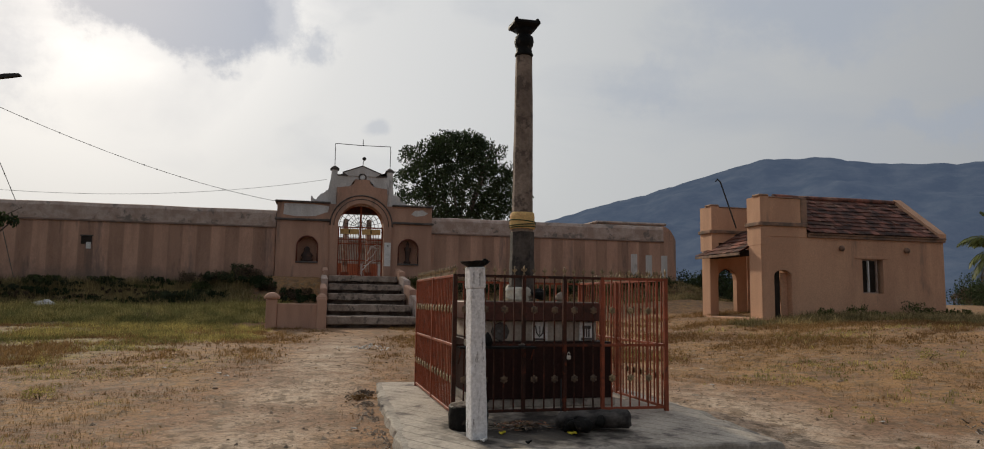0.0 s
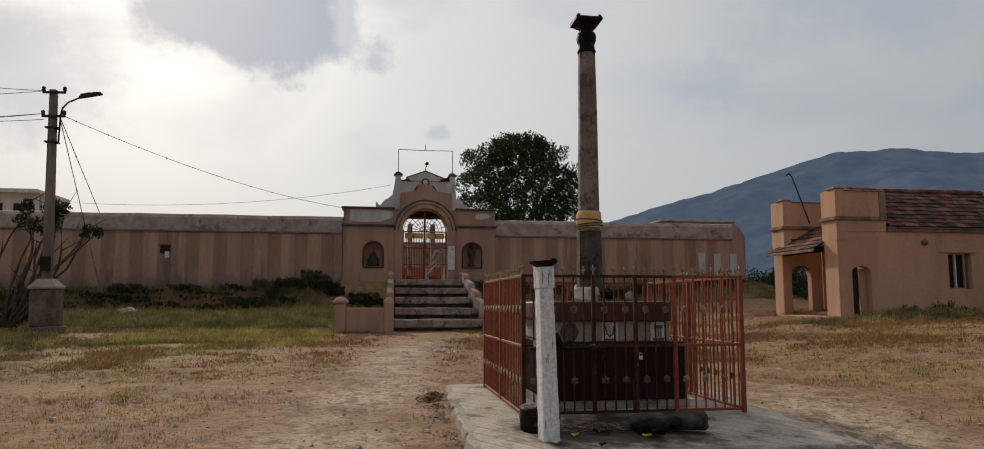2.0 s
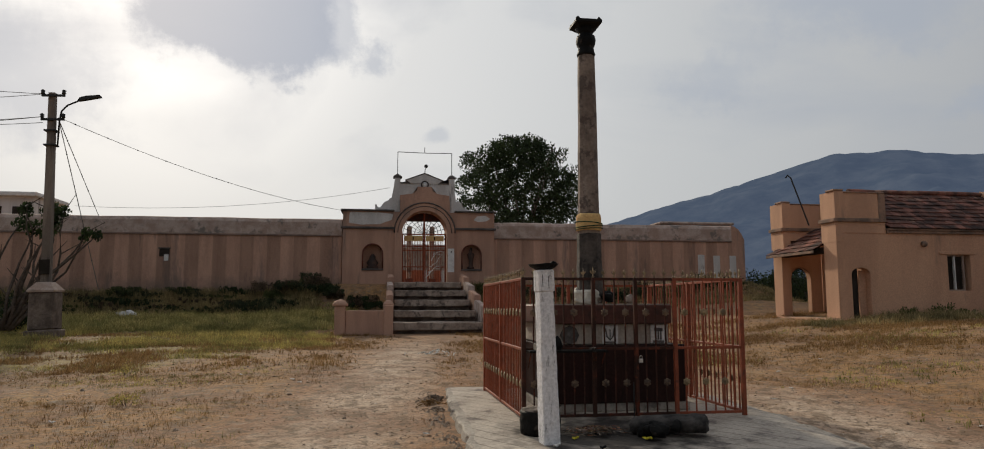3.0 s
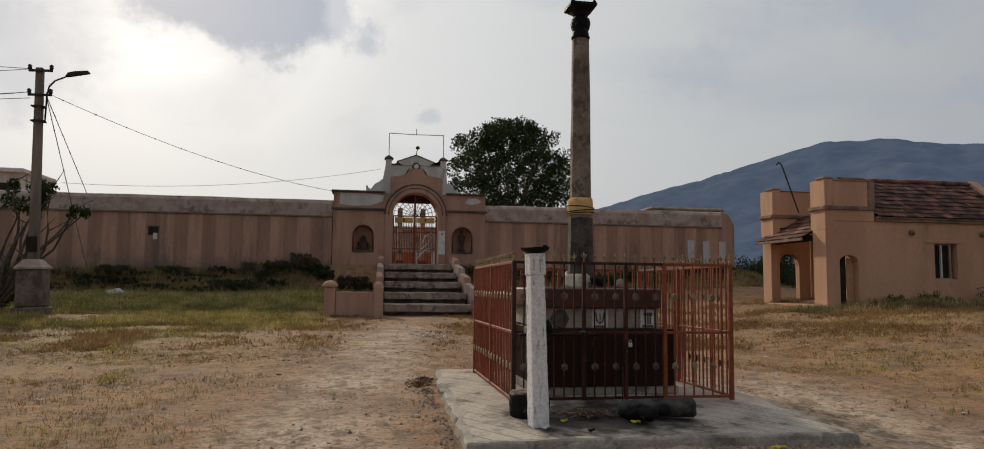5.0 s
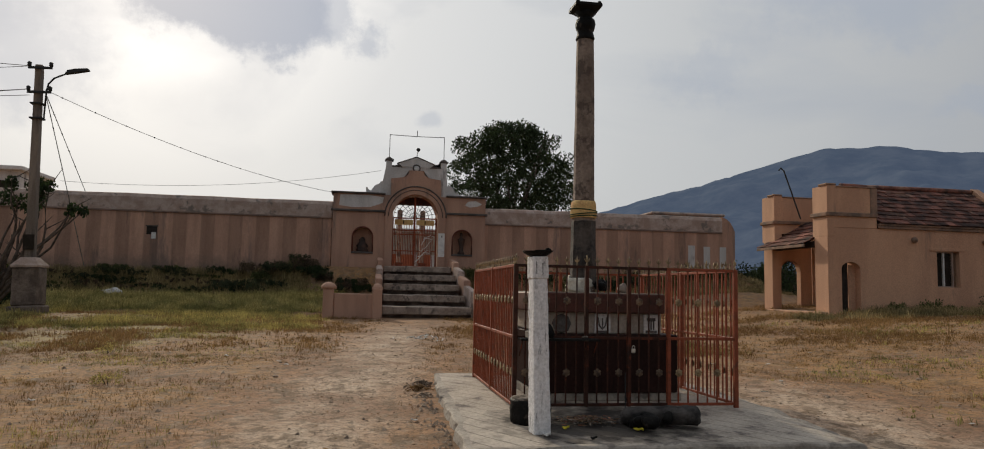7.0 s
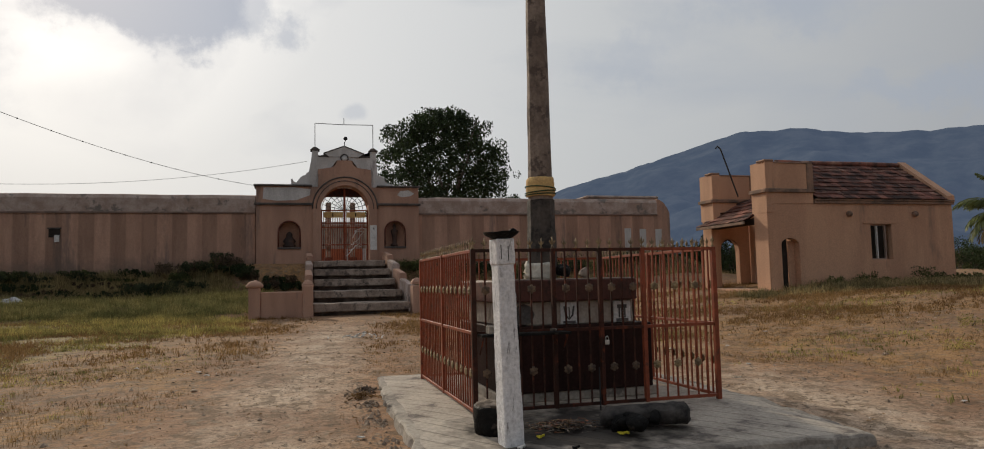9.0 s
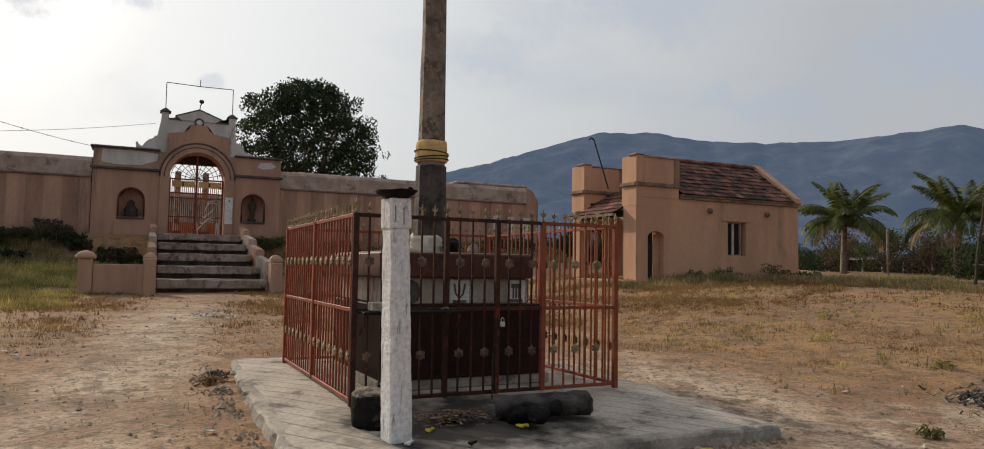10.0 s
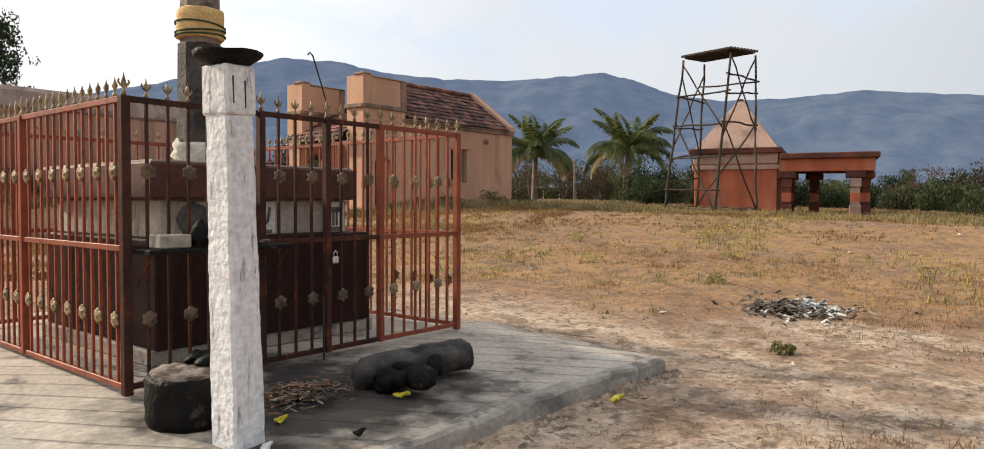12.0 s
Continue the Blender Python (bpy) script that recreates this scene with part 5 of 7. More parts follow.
def build_pedestal():
    p = tagged(empty("lamp_pedestal", (1.55, 2.0, 0.14)), "square plinth with dark red oxide base and cream frieze", "pedestal")
    def ring(x0, x1, y0, y1, z0, z1, bv=0.015):
        return boxes((x0 - 1.55, x1 - 1.55, y0 - 2.0, y1 - 2.0, z0 - 0.14, z1 - 0.14), bevel=bv)
    part("footing", ring(0.47, 2.76, 0.66, 2.86, 0.14, 0.27), "concrete", p)
    part("oxide_base", ring(0.50, 2.68, 0.62, 2.80, 0.27, 1.14), "oxide", p, "dark red oxide plastered base")
    part("cream_frieze", ring(0.58, 2.46, 0.72, 2.75, 1.14, 1.46), "cream", p, "cream plastered frieze")
    part("top_band", ring(0.46, 2.47, 0.60, 2.80, 1.46, 1.75), "oxide_band", p, "dark red top band")
    part("top_face", ring(0.48, 2.45, 0.62, 2.78, 1.75, 1.765, 0.003), "cream", p)
    # carved and painted panels on the south frieze
    for x, kind in ((0.86, "a"), (1.5, "b"), (2.28, "c")):
        q = part("frieze_panel", ring(x - 0.12, x + 0.13, 0.695, 0.72, 1.15, 1.44, 0.004), "white_paint" if kind != "a" else "cream", p, "small square panel with a worn emblem")
        bm = bmesh.new()
        X, Z, Y = x - 1.55, 1.29 - 0.14, 0.69 - 2.0
        if kind == "b":
            tube(bm, [(X - 0.07, Y, Z + 0.1), (X - 0.05, Y, Z - 0.02), (X, Y, Z - 0.08), (X + 0.05, Y, Z - 0.02), (X + 0.07, Y, Z + 0.1)], 0.012, sides=5)
            tube(bm, [(X, Y, Z + 0.09), (X, Y, Z - 0.06)], 0.008, sides=5)
            box(bm, X - 0.09, X + 0.09, Y - 0.008, Y + 0.005, Z - 0.13, Z - 0.10, 0.003)
        elif kind == "c":
            for dx in (-0.04, 0.0, 0.04):
                box(bm, X + dx - 0.012, X + dx + 0.012, Y - 0.006, Y + 0.005, Z - 0.08, Z + 0.07, 0.003)
            box(bm, X - 0.07, X + 0.07, Y - 0.006, Y + 0.005, Z + 0.05, Z + 0.10, 0.003)
            box(bm, X - 0.09, X + 0.09, Y - 0.008, Y + 0.005, Z - 0.13, Z - 0.09, 0.003)
        else:
            lathe(bm, [(0.15, 0), (0.14, 0.02), (0.12, 0.025), (0.10, 0.012), (0.05, 0.03), (0.0, 0.035)], 8, Matrix.Translation((X, Y + 0.01, Z)) @ pose(0, 0, 0, 90, 0, 0))
        part("emblem", bm, "panel_grey", q)


build_pedestal()


def build_column():
    c = tagged(empty("stone_lamp_column", (1.50, 1.72, 1.765)), "tall octagonal weathered stone lamp column with a black capital", "column")
    r8 = pose(0, 0, 0, 0, 0, 22.5)
    bm = bmesh.new()
    prof = [(0.21, 0.0), (0.205, 0.5)] + [(0.20 - 0.011 * z, z) for z in (1.0, 1.5, 2.0, 2.5, 3.0, 3.5, 3.9, 4.3)]
    lathe(bm, prof, 8, r8, smooth=False)
    part("shaft", rough(bm, 0.012, 4.0), "stone", c)
    bm = bmesh.new()
    lathe(bm, [(0.215, 0.1), (0.222, 0.12), (0.222, 0.62), (0.21, 0.75), (0.207, 1.18)], 8, r8, smooth=False)
    part("soot_coat", rough(bm, 0.012, 4.0), "soot_stone", c, "oily soot on the foot of the shaft")
    bm = bmesh.new()
    lathe(bm, [(0.15, 4.3), (0.165, 4.33), (0.15, 4.37), (0.135, 4.45), (0.16, 4.5), (0.175, 4.58), (0.16, 4.66), (0.115, 4.69), (0.125, 4.72), (0.19, 4.79)], 16)
    part("neck", bm, "black", c, "blackened bulbous neck")
    bm = boxes((-0.235, 0.235, -0.235, 0.235, 4.84, 4.91), bevel=0.015)
    lathe(bm, [(0.18, 4.77), (0.29, 4.84)], 4, pose(0, 0, 0, 0, 0, 45), smooth=False)
    for sx, sy in ((1, 1), (1, -1), (-1, 1), (-1, -1)):
        lathe(bm, [(0.045, 4.89), (0.035, 4.93), (0.01, 4.955)], 6, Matrix.Translation((sx * 0.19, sy * 0.19, 0)))
    part("capital", bm, "black", c, "blackened square capital")
    w = tagged(empty("cloth_wrap", (1.50, 1.72, 3.0)), "yellow cloth with dark green cords wound round the column", "cloth")
    bm = bmesh.new()
    lathe(bm, [(0.212, 0.0), (0.222, 0.02), (0.216, 0.06), (0.225, 0.1), (0.215, 0.15), (0.224, 0.2), (0.214, 0.26), (0.20, 0.28)], 16)
    part("wrap", rough(bm, 0.02, 9.0), "yellow", w)
    for z, tl in ((0.07, 0.02), (0.13, -0.02), (0.03, 0.01)):
        bm = bmesh.new()
        tube(bm, [(0.229 * math.cos(radians(a)), 0.229 * math.sin(radians(a)), z + tl * math.cos(radians(a))) for a in range(0, 361, 20)], 0.009, sides=5)
        part("cord", bm, "green_cloth", w)
    w2 = tagged(empty("white_cloth_wrap", (1.42, 1.67, 1.765)), "dirty white cloth bundled round the column foot", "cloth")
    bm = bmesh.new()
    lathe(bm, [(0.19, 0.0), (0.235, 0.03), (0.2, 0.07), (0.235, 0.11), (0.205, 0.15), (0.225, 0.19), (0.2, 0.23), (0.18, 0.24)], 20)
    part("folds", rough(rough(bm, 0.05, 7.0), 0.025, 20.0), "cloth", w2)
    bm = lumps(bmesh.new(), 4, (1.84, 1.55, 1.88), 0.13, 4, 0.9)
    tagged(part("black_idol", bm, "black"), "black oiled stone lump on the pedestal top beside the column", "stone")
    bm = lumps(bmesh.new(), 1, (2.2, 2.2, 1.84), 0.14, 8, 1.0)
    tagged(part("small_idol", bm, "stone"), "small weathered carved stone on the pedestal", "stone")


build_column()


def rosette():
    """A cast flower of six rounded petals round a raised button, in one piece."""
    bm = bmesh.new()
    rings = []
    for depth, rad, lobe in ((0.0, 0.030, 0.011), (-0.007, 0.032, 0.012), (-0.013, 0.026, 0.008), (-0.006, 0.014, 0.002), (-0.018, 0.009, 0.0)):
        ring = []
        for k in range(24):
            ang = math.tau * k / 24
            q = rad + lobe * abs(math.sin(3 * ang))
            ring.append(bm.verts.new((q * math.cos(ang), depth, q * math.sin(ang))))
        rings.append(ring)
    for a, b in zip(rings, rings[1:]):
        for k in range(24):
            bm.faces.new((a[k], a[(k + 1) % 24], b[(k + 1) % 24], b[k])).smooth = True
    bm.faces.new(rings[0][::-1])
    bm.faces.new(rings[-1])
    bmesh.ops.recalc_face_normals(bm, faces=bm.faces)
    return bm


def finial():
    bm = bmesh.new()
    lathe(bm, [(0.012, 0), (0.018, 0.015), (0.008, 0.03), (0.009, 0.05), (0.017, 0.07), (0.008, 0.105), (0.001, 0.135)], 6)
    for s in (-1, 1):
        tube(bm, [(0, 0, 0.045), (s * 0.02, 0, 0.06), (s * 0.032, 0, 0.08), (s * 0.026, 0, 0.092)], 0.007, sides=4)
    return bm


def fence():
    f = tagged(empty("iron_fence", (0, 0, 0.14)), "rust-red iron bar fence with gilt finials around the pedestal", "fence")
    W, D, H, MID = 3.3, 3.66, 2.0, 0.985
    protos = {}

    def place(name, key, bm_fn, material, parent, m, lab=""):
        if key not in protos:
            protos[key] = part(name, bm_fn(), material, parent, lab)
            protos[key].matrix_basis = m
            return protos[key]
        ob = new(name, protos[key].data)
        ob.parent = parent
        ob.matrix_basis = m
        return tagged(ob, lab)
    sides = {"south": (Matrix.Identity(4), W, [0.0, 1.03, 1.66, 2.26, W], True),
             "west": (pose(0, D, 0, 0, 0, -90), D, [0.0, D / 2, D], False),
             "east": (pose(W, 0, 0, 0, 0, 90), D, [0.0, D / 2, D], False),
             "north": (pose(W, D, 0, 0, 0, 180), W, [0.0, W / 2, W], False)}
    for side, (m, ln, posts, front) in sides.items():
        panel = empty("fence_panel")
        panel.parent = f
        panel.matrix_basis = m
        tagged(panel, "locked double gate side of the fence" if front else "barred fence side")
        for i, x in enumerate(posts[:-1]):
            w = 0.03 if i == 0 or not front else 0.026
            b = boxes((x - w, x + w, -0.03, 0.03, 0.0 if i == 0 else 0.03, H), bevel=0.004)
            part("post", b, "dark_iron" if front and i < 3 else "iron", panel, "dark brown post" if front and i < 3 else "")
        for z in (0.055, MID, H - 0.02):
            for a, b in zip(posts, posts[1:]):
                part("rail", boxes((a + 0.031, b - 0.031, -0.018, 0.018, z - 0.02, z + 0.02), bevel=0.003), "dark_iron" if front and b < 2.3 else "iron", panel)
        for a, b in zip(posts, posts[1:]):
            step = 0.128 if not front else 0.15
            n = round((b - a) / step)
            for k in range(1, n):
                x = a + (b - a) * k / n
                # South bars west of x = 2.2 take the darker iron and gold.
                darkening = front and x < 2.2
                bar = place("bar", "dark_bar" if darkening else "bar", lambda: boxes((-0.0095, 0.0095, -0.0095, 0.0095, 0.06, H)), "dark_iron" if darkening else "iron", panel, Matrix.Translation((x, 0, 0)))
                place("finial", "finial", finial, "gold", bar, Matrix.Translation((0, 0, H + 0.0)))
                if k % 2:
                    for z in (0.5, 1.5):
                        place("rosette", "dark_rosette" if darkening else "rosette", rosette, "dark_gold" if darkening else "gold", bar, Matrix.Translation((0, -0.012, z)) @ Matrix.Scale(1.35, 4))
        for x in posts[:-1]:
            place("post_finial", "post_finial", finial, "gold", panel, Matrix.Translation((x, 0, H)) @ Matrix.Scale(1.15, 4))
        if front:
            part("gate_bolt", tube(bmesh.new(), [(1.60, -0.03, -0.08), (1.60, -0.03, 0.5)], 0.01, sides=5), "metal_dark", panel)
    lock = tagged(empty("padlock", (1.71, -0.05, 1.02)), "steel padlock hanging on the fence gate", "padlock")
    bm = boxes((-0.03, 0.03, -0.012, 0.012, -0.1, -0.04), bevel=0.008)
    part("lock_body", bm, "brass", lock)
    part("shackle", tube(bmesh.new(), [(-0.018, 0, -0.04), (-0.018, 0, -0.01), (0, 0, 0.008), (0.018, 0, -0.01), (0.018, 0, -0.04)], 0.005, sides=6), "brass", lock)
    # shelf outside the front with its brackets
    sh = tagged(empty("offering_shelf", (0.0, -0.03, 1.09)), "sooty iron shelf bracketed to the fence front", "shelf")
    part("shelf_plate", boxes((0.03, 1.15, -0.24, -0.0, 0.0, 0.03), bevel=0.004), "black", sh)
    for x in (0.06, 1.12):
        part("bracket", tube(bmesh.new(), [(x, 0.0, -0.22), (x, -0.2, 0.0)], 0.01, sides=4), "dark_iron", sh)
    t = boxes((0.13, 0.35, -0.21, -0.05, 1.123, 1.215), bevel=0.008)
    tagged(part("grey_tin", t, "concrete"), "square grey tin on the offering shelf", "tin")
    bm = bmesh.new()
    lathe(bm, [(0.02, 0.0), (0.07, 0.01), (0.08, 0.07), (0.05, 0.15), (0.02, 0.19), (0.01, 0.2)], 12, Matrix.Translation((0.45, -0.13, 1.122)) @ pose(0, 0, 0, 8, 0, 0))
    tagged(part("oil_vessel", bm, "black"), "black sooty vessel on the offering shelf", "vessel")
    bm = lumps(bmesh.new(), 7, (0.95, -0.15, 1.14), 0.035, 6, 0.5)
    tagged(part("offering_ash", bm, "ash"), "small heap of ash and wicks on the shelf", "ash")


fence()


def white_post():
    p = tagged(empty("whitewashed_post", (-0.11, -1.62, 0.12)), "leaning square whitewashed stone lamp post", "post")
    p.matrix_basis = pose(0.065, -1.235, 0.075, 0.3, -1.7, 8)
    bm = bmesh.new()
    n = 60
    rings = []
    for k in range(n + 1):
        z = -0.06 + (1.90) * k / n
        w = 0.109 - 0.014 * k / n
        c = 0.016
        o = [(-w + c, -w), (w - c, -w), (w, -w + c), (w, w - c), (w - c, w), (-w + c, w), (-w, w - c), (-w, -w + c)]
        rings.append([bm.verts.new((x, y, z)) for x, y in o])
    for a, b in zip(rings, rings[1:]):
        for k in range(8):
            bm.faces.new((a[k], a[(k + 1) % 8], b[(k + 1) % 8], b[k]))
    bm.faces.new(rings[-1])
    part("shaft", rough(rough(bm, 0.007, 7.0), 0.003, 30.0), "post", p)
    bm = boxes((-0.104, 0.104, -0.104, 0.104, 1.842, 2.11), bevel=0.012)
    bmesh.ops.subdivide_edges(bm, edges=bm.edges[:], cuts=2)
    part("cap_block", rough(bm, 0.006, 14.0), "post", p)
    part("groove", boxes((-0.06, -0.052, -0.107, -0.102, 1.9, 2.05), (0.02, 0.028, -0.107, -0.102, 1.88, 2.03)), "dark", p)
    d = tagged(empty("oil_dish", (0, 0, 0)), "wide black oil dish with a spout on the post", "dish")
    d.matrix_basis = p.matrix_basis @ Matrix.Translation((0, 0, 2.11))
    bm = bmesh.new()
    lathe(bm, [(0.09, 0.0), (0.12, 0.015), (0.175, 0.05), (0.19, 0.075), (0.17, 0.075), (0.11, 0.035), (0.02, 0.025)], 14)
    part("bowl", rough(bm, 0.018, 10.0), "black", d)
    bm = lumps(bmesh.new(), 3, (0.15, 0, 0.09), 0.035, 3, 0.8)
    part("burnt_wick", bm, "black", d)


white_post()


def slab_things():
    bm = bmesh.new()
    lathe(bm, [(0.10, -0.03), (0.25, -0.03), (0.262, 0.02), (0.262, 0.08), (0.268, 0.14), (0.262, 0.2), (0.262, 0.255), (0.25, 0.275), (0.2, 0.285), (0.0, 0.285)], 36)
    d = part("stone_drum", rough(rough(bm, 0.014, 6.0), 0.012, 22.0), "black")
    d.matrix_basis = pose(0.07, -0.70, 0.115)
    tagged(d, "round soot-blackened stone drum behind the white post", "stone")
    bm = bmesh.new()
    lathe(bm, [(0.24, 0.27), (0.235, 0.296), (0.12, 0.302), (0.0, 0.30)], 30)
    part("ash_crust", rough(rough(bm, 0.016, 7.0), 0.014, 26.0), "ash", d, "grey ash crust on the top")
    bm = rough(lumps(bmesh.new(), 5, (0, 0, 0.02), 0.11, 11, 0.5), 0.02, 18.0)
    s = part("burnt_lumps", bm, "black")
    s.matrix_basis = pose(0.16, -0.66, 0.42)
    tagged(s, "charred lumps lying on the stone drum", "charcoal")
    # long burnt stone
    bm = bmesh.new()
    pts = [(-0.50, 0, 0.07), (-0.42, 0.0, 0.10), (-0.15, 0.02, 0.11), (0.1, 0.04, 0.115), (0.32, 0.06, 0.125), (0.46, 0.08, 0.125), (0.51, 0.09, 0.12)]
    rings = []
    for i, p in enumerate(pts):
        r = (0.06, 0.11, 0.13, 0.12, 0.135, 0.125, 0.08)[i]
        rings.append([bm.verts.new((p[0], p[1] + 1.25 * r * math.cos(math.tau * k / 14), p[2] + r * 0.92 * math.sin(math.tau * k / 14))) for k in range(14)])
    for a, b in zip(rings, rings[1:]):
        for k in range(14):
            f = bm.faces.new((a[k], a[(k + 1) % 14], b[(k + 1) % 14], b[k]))
            f.smooth = True
    bm.faces.new(rings[0])
    bm.faces.new(rings[-1])
    bmesh.ops.recalc_face_normals(bm, faces=bm.faces)
    bmesh.ops.subdivide_edges(bm, edges=bm.edges[:], cuts=1, use_grid_fill=True)
    b = part("burnt_stone", rough(rough(bm, 0.03, 5.0), 0.02, 16.0), "burnt")
    b.matrix_basis = pose(1.70, -1.02, 0.10, 0, 0, -20)
    tagged(b, "long grey stone with a charred black end on the slab", "stone")
    heap_rnd = random.Random(21)
    for k in range(9):
        bm = lumps(bmesh.new(), 1, (0, 0, 0), 0.13, 21 + k, 0.75)
        o = part("charred_lump", rough(bm, 0.03, 14.0, k), "black")
        o.matrix_basis = pose(1.48 + heap_rnd.uniform(-0.24, 0.2), -1.08 + heap_rnd.uniform(-0.12, 0.1), 0.12 + heap_rnd.uniform(0, 0.09), 0, 0, 40 * k)
        tagged(o, "charred black lump heaped against the long stone", "charcoal", group="charred lumps")
    # litter heap of ash, twigs and flowers
    rnd = random.Random(9)
    vs, fs = [], []
    for k in range(950):
        a = rnd.uniform(0, math.tau)
        r = abs(rnd.gauss(0, 0.16))
        x, y = 0.78 + r * math.cos(a) * 1.4, -0.78 + r * math.sin(a)
        l, w, t = rnd.uniform(0.015, 0.06), rnd.uniform(0.003, 0.014), rnd.uniform(0, math.tau)
        z = 0.112 + rnd.uniform(0, 0.07) * (1 - min(r / 0.4, 1))
        dx, dy = math.cos(t) * l, math.sin(t) * l
        i = len(vs)
        vs += [(x - dx, y - dy, z), (x + dx, y + dy, z + rnd.uniform(-0.004, 0.012)), (x + dx - dy / l * w, y + dy + dx / l * w, z + 0.004), (x - dx - dy / l * w, y - dy + dx / l * w, z + 0.006)]
        fs.append((i, i + 1, i + 2, i + 3))
    cut = int(len(fs) * 0.65)
    o2 = pydata("withered_flowers", vs[cut * 4:], [tuple(i - cut * 4 for i in f) for f in fs[cut:]], "withered")
    tagged(o2, "withered red and straw flowers in the ash", "litter", kind="stuff")
    o = pydata("ash_litter", vs[:cut * 4], fs[:cut], "ash")
    tagged(o, "grey ash, twigs and withered flowers strewn on the slab", "litter", kind="stuff")
    for nm, x, y, ln, rz, mt, lab in (("yellow_wrapper", 2.72, -2.18, 0.22, 8, "bright_yellow", "bright yellow plastic tube lying beside the slab edge"),
                                      ("yellow_stick", 1.32, -1.25, 0.13, -20, "bright_yellow", "short yellow and black stick on the slab"),
                                      ("yellow_scrap", 0.42, -1.12, 0.10, 15, "bright_yellow", "crumpled yellow wrapper in the ash litter"),
                                      ("pale_scrap", 0.1, -1.45, 0.12, 40, "paper", "pale strip of paper beside the white post"),
                                      ("black_scrap", 0.62, -1.62, 0.09, 10, "black", "small black charred scrap on the slab")):
        g = ground_z(x, y) + 0.02 if y < -2.1 else 0.15 + 0.055 * min(0.0, y)
        bm = boxes((-ln / 2, ln / 2, -0.025, 0.025, 0, 0.025), bevel=0.01)
        bmesh.ops.subdivide_edges(bm, edges=[e for e in bm.edges if e.calc_length() > 0.05], cuts=4)
        ob = part(nm, rough(bm, 0.02, 20.0), mt)
        ob.matrix_basis = pose(x, y, g, 0, 0, rz)
        tagged(ob, lab, "litter")


M["dead_leaf"] = mat("dead_leaf", (0.12, 0.075, 0.045), (0.06, 0.04, 0.028), 9.0, 0.9, 0.0, 20, per_island=0.6)
M["withered"] = mat("withered_petals", (0.28, 0.10, 0.07), (0.34, 0.24, 0.12), 14.0, 0.9, 0.2, 30, per_island=0.5)
M["burnt"] = mat("part_burnt_stone", (0.085, 0.075, 0.068), (0.02, 0.018, 0.017), 2.6, 0.8, 0.6, 22)
slab_things()


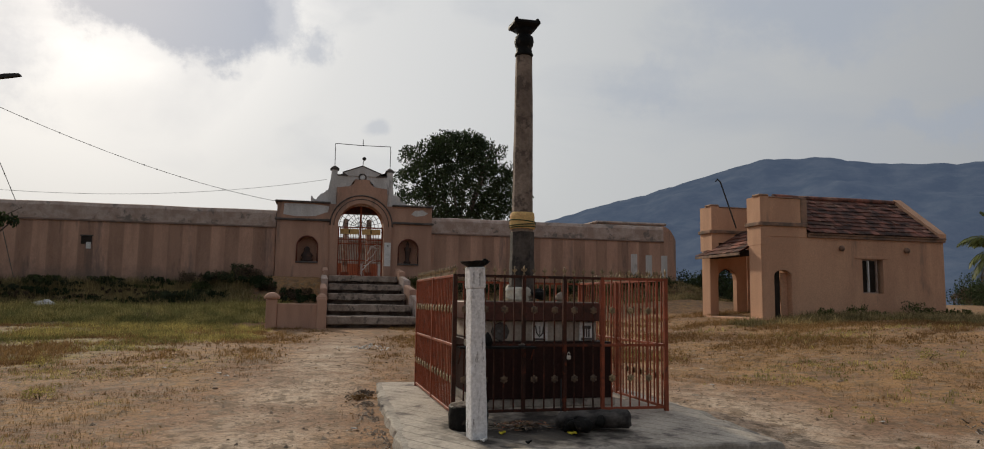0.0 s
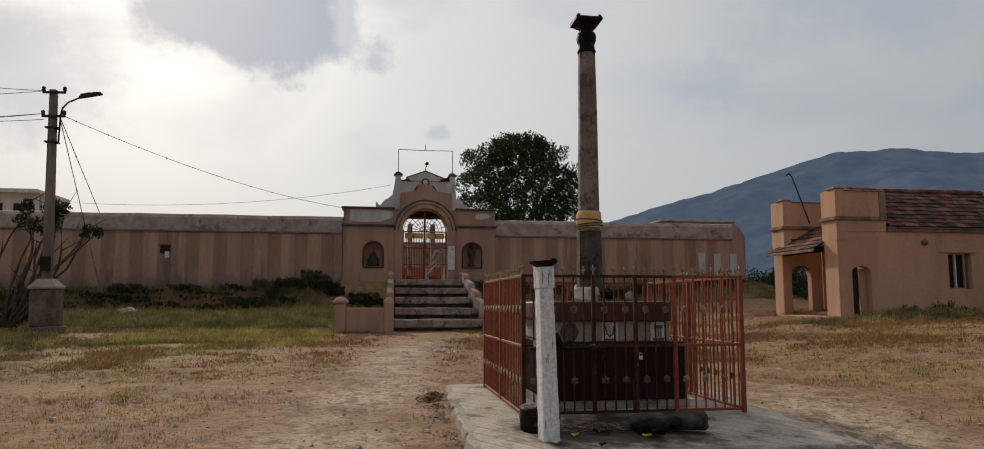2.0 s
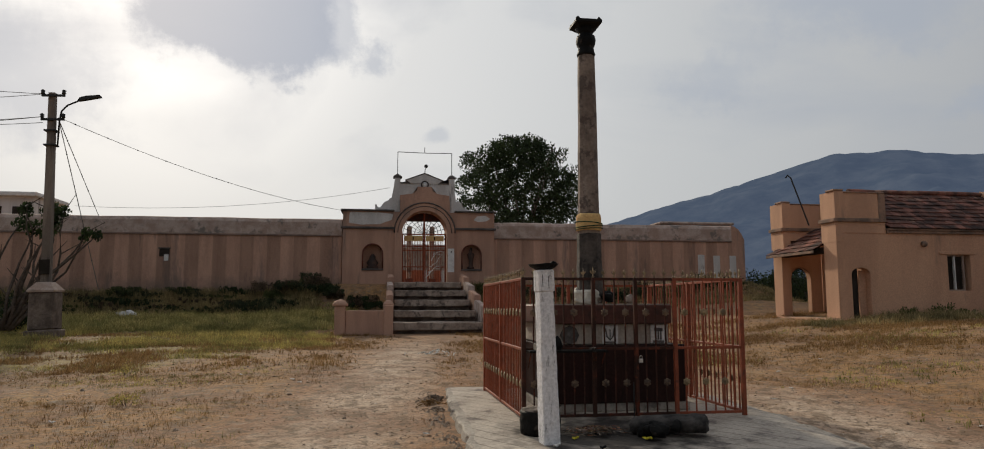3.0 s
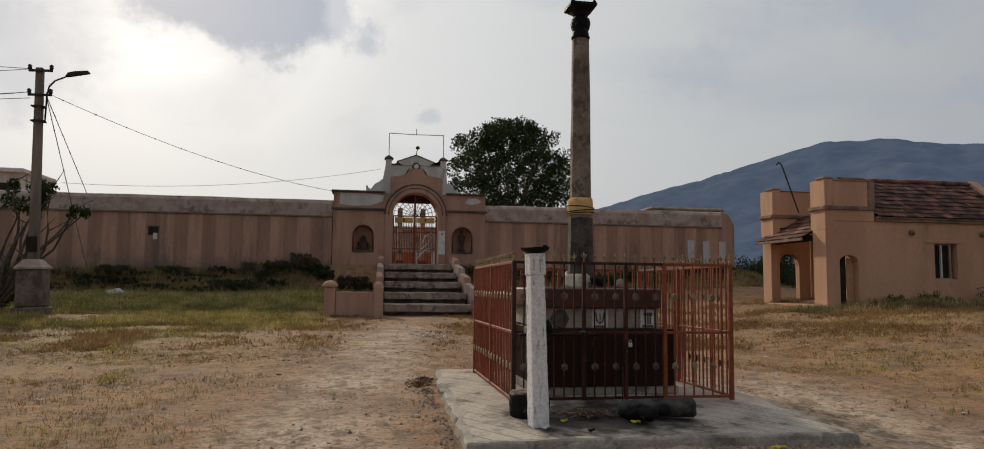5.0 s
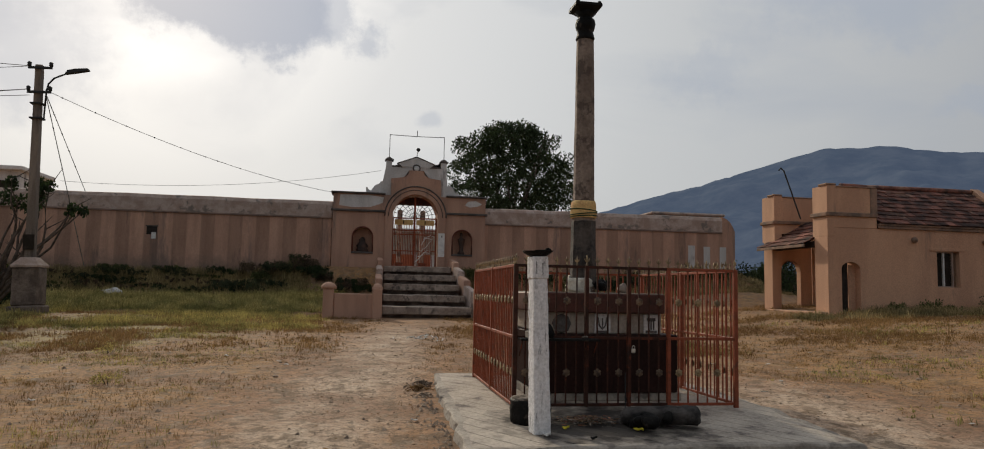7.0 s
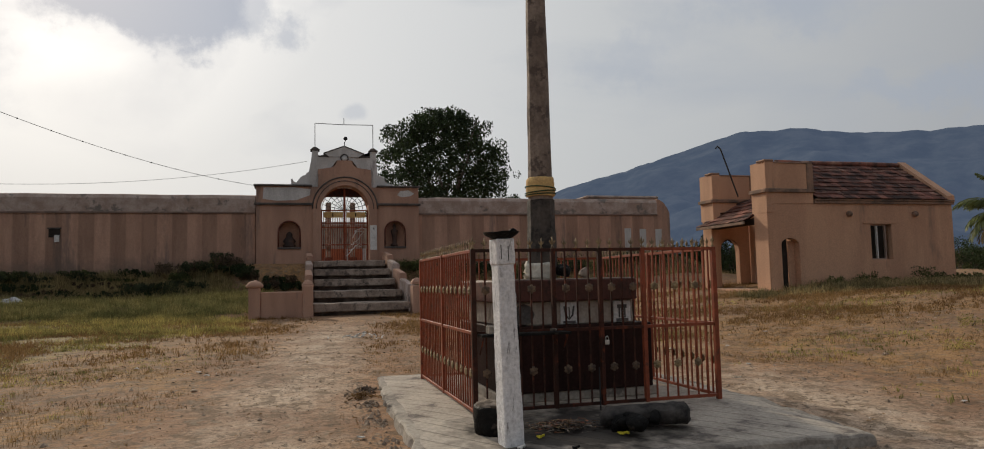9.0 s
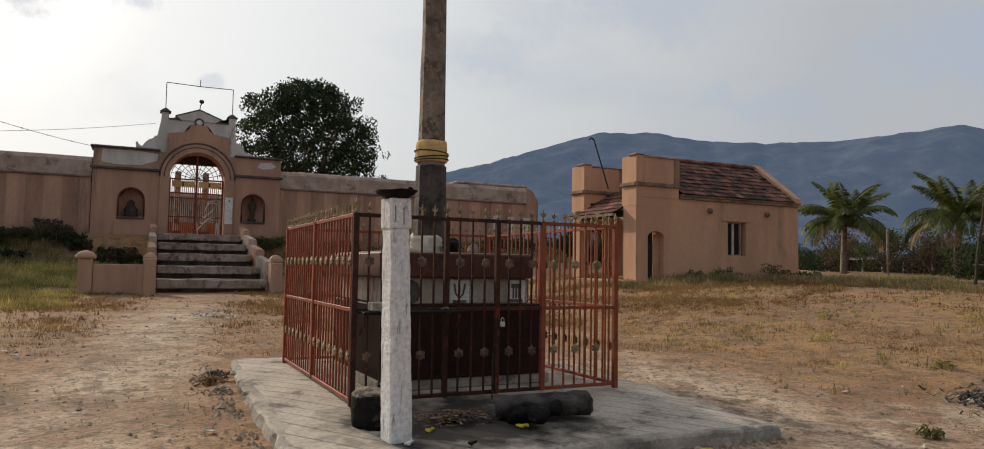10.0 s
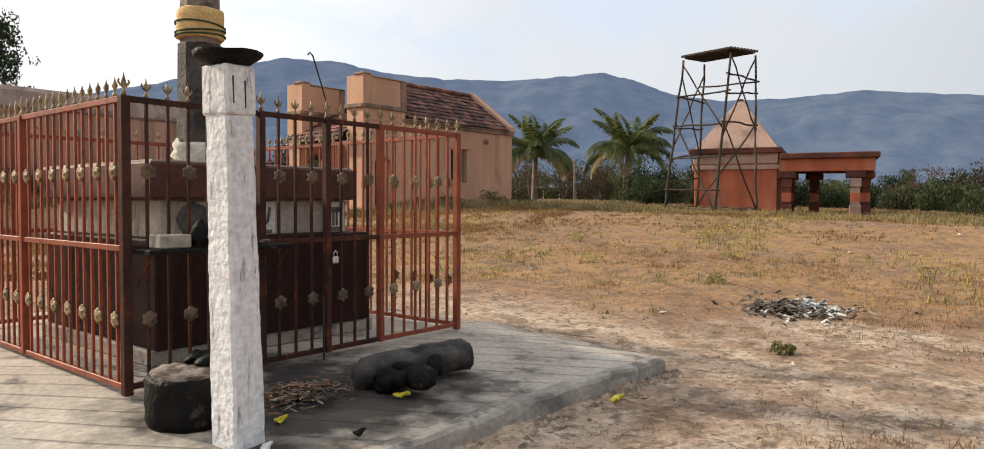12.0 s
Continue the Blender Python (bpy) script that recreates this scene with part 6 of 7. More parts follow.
# ---- street pole ----
def street_pole():
    px, py = -15.1, 21.5
    gz = ground_z(px, py)
    p = tagged(empty("utility_pole", (px, py, gz)), "square cement utility pole on a stepped masonry base", "utility pole")
    p.matrix_basis = pose(px, py, gz, 0, -1.6, 0)
    bm = boxes((-0.58, 0.58, -0.5, 0.5, -0.2, 0.3), (-0.47, 0.47, -0.42, 0.42, 0.302, 1.8), bevel=0.05)
    part("masonry_base", rough(bm, 0.03, 1.5), "step_dark", p)
    part("base_cap", lathe(bmesh.new(), [(0.70, 1.8), (0.72, 1.88), (0.36, 2.2)], 4, pose(0, 0, 0, 0, 0, 45), smooth=False), "coping", p)
    bm = bmesh.new()
    vs = []
    for z, w in ((2.1, 0.16), (10.0, 0.12)):
        vs.append([bm.verts.new((x * w, y * w, z)) for x, y in ((-1, -1), (1, -1), (1, 1), (-1, 1))])
    for k in range(4):
        bm.faces.new((vs[0][k], vs[0][(k + 1) % 4], vs[1][(k + 1) % 4], vs[1][k]))
    bm.faces.new(vs[1])
    part("pole_shaft", bm, "pole", p)
    part("number_plate", boxes((-0.2, 0.2, -0.25, -0.22, 2.5, 3.1)), "dark", p, "dark worn painted number")
    for z in (9.85, 8.85):
        part("crossarm", boxes((-0.35, 0.55, -0.22, -0.16, z - 0.05, z + 0.05), bevel=0.01), "metal_dark", p)
        for x in (-0.3, 0.5):
            bm = bmesh.new()
            lathe(bm, [(0.05, 0), (0.09, 0.05), (0.06, 0.09), (0.09, 0.14), (0.03, 0.2)], 8, Matrix.Translation((x, -0.19, z + 0.05)))
            part("insulator", bm, "metal_dark", p)
    for z in (8.4, 7.8):
        part("clamp", boxes((-0.22, 0.22, -0.22, 0.22, z - 0.03, z + 0.03)), "metal_dark", p)
    l = tagged(empty("street_lamp", (px, py, gz)), "grey flat street lamp on a curved arm fixed to the pole", "street lamp")
    part("arm", tube(bmesh.new(), [(0.02, 0, 7.8), (0.04, 0, 8.9), (0.1, 0, 9.25), (0.3, 0, 9.5), (0.8, 0, 9.75)], 0.035, sides=6), "metal_dark", l)
    bm = bmesh.new()
    slab_shape(bm, [(0.72, 9.7), (0.8, 9.85), (1.05, 9.92), (1.55, 9.98), (1.6, 9.9), (1.1, 9.78)], -0.12, 0.12)
    part("lamp_head", bm, "metal_dark", l)
    # overhead lines and stays
    def cable(a, b, sag, r=0.012, beads=0, nm="overhead_cable", lab="thin sagging overhead cable from the pole"):
        a, b = Vector(a), Vector(b)
        pts = [a.lerp(b, k / 24) - Vector((0, 0, sag * 4 * (k / 24) * (1 - k / 24))) for k in range(25)]
        c = empty(nm, (0, 0, 0))
        tagged(c, lab, "cable")
        part("wire", tube(bmesh.new(), pts, r, sides=4), "wire", c)
        for k in range(beads):
            q = pts[int((k + 1) * 24 / (beads + 1))]
            bm = bmesh.new()
            bmesh.ops.create_icosphere(bm, subdivisions=1, radius=0.035, matrix=Matrix.Translation(q))
            part("spacer", bm, "metal_dark", c)
    top = (px, py, gz)
    cable((px - 0.02, py, gz + 9.0), (-4.1, WALL_Y + 0.3, 7.5), 0.5, 0.012, 12)
    cable((-19.4, WALL_Y + 0.4, 7.5), (-1.3, WALL_Y + 0.4, 9.0), 0.55, 0.01)
    for z, dx, dy, dz in ((9.9, -14, 3, 0.5), (9.9, -14, -2, 1.0), (8.95, -14, 3, 0.2), (8.95, -14, 0, -0.4), (8.7, -14, 1, 0.3)):
        cable((px - 0.5, py - 0.19, gz + z), (px - 0.5 + dx, py + dy, gz + z + dz), 0.35, 0.013)
    cable((px, py, gz + 8.9), (-16.6, 31.2, 2.6), 0.0, 0.018, 4, "stay_wire", "slack stay wire with insulators from the pole")
    cable((px, py, gz + 8.9), (-18.0, WALL_Y + 0.3, 6.9), 0.0, 0.018, 5, "stay_wire", "stay wire with insulators from the pole")


street_pole()


# ---- plants ----
def leaf_cloud(blobs, count, size, seed, verts, faces):
    """Many small leaf cards spread on and inside overlapping blobs."""
    rnd = random.Random(seed)
    tot = sum(r ** 2 for _, r in blobs)
    for c, r in blobs:
        for _ in range(int(count * r * r / tot)):
            d = Vector((rnd.gauss(0, 1), rnd.gauss(0, 1), rnd.gauss(0, 1))).normalized()
            p = Vector(c) + d * r * rnd.uniform(0.55, 1.08) * Vector((1, 1, 0.85)).length / 1.65
            q = Euler((rnd.uniform(0, 6.3), rnd.uniform(0, 6.3), rnd.uniform(0, 6.3))).to_matrix()
            s = size * rnd.uniform(0.6, 1.3)
            i = len(verts)
            for x, y in ((-0.5, 0), (0, -0.28), (0.5, 0), (0, 0.28)):
                verts.append(tuple(p + q @ Vector((x * s, y * s, 0.08 * s * (1 if x else 0)))))
            faces.append((i, i + 1, i + 2, i + 3))


def big_tree():
    t = tagged(empty("rain_tree", (9.9, 50, 2.4)), "large dark spreading tree standing behind the compound wall", "tree")
    rnd = random.Random(12)
    bm = bmesh.new()
    tube(bm, [(0, 0, -0.5), (0.1, 0, 1.5), (0.0, 0.1, 3.0), (0.1, 0, 4.4)], 0.45, 0.3, sides=9)
    ends = []
    for k in range(11):
        a = k * 2.4 + rnd.uniform(-0.3, 0.3)
        rr = rnd.uniform(2.0, 4.6)
        zz = rnd.uniform(6.0, 12.6) if k else 13.0
        e = Vector((rr * math.cos(a), rr * math.sin(a), zz))
        s = Vector((0.05, 0, rnd.uniform(2.4, 4.3)))
        mid = s.lerp(e, 0.5) + Vector((0, 0, 0.5))
        tube(bm, [s, mid, e], 0.17, 0.05, sides=6)
        ends.append(e)
        for _ in range(3):
            b = mid.lerp(e, rnd.uniform(0.2, 0.9))
            f = b + Vector((rnd.uniform(-1.5, 1.5), rnd.uniform(-1.5, 1.5), rnd.uniform(0, 1.5)))
            tube(bm, [b, f], 0.05, 0.02, sides=4)
    part("trunk", bm, "bark", t)
    blobs = []
    for k in range(950):
        a = rnd.uniform(0, math.tau)
        z = rnd.uniform(4.2, 13.3)
        f = clamp((z - 6.2) / 7.3, -0.6, 1)
        rmax = 6.3 * math.sqrt(max(0.02, 1 - f * f))
        r = rmax * math.sqrt(rnd.uniform(0.1, 1)) * (1 + 0.10 * math.sin(5 * a + 2 * z) + 0.06 * math.sin(9 * a - 3 * z))
        blobs.append(((r * math.cos(a), r * math.sin(a), z), rnd.uniform(0.22, 0.62)))
    v, fc = [], []
    leaf_cloud(blobs, 56000, 0.2, 4, v, fc)
    pydata("crown", v, fc, "leaf", t)


big_tree()


def bare_tree():
    t = tagged(empty("thin_tree", (-17.6, 23.5, ground_z(-17.6, 23.5))), "sparse crooked tree with a few leaf tufts by the wall", "tree")
    rnd = random.Random(31)
    bm = bmesh.new()
    v, fc, blobs = [], [], []
    for k in range(17):
        a = rnd.uniform(0, math.tau)
        p = Vector((rnd.uniform(-0.3, 0.5), 0, 0.2))
        pts = [p]
        d = Vector((math.cos(a) * 0.8, math.sin(a) * 0.5, 1.0))
        for _ in range(6):
            d = (d + Vector((rnd.uniform(-0.4, 0.4), rnd.uniform(-0.4, 0.4), 0.15))).normalized()
            p = p + d * rnd.uniform(0.7, 1.05)
            pts.append(p)
            if rnd.random() < 0.5:
                tube(bm, [p, p + Vector((rnd.uniform(-0.9, 0.9), rnd.uniform(-0.4, 0.4), rnd.uniform(0.3, 0.9)))], 0.03, 0.012, sides=4)
        tube(bm, pts, 0.09, 0.025, sides=6)
        blobs.append((pts[-1], rnd.uniform(0.18, 0.42)))
    part("trunk", bm, "bark", t)
    leaf_cloud(blobs, 2200, 0.17, 6, v, fc)
    pydata("foliage", v, fc, "leaf", t)


bare_tree()


def palm(x, y, height, seed, lean=(0.3, 0), spread=2.6):
    gz = ground_z(x, y)
    t = tagged(empty("coconut_palm", (x, y, gz)), "coconut palm with arching fronds beyond the field", "palm tree", group="coconut palms")
    rnd = random.Random(seed)
    bm = bmesh.new()
    tube(bm, [(lean[0] * (k / 8) ** 2, lean[1] * (k / 8) ** 2, height * k / 8 - 0.2) for k in range(9)], 0.26, 0.17, sides=9)
    part("trunk", bm, "palm_trunk", t)
    topp = Vector((lean[0], lean[1], height - 0.2))
    for k in range(30):
        a = k * 2.399 + rnd.uniform(-0.2, 0.2)
        up = rnd.uniform(0.05, 1.5)
        ln = spread * rnd.uniform(0.85, 1.15)
        d = Vector((math.cos(a), math.sin(a), 0))
        pts = []
        p = topp.copy()
        el = up
        for j in range(9):
            pts.append(p.copy())
            p = p + (d * math.cos(el) + Vector((0, 0, math.sin(el)))) * ln / 8
            el -= 0.13 + 0.035 * j * (up < 1.1)
        v, fc = [], []
        side = d.cross(Vector((0, 0, 1)))
        for j in range(1, 9):
            for q in range(9):
                f = (j - 1) + q / 9
                i0 = int(f)
                c = pts[i0].lerp(pts[min(i0 + 1, 8)], f - i0)
                fwd = (pts[min(i0 + 1, 8)] - pts[i0]).normalized()
                w = 0.85 * math.sin(math.pi * clamp(0.12 + f / 9.5, 0, 1)) + 0.1
                for s in (-1, 1):
                    tip = c + (side * s * 0.75 + fwd * 0.6 + Vector((0, 0, -0.35 - 0.5 * rnd.random()))) * w
                    i = len(v)
                    v += [tuple(c), tuple(c.lerp(tip, 0.5) + fwd * 0.055), tuple(tip), tuple(c.lerp(tip, 0.5) - fwd * 0.055)]
                    fc.append((i, i + 1, i + 2, i + 3))
        for j in range(8):
            i = len(v)
            wv = Vector((0, 0, 0.03))
            v += [tuple(pts[j] - wv), tuple(pts[j + 1] - wv), tuple(pts[j + 1] + wv), tuple(pts[j] + wv)]
            fc.append((i, i + 1, i + 2, i + 3))
        pydata("frond", v, fc, "palm_dry" if up < 0.18 else "palm_leaf", t)
    bm = lumps(bmesh.new(), 5, tuple(topp - Vector((0, 0, 0.25))), 0.16, seed, 1.0)
    part("nuts", bm, "palm_dry", t)


palm(45.0, 29.0, 3.9, 1, (0.2, 0.0), 4.0)
palm(45.5, 21.1, 4.1, 2, (0.5, 0.0), 4.0)


def bush(x, y, r, h, seed, name="bush", lab="dusty green scrub bush", material="leaf2", n=900, leaf=0.12, clumps=16, fat=(0.2, 0.45)):
    gz = ground_z(x, y)
    rnd = random.Random(seed)
    t = tagged(empty(name, (x, y, gz)), lab, "bush", group="scrub bushes")
    bm = bmesh.new()
    for k in range(5):
        a = rnd.uniform(0, math.tau)
        tube(bm, [(0, 0, -0.1), (r * 0.5 * math.cos(a), r * 0.5 * math.sin(a), h * 0.6)], 0.03 * h, 0.008 * h, sides=4)
    part("stem", bm, "bark", t)
    blobs = [((rnd.uniform(-1, 1) * r * 0.75, rnd.uniform(-1, 1) * r * 0.75, h * rnd.uniform(0.1, 0.85)), rnd.uniform(*fat) * min(r, h)) for _ in range(clumps)]
    v, fc = [], []
    leaf_cloud(blobs, n, leaf, seed, v, fc)
    pydata("leaves", v, fc, material, t)


M["scrub_leaf"] = mat("dusty_scrub_leaf", (0.085, 0.095, 0.045), (0.045, 0.055, 0.03), 0.5, 0.8, 0.0, 10, per_island=0.5, thin=True)
M["brown_leaf"] = mat("brown_leaf", (0.13, 0.095, 0.06), (0.07, 0.05, 0.035), 0.3, 0.8, 0.0, 10, per_island=0.5, thin=True)


def scrub():
    rnd = random.Random(77)
    # dark growth on the bank before the wall
    for k in range(62):
        x = -4.6 - k * 0.33 + rnd.uniform(-0.3, 0.3)
        tall = 0.42 + 0.3 * ss(-14.0, -8.0, x) * ss(-3.0, -6.0, x) + 0.35 * noise.noise(Vector((x * 0.6, 3.0, 8.0)))
        bush(x, 32.6 + rnd.uniform(-1.3, 1.2), rnd.uniform(0.5, 1.3), max(0.2, 0.8 * tall) * rnd.uniform(0.5, 1.3), 100 + k, "scrub", "dark tangled scrub on the bank before the wall", ("scrub_leaf", "leaf", "brown_leaf", "scrub_leaf", "leaf2")[k % 5], 1200, 0.11, 40, (0.12, 0.32))
    for k in range(7):
        bush(-2.2 - 0.42 * k, 31.2 + rnd.uniform(-1.2, 1.5), rnd.uniform(0.5, 0.9), rnd.uniform(0.25, 0.45), 180 + k, "mound_scrub", "low dark brown scrub on the mound beside the steps", "brown_leaf" if k % 2 else "leaf", 1100, 0.10, 30, (0.25, 0.5))
    for k in range(9):
        bush(4.6 + 1.9 * k, 32.6 + rnd.uniform(-0.8, 0.6), rnd.uniform(0.8, 1.3), rnd.uniform(0.5, 0.9), 200 + k, "scrub", "dark tangled scrub on the bank before the wall", "leaf" if k % 3 else "leaf2", 1300, 0.11, 46, (0.25, 0.6))
    for k in range(8):
        bush(-18.5 - 0.9 * k, 24.5 + rnd.uniform(-2, 3), 1.3, rnd.uniform(1.0, 1.8), 300 + k, "scrub", "dark leafy scrub beside the pole", "leaf", 900, 0.17)
    # between the wall and the hut
    for k in range(7):
        bush(23.5 + rnd.uniform(0, 5), 27 + rnd.uniform(0, 16), 2.2, rnd.uniform(1.8, 3.2), 400 + k, "thicket", "dense dark thicket behind the hut", "far_leaf", 2500, 0.2)
    # along the hut foot
    for x, r, h in ((20.5, 0.5, 0.45), (21.4, 0.45, 0.3), (23.6, 0.7, 0.65), (24.6, 0.5, 0.4), (25.7, 0.5, 0.35), (18.9, 0.4, 0.3)):
        bush(x, 15.9, r, h, int(x * 10), "hut_scrub", "small dusty bush at the foot of the hut wall", "leaf2", 500, 0.09)
    # far thicket round the palms and shrine
    for k in range(60):
        x = 36 + rnd.uniform(0, 40)
        y = x * rnd.uniform(-0.12, 0.98) - 2
        if 30 < x < 42 and -1 < y < 7:
            continue
        x, y = x + 16, y + 6
        r = rnd.uniform(2.2, 4.2)
        h = rnd.choice((1.6, 2.2, 3.0, 3.8, 5.0)) * rnd.uniform(0.8, 1.15)
        bush(x, y, r * rnd.uniform(0.6, 1.1), h, 500 + k, "far_tree", "distant hazy green tree beyond the field", ("far_leaf", "leaf2", "far_leaf", "brown_leaf")[k % 4], 2600, 0.19)
    for k in range(4, 25):
        hd, dd = radians(56.0 + 1.35 * k + rnd.uniform(-0.5, 0.5)), rnd.uniform(50, 62)
        bush(-2 + dd * math.sin(hd), -5 + dd * math.cos(hd), rnd.uniform(1.3, 2.2), rnd.uniform(1.5, 2.9) * (1.0 if k < 13 else 0.65) + (1.6 if k > 20 else 0), 800 + k, "thicket_tree", "dense dark green bushy tree beyond the palms", ("far_leaf", "leaf", "brown_leaf", "scrub_leaf", "leaf2")[k % 5], 2600, 0.2, 34, (0.18, 0.42))
    for k in range(10):
        bush(31 + rnd.uniform(-1, 6), -6 + rnd.uniform(-3, 4.5), 1.1, rnd.uniform(0.7, 1.5), 600 + k, "porch_scrub", "green scrub beside the red porch", "leaf2", 700, 0.15)


scrub()


def far_shed():
    s = tagged(empty("tin_shed", (61, 43.5, ground_z(61, 41)), -82), "low shed with a pale sheet roof beyond the palms", "shed")
    part("shed_wall", boxes((0, 8, 0, 4, -0.5, 1.1)), "dark", s)
    part("shed_roof", rough(boxes((-0.4, 8.5, -0.6, 4.5, 1.15, 1.35)), 0.05, 0.5), "sheet_metal", s)
    for k in range(5):
        part("shed_post", tube(bmesh.new(), [(0.2 + 1.9 * k, -0.3, -0.5), (0.2 + 1.9 * k, -0.3, 1.2)], 0.08, sides=5), "whitewash", s)
    p = tagged(empty("thin_pole", (40, 22, ground_z(40, 22))), "thin pale pole beyond the field", "pole")
    part("pole_shaft", tube(bmesh.new(), [(0, 0, -0.2), (0, 0, 3.0)], 0.07, sides=6), "palm_trunk", p)


far_shed()


# ---- grass, stones and litter ----
def grass(name, n, region, h, seed, material, lab, density=None, width=0.006, bent=True):
    rnd = random.Random(seed)
    v, fc = [], []
    made = 0
    while made < n:
        x, y = rnd.uniform(*region[:2]), rnd.uniform(*region[2:])
        if -1.2 < x < 4.0 and -2.45 < y < 4.7:
            continue
        if density and rnd.random() > density(x, y):
            made += 0.2
            continue
        made += 1
        g = ground_z(x, y) - 0.01
        tuft = rnd.choice((0.45, 0.6, 0.8, 1.0, 1.7))
        for _ in range(rnd.randint(5, 9)):
            a, l = rnd.uniform(0, math.tau), h * tuft * rnd.uniform(0.5, 1.2)
            bx, by = x + rnd.gauss(0, 0.03 + 0.35 * h), y + rnd.gauss(0, 0.03 + 0.35 * h)
            lx, ly = math.cos(a) * l * rnd.uniform(0.2, 0.9), math.sin(a) * l * rnd.uniform(0.2, 0.9)
            wx, wy = -math.sin(a) * width, math.cos(a) * width
            i = len(v)
            if not bent:
                v += [(bx - wx, by - wy, g), (bx + wx, by + wy, g), (bx + lx + wx * 0.2, by + ly + wy * 0.2, g + l), (bx + lx - wx * 0.2, by + ly - wy * 0.2, g + l)]
                fc.append((i, i + 1, i + 2, i + 3))
                continue
            v += [(bx - wx, by - wy, g), (bx + wx, by + wy, g), (bx + lx * 0.5 + wx * 0.7, by + ly * 0.5 + wy * 0.7, g + l * 0.65), (bx + lx * 0.5 - wx * 0.7, by + ly * 0.5 - wy * 0.7, g + l * 0.65), (bx + lx, by + ly, g + l)]
            fc += [(i, i + 1, i + 2, i + 3), (i + 3, i + 2, i + 4)]
    o = pydata(name, v, fc, material)
    tagged(o, lab, "grass", kind="stuff")


def straw_density(x, y):
    track = math.exp(-((x - (-2.6 + 0.12 * y)) / 1.6) ** 2) + math.exp(-((x - 4.9) / 1.8) ** 2) * (y < 3)
    return clamp(0.75 - track, 0, 1) * clamp(0.45 + 2.4 * noise.noise(Vector((x * 0.5, y * 0.5, 11))), 0.05, 1)


def green_density(x, y):
    return clamp(0.45 + 1.8 * noise.noise(Vector((x * 0.35, y * 0.35, 17))), 0, 1)


grass("dry_grass_near", 19000, (-11, 13, -7, 9), 0.05, 1, "dry_grass", "short withered straw-coloured grass", straw_density, 0.0038, bent=False)
grass("dry_grass_far", 30000, (-18, 20, 8, 23), 0.08, 2, "dry_grass", "low withered straw-coloured grass", straw_density, 0.010, bent=False)
grass("dry_grass_east", 30000, (8, 46, -8, 15), 0.06, 3, "dry_grass", "low withered grass in the eastern field", lambda x, y: straw_density(x * 0.5, y * 0.5), 0.012, bent=False)
grass("green_grass_west", 15000, (-22, -3.9, 16.0, 30.3), 0.15, 4, "green_grass", "patchy green grass before the wall", green_density, 0.010, bent=False)
grass("green_grass_fringe", 6000, (-20, -3.5, 11.5, 21), 0.08, 8, "green_grass", "thin green grass at the edge of the sand", lambda x, y: green_density(x, y) ** 2, 0.010, bent=False)
grass("bank_grass_front", 14000, (-24, -3.0, 24.8, 31.5), 0.18, 19, "bank_straw", "yellow-green rank grass at the foot of the bank", lambda x, y: 0.3 + 0.7 * green_density(x * 1.6, y * 1.6), 0.014, bent=False)
grass("bank_grass", 9000, (-24, -5.2, 30.6, 34.2), 0.26, 9, "scrub_grass", "dark rank grass on the bank below the wall", None, 0.016, bent=False)
grass("bank_grass_east", 7000, (3.4, 24, 28.3, 34.2), 0.15, 10, "scrub_grass", "dark rank grass on the bank east of the steps", None, 0.016, bent=False)
grass("green_grass_near", 4200, (-12, -3.6, -7, 10), 0.055, 5, "green_grass", "low green weeds in the sand", lambda x, y: green_density(x, y) ** 2 * ss(-3.0, -7, x), 0.004)
grass("green_grass_east", 4600, (6, 34, -4, 15), 0.08, 6, "green_grass", "sparse green weeds in the dry field", lambda x, y: green_density(x, y) ** 3, 0.008)
grass("hut_grass", 5000, (14.5, 32, 12.9, 16.3), 0.19, 7, "scrub_grass", "tall brown grass along the hut", green_density, 0.010)
grass("shrine_grass", 6500, (20.5, 32, -5, 13), 0.14, 12, "scrub_grass", "tall brown grass before the shrine", green_density, 0.010)


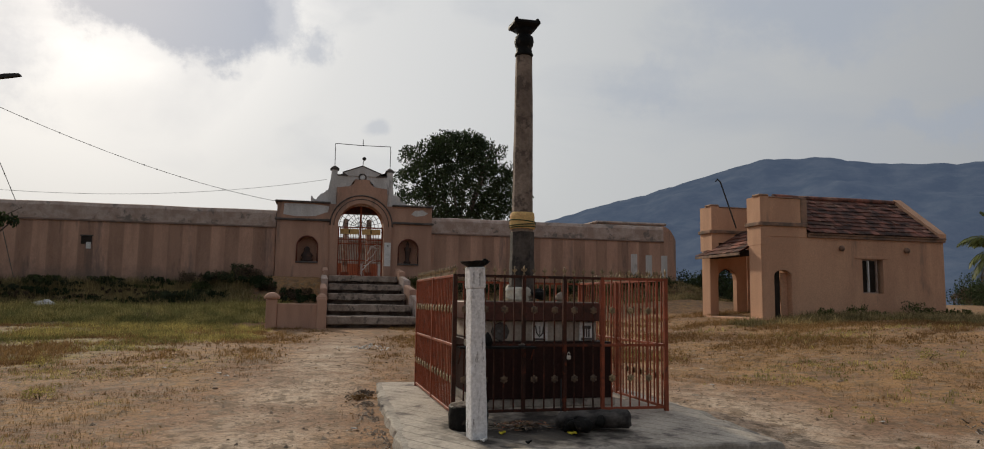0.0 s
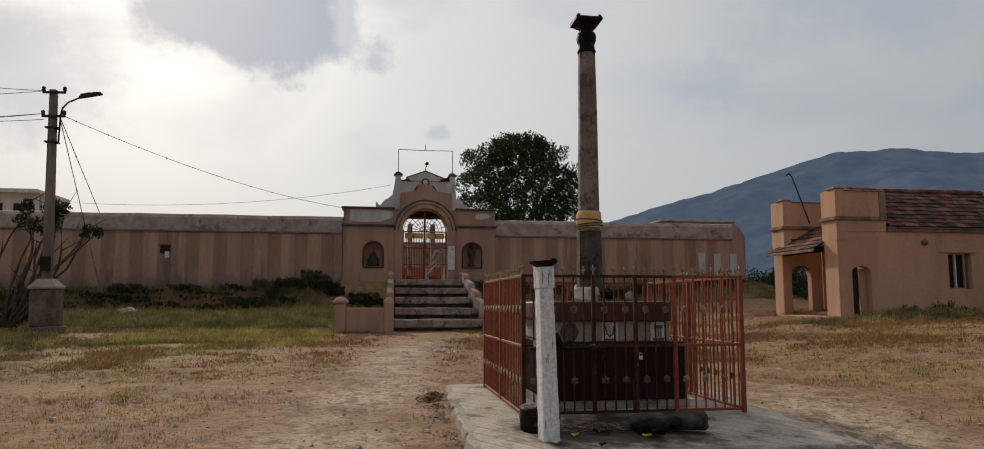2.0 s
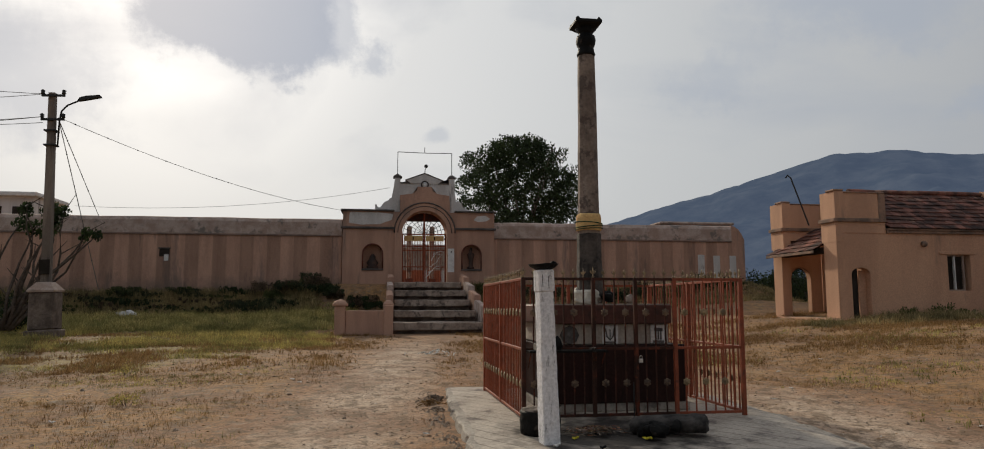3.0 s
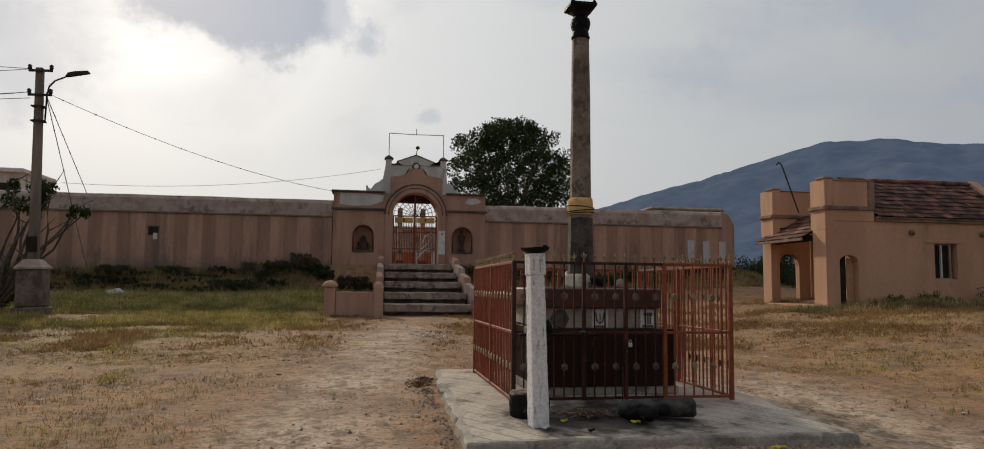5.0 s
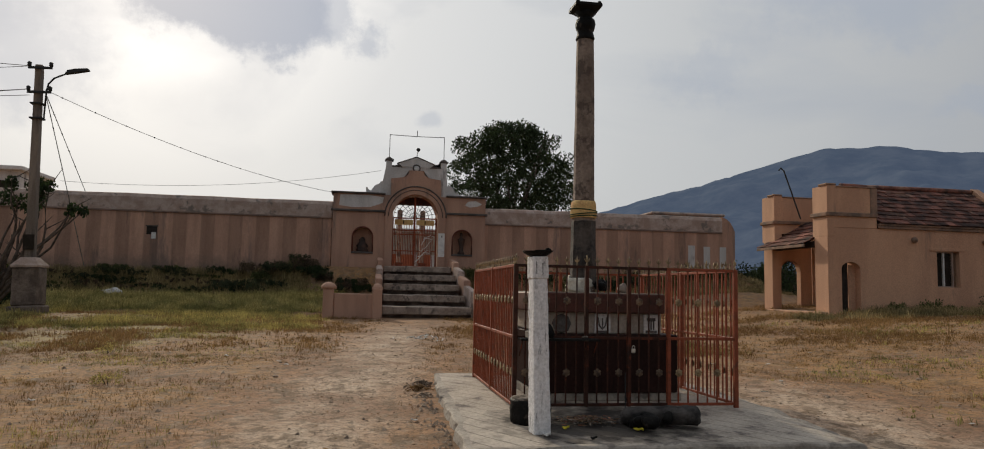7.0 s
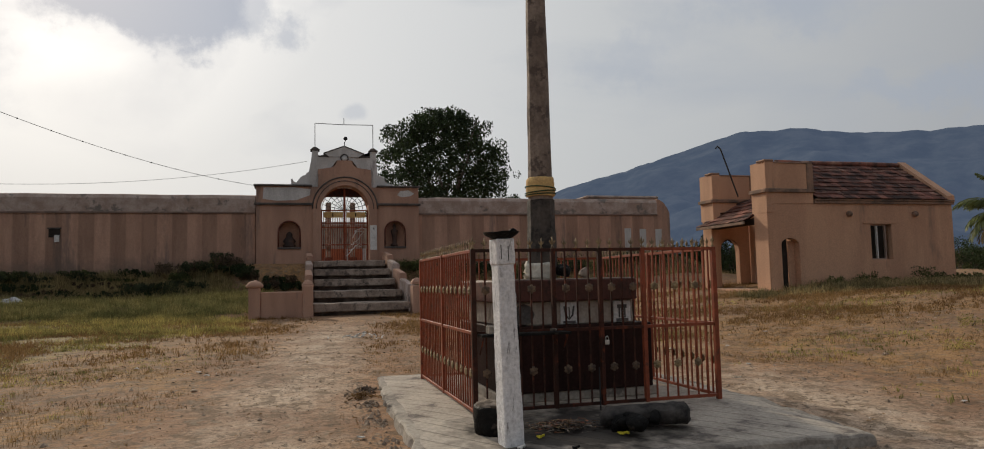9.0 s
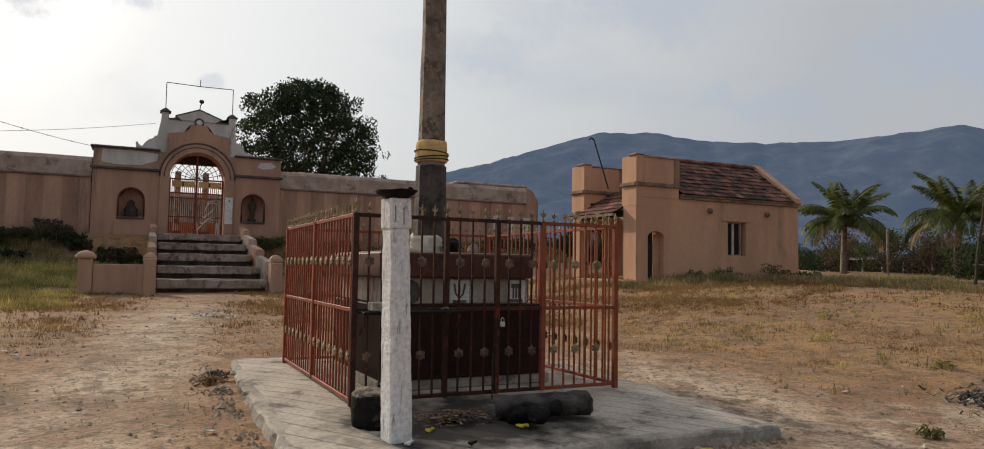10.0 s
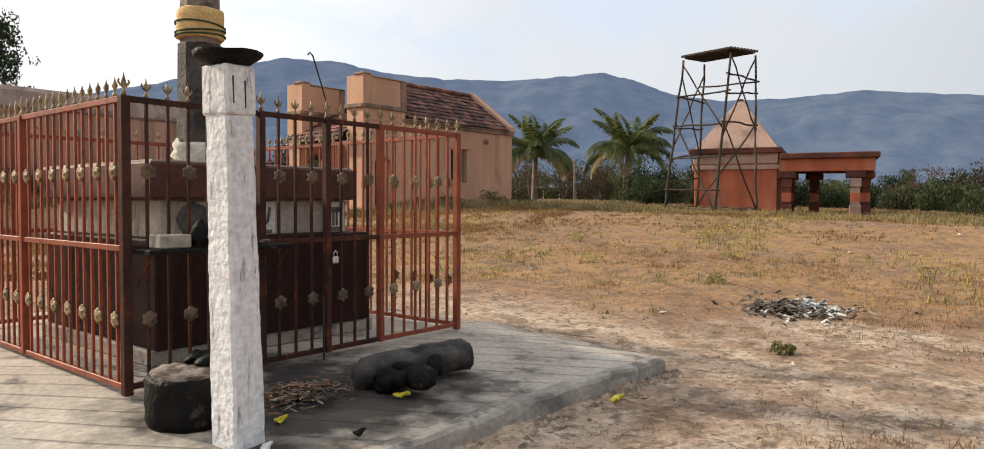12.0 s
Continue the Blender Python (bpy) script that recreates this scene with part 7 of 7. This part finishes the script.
def stones():
    rnd = random.Random(40)
    v, fc = [], []

    def bit(x, y, s, flat):
        g = ground_z(x, y)
        i = len(v)
        a = rnd.uniform(0, 1.5)
        ca, sa = math.cos(a) * s, math.sin(a) * s
        v.extend([(x - ca, y - sa, g), (x + sa, y - ca, g), (x + ca, y + sa, g), (x - sa, y + ca, g), (x + rnd.uniform(-0.3, 0.3) * s, y + rnd.uniform(-0.3, 0.3) * s, g + s * flat)])
        fc.extend([(i, i + 1, i + 4), (i + 1, i + 2, i + 4), (i + 2, i + 3, i + 4), (i + 3, i, i + 4)])
    for _ in range(2600):
        x, y = rnd.uniform(-9, 14), rnd.uniform(-7.5, 12)
        if -1.2 < x < 4.0 and -2.4 < y < 4.7:
            continue
        bit(x, y, abs(rnd.gauss(0, 0.012)) + 0.005, 0.9)
    for _ in range(260):
        x, y = rnd.uniform(-14, 24), rnd.uniform(-4, 24)
        if -1.2 < x < 4.0 and -2.4 < y < 4.7:
            continue
        bit(x, y, rnd.uniform(0.03, 0.06), 0.8)
    for _ in range(900):
        along = rnd.random()
        if rnd.random() < 0.55:
            x, y = -1.0 + 4.95 * along, -2.03 - abs(rnd.gauss(0, 0.10))
        else:
            x, y = -0.98 - abs(rnd.gauss(0, 0.16)), -2.0 + 6.2 * along
        bit(x, y, abs(rnd.gauss(0, 0.016)) + 0.006, 0.9)
    tagged(pydata("grit", v, fc, "rock"), "small stones and clods scattered over the field", "stones", kind="stuff")


stones()


def heap(name, x, y, r, n, seed, material, lab):
    rnd = random.Random(seed)
    v, fc = [], []
    for _ in range(n):
        a, q = rnd.uniform(0, math.tau), abs(rnd.gauss(0, 0.5)) * r
        px, py = x + q * math.cos(a), y + q * math.sin(a)
        z = ground_z(px, py) + 0.015 + 0.18 * r * math.exp(-(q / (0.5 * r)) ** 2) * rnd.uniform(0.2, 1)
        s = rnd.uniform(0.015, 0.055) * (0.5 + r)
        q3 = Euler((rnd.uniform(-0.7, 0.7), rnd.uniform(-0.7, 0.7), rnd.uniform(0, 6.3))).to_matrix()
        i = len(v)
        for cx, cy, cz in ((-1, -0.35, 0), (1, -0.3, 0), (1, 0.35, 0), (-1, 0.3, 0), (-0.9, -0.3, 0.25), (0.9, -0.25, 0.25), (0.9, 0.3, 0.25), (-0.9, 0.25, 0.25)):
            v.append(tuple(Vector((px, py, z)) + q3 @ Vector((cx * s, cy * s, cz * s))))
        fc += [(i, i + 1, i + 5, i + 4), (i + 1, i + 2, i + 6, i + 5), (i + 2, i + 3, i + 7, i + 6), (i + 3, i, i + 4, i + 7), (i + 4, i + 5, i + 6, i + 7)]
    tagged(pydata(name, v, fc, material), lab, "rubble heap", kind="stuff")


heap("rubble_heap", 8.2, -1.85, 0.8, 520, 50, "ash", "heap of ash, twigs and pale rubbish on the field")
heap("rubble_bits", 8.3, -2.0, 0.75, 220, 51, "paper", "white paper scraps in the rubbish heap")
heap("slab_rubble", -1.0, 3.1, 0.34, 130, 52, "rock", "broken stones and twigs heaped at the slab edge")
heap("edge_debris", -1.05, 1.9, 0.24, 70, 54, "rock", "crumbled concrete and clods along the slab edge")
heap("edge_twigs", -1.12, 2.6, 0.36, 90, 55, "dry_grass", "dry twigs and straw against the slab edge")
heap("path_litter", -0.2, 12.0, 0.8, 50, 53, "paper", "pale litter scattered beside the path")


def litter_bits(name, n, region, size, seed, material, lab):
    """Dead leaves, straw and twigs lying flat."""
    rnd = random.Random(seed)
    v, fc = [], []
    for _ in range(n):
        x, y = rnd.uniform(*region[:2]), rnd.uniform(*region[2:])
        if -1.3 < x < 4.1 and -2.4 < y < 4.7:
            continue
        if noise.noise(Vector((x * 0.7, y * 0.7, seed))) < rnd.uniform(-0.35, 0.25):
            continue
        a, l = rnd.uniform(0, math.pi), size * rnd.uniform(0.4, 1.4)
        w = l * rnd.uniform(0.1, 0.5)
        g = ground_z(x, y) + 0.02
        cx, sx = math.cos(a), math.sin(a)
        i = len(v)
        for p, q, r in ((-1, 0, 0.0), (0, -1, 0.012), (1, 0, 0.0), (0, 1, 0.012)):
            v.append((x + cx * l * p - sx * w * q, y + sx * l * p + cx * w * q, g + r + rnd.uniform(-0.003, 0.006)))
        fc.append((i, i + 1, i + 2, i + 3))
    tagged(pydata(name, v, fc, material), lab, "litter", kind="stuff")


litter_bits("dead_leaves", 9000, (-10, 14, -7, 10), 0.020, 71, "dead_leaf", "dead brown leaves and twigs strewn on the sand")
litter_bits("straw_bits", 7000, (-10, 16, -7, 12), 0.026, 72, "dry_grass", "loose straw lying on the sand")
litter_bits("far_leaves", 7000, (-18, 34, 5, 24), 0.05, 73, "dead_leaf", "dark dead leaves strewn over the field")
litter_bits("pale_chips", 900, (-12, 16, -6, 20), 0.02, 74, "paper", "tiny pale chips scattered on the sand")


def field_bits():
    for x, y, s, mt, nm, lab in ((-14.9, 30.4, 0.8, "whitewash", "pale_boulder", "big pale flat boulder in the grass before the wall"),
                                 (5.8, 1.6, 0.10, "rock", "field_stone", "fist-sized stone lying in the sand"),
                                 (-3.6, 4.2, 0.07, "rock", "field_stone", "fist-sized stone lying in the sand"),
                                 (9.0, 3.2, 0.12, "rock", "field_stone", "fist-sized stone lying in the sand")):
        bm = lumps(bmesh.new(), 2, (0, 0, 0), s * 0.8, int(x * 7) + 3, 0.45)
        o = part(nm, bm, mt)
        o.matrix_basis = pose(x, y, ground_z(x, y) + s * 0.08)
        tagged(o, lab, "stone")
    for x, y, h, sd in ((10.2, 2.6, 0.2, 1), (12.5, 4.4, 0.25, 2), (11.4, -3.1, 0.34, 3), (5.4, -2.6, 0.10, 4), (-4.6, -3.4, 0.14, 5), (-7.6, 7.7, 0.3, 6), (-6.2, 3.2, 0.22, 7), (12.1, 0.4, 0.2, 9), (14.5, 2.0, 0.24, 10), (9.4, -0.3, 0.16, 11)):
        bush(x, y, h * 1.3, h, 700 + sd, "field_weed", "small green weed growing in the sand", "green_grass", 420, 0.035)
    rnd = random.Random(61)
    for k in range(26):
        x, y = rnd.uniform(-7, 12), rnd.uniform(-5.5, 13)
        if -1.3 < x < 4.1 and -2.5 < y < 4.7:
            continue
        bm = boxes((-0.05, 0.05, -0.03, 0.03, 0, 0.008))
        bmesh.ops.subdivide_edges(bm, edges=bm.edges[:], cuts=2)
        o = part("paper_scrap", rough(bm, 0.03, 14.0, k), "paper")
        o.matrix_basis = pose(x, y, ground_z(x, y) + 0.03, 0, 0, rnd.uniform(0, 180))
        tagged(o, "crumpled pale scrap of paper on the ground", "litter", group="paper scraps")


field_bits()
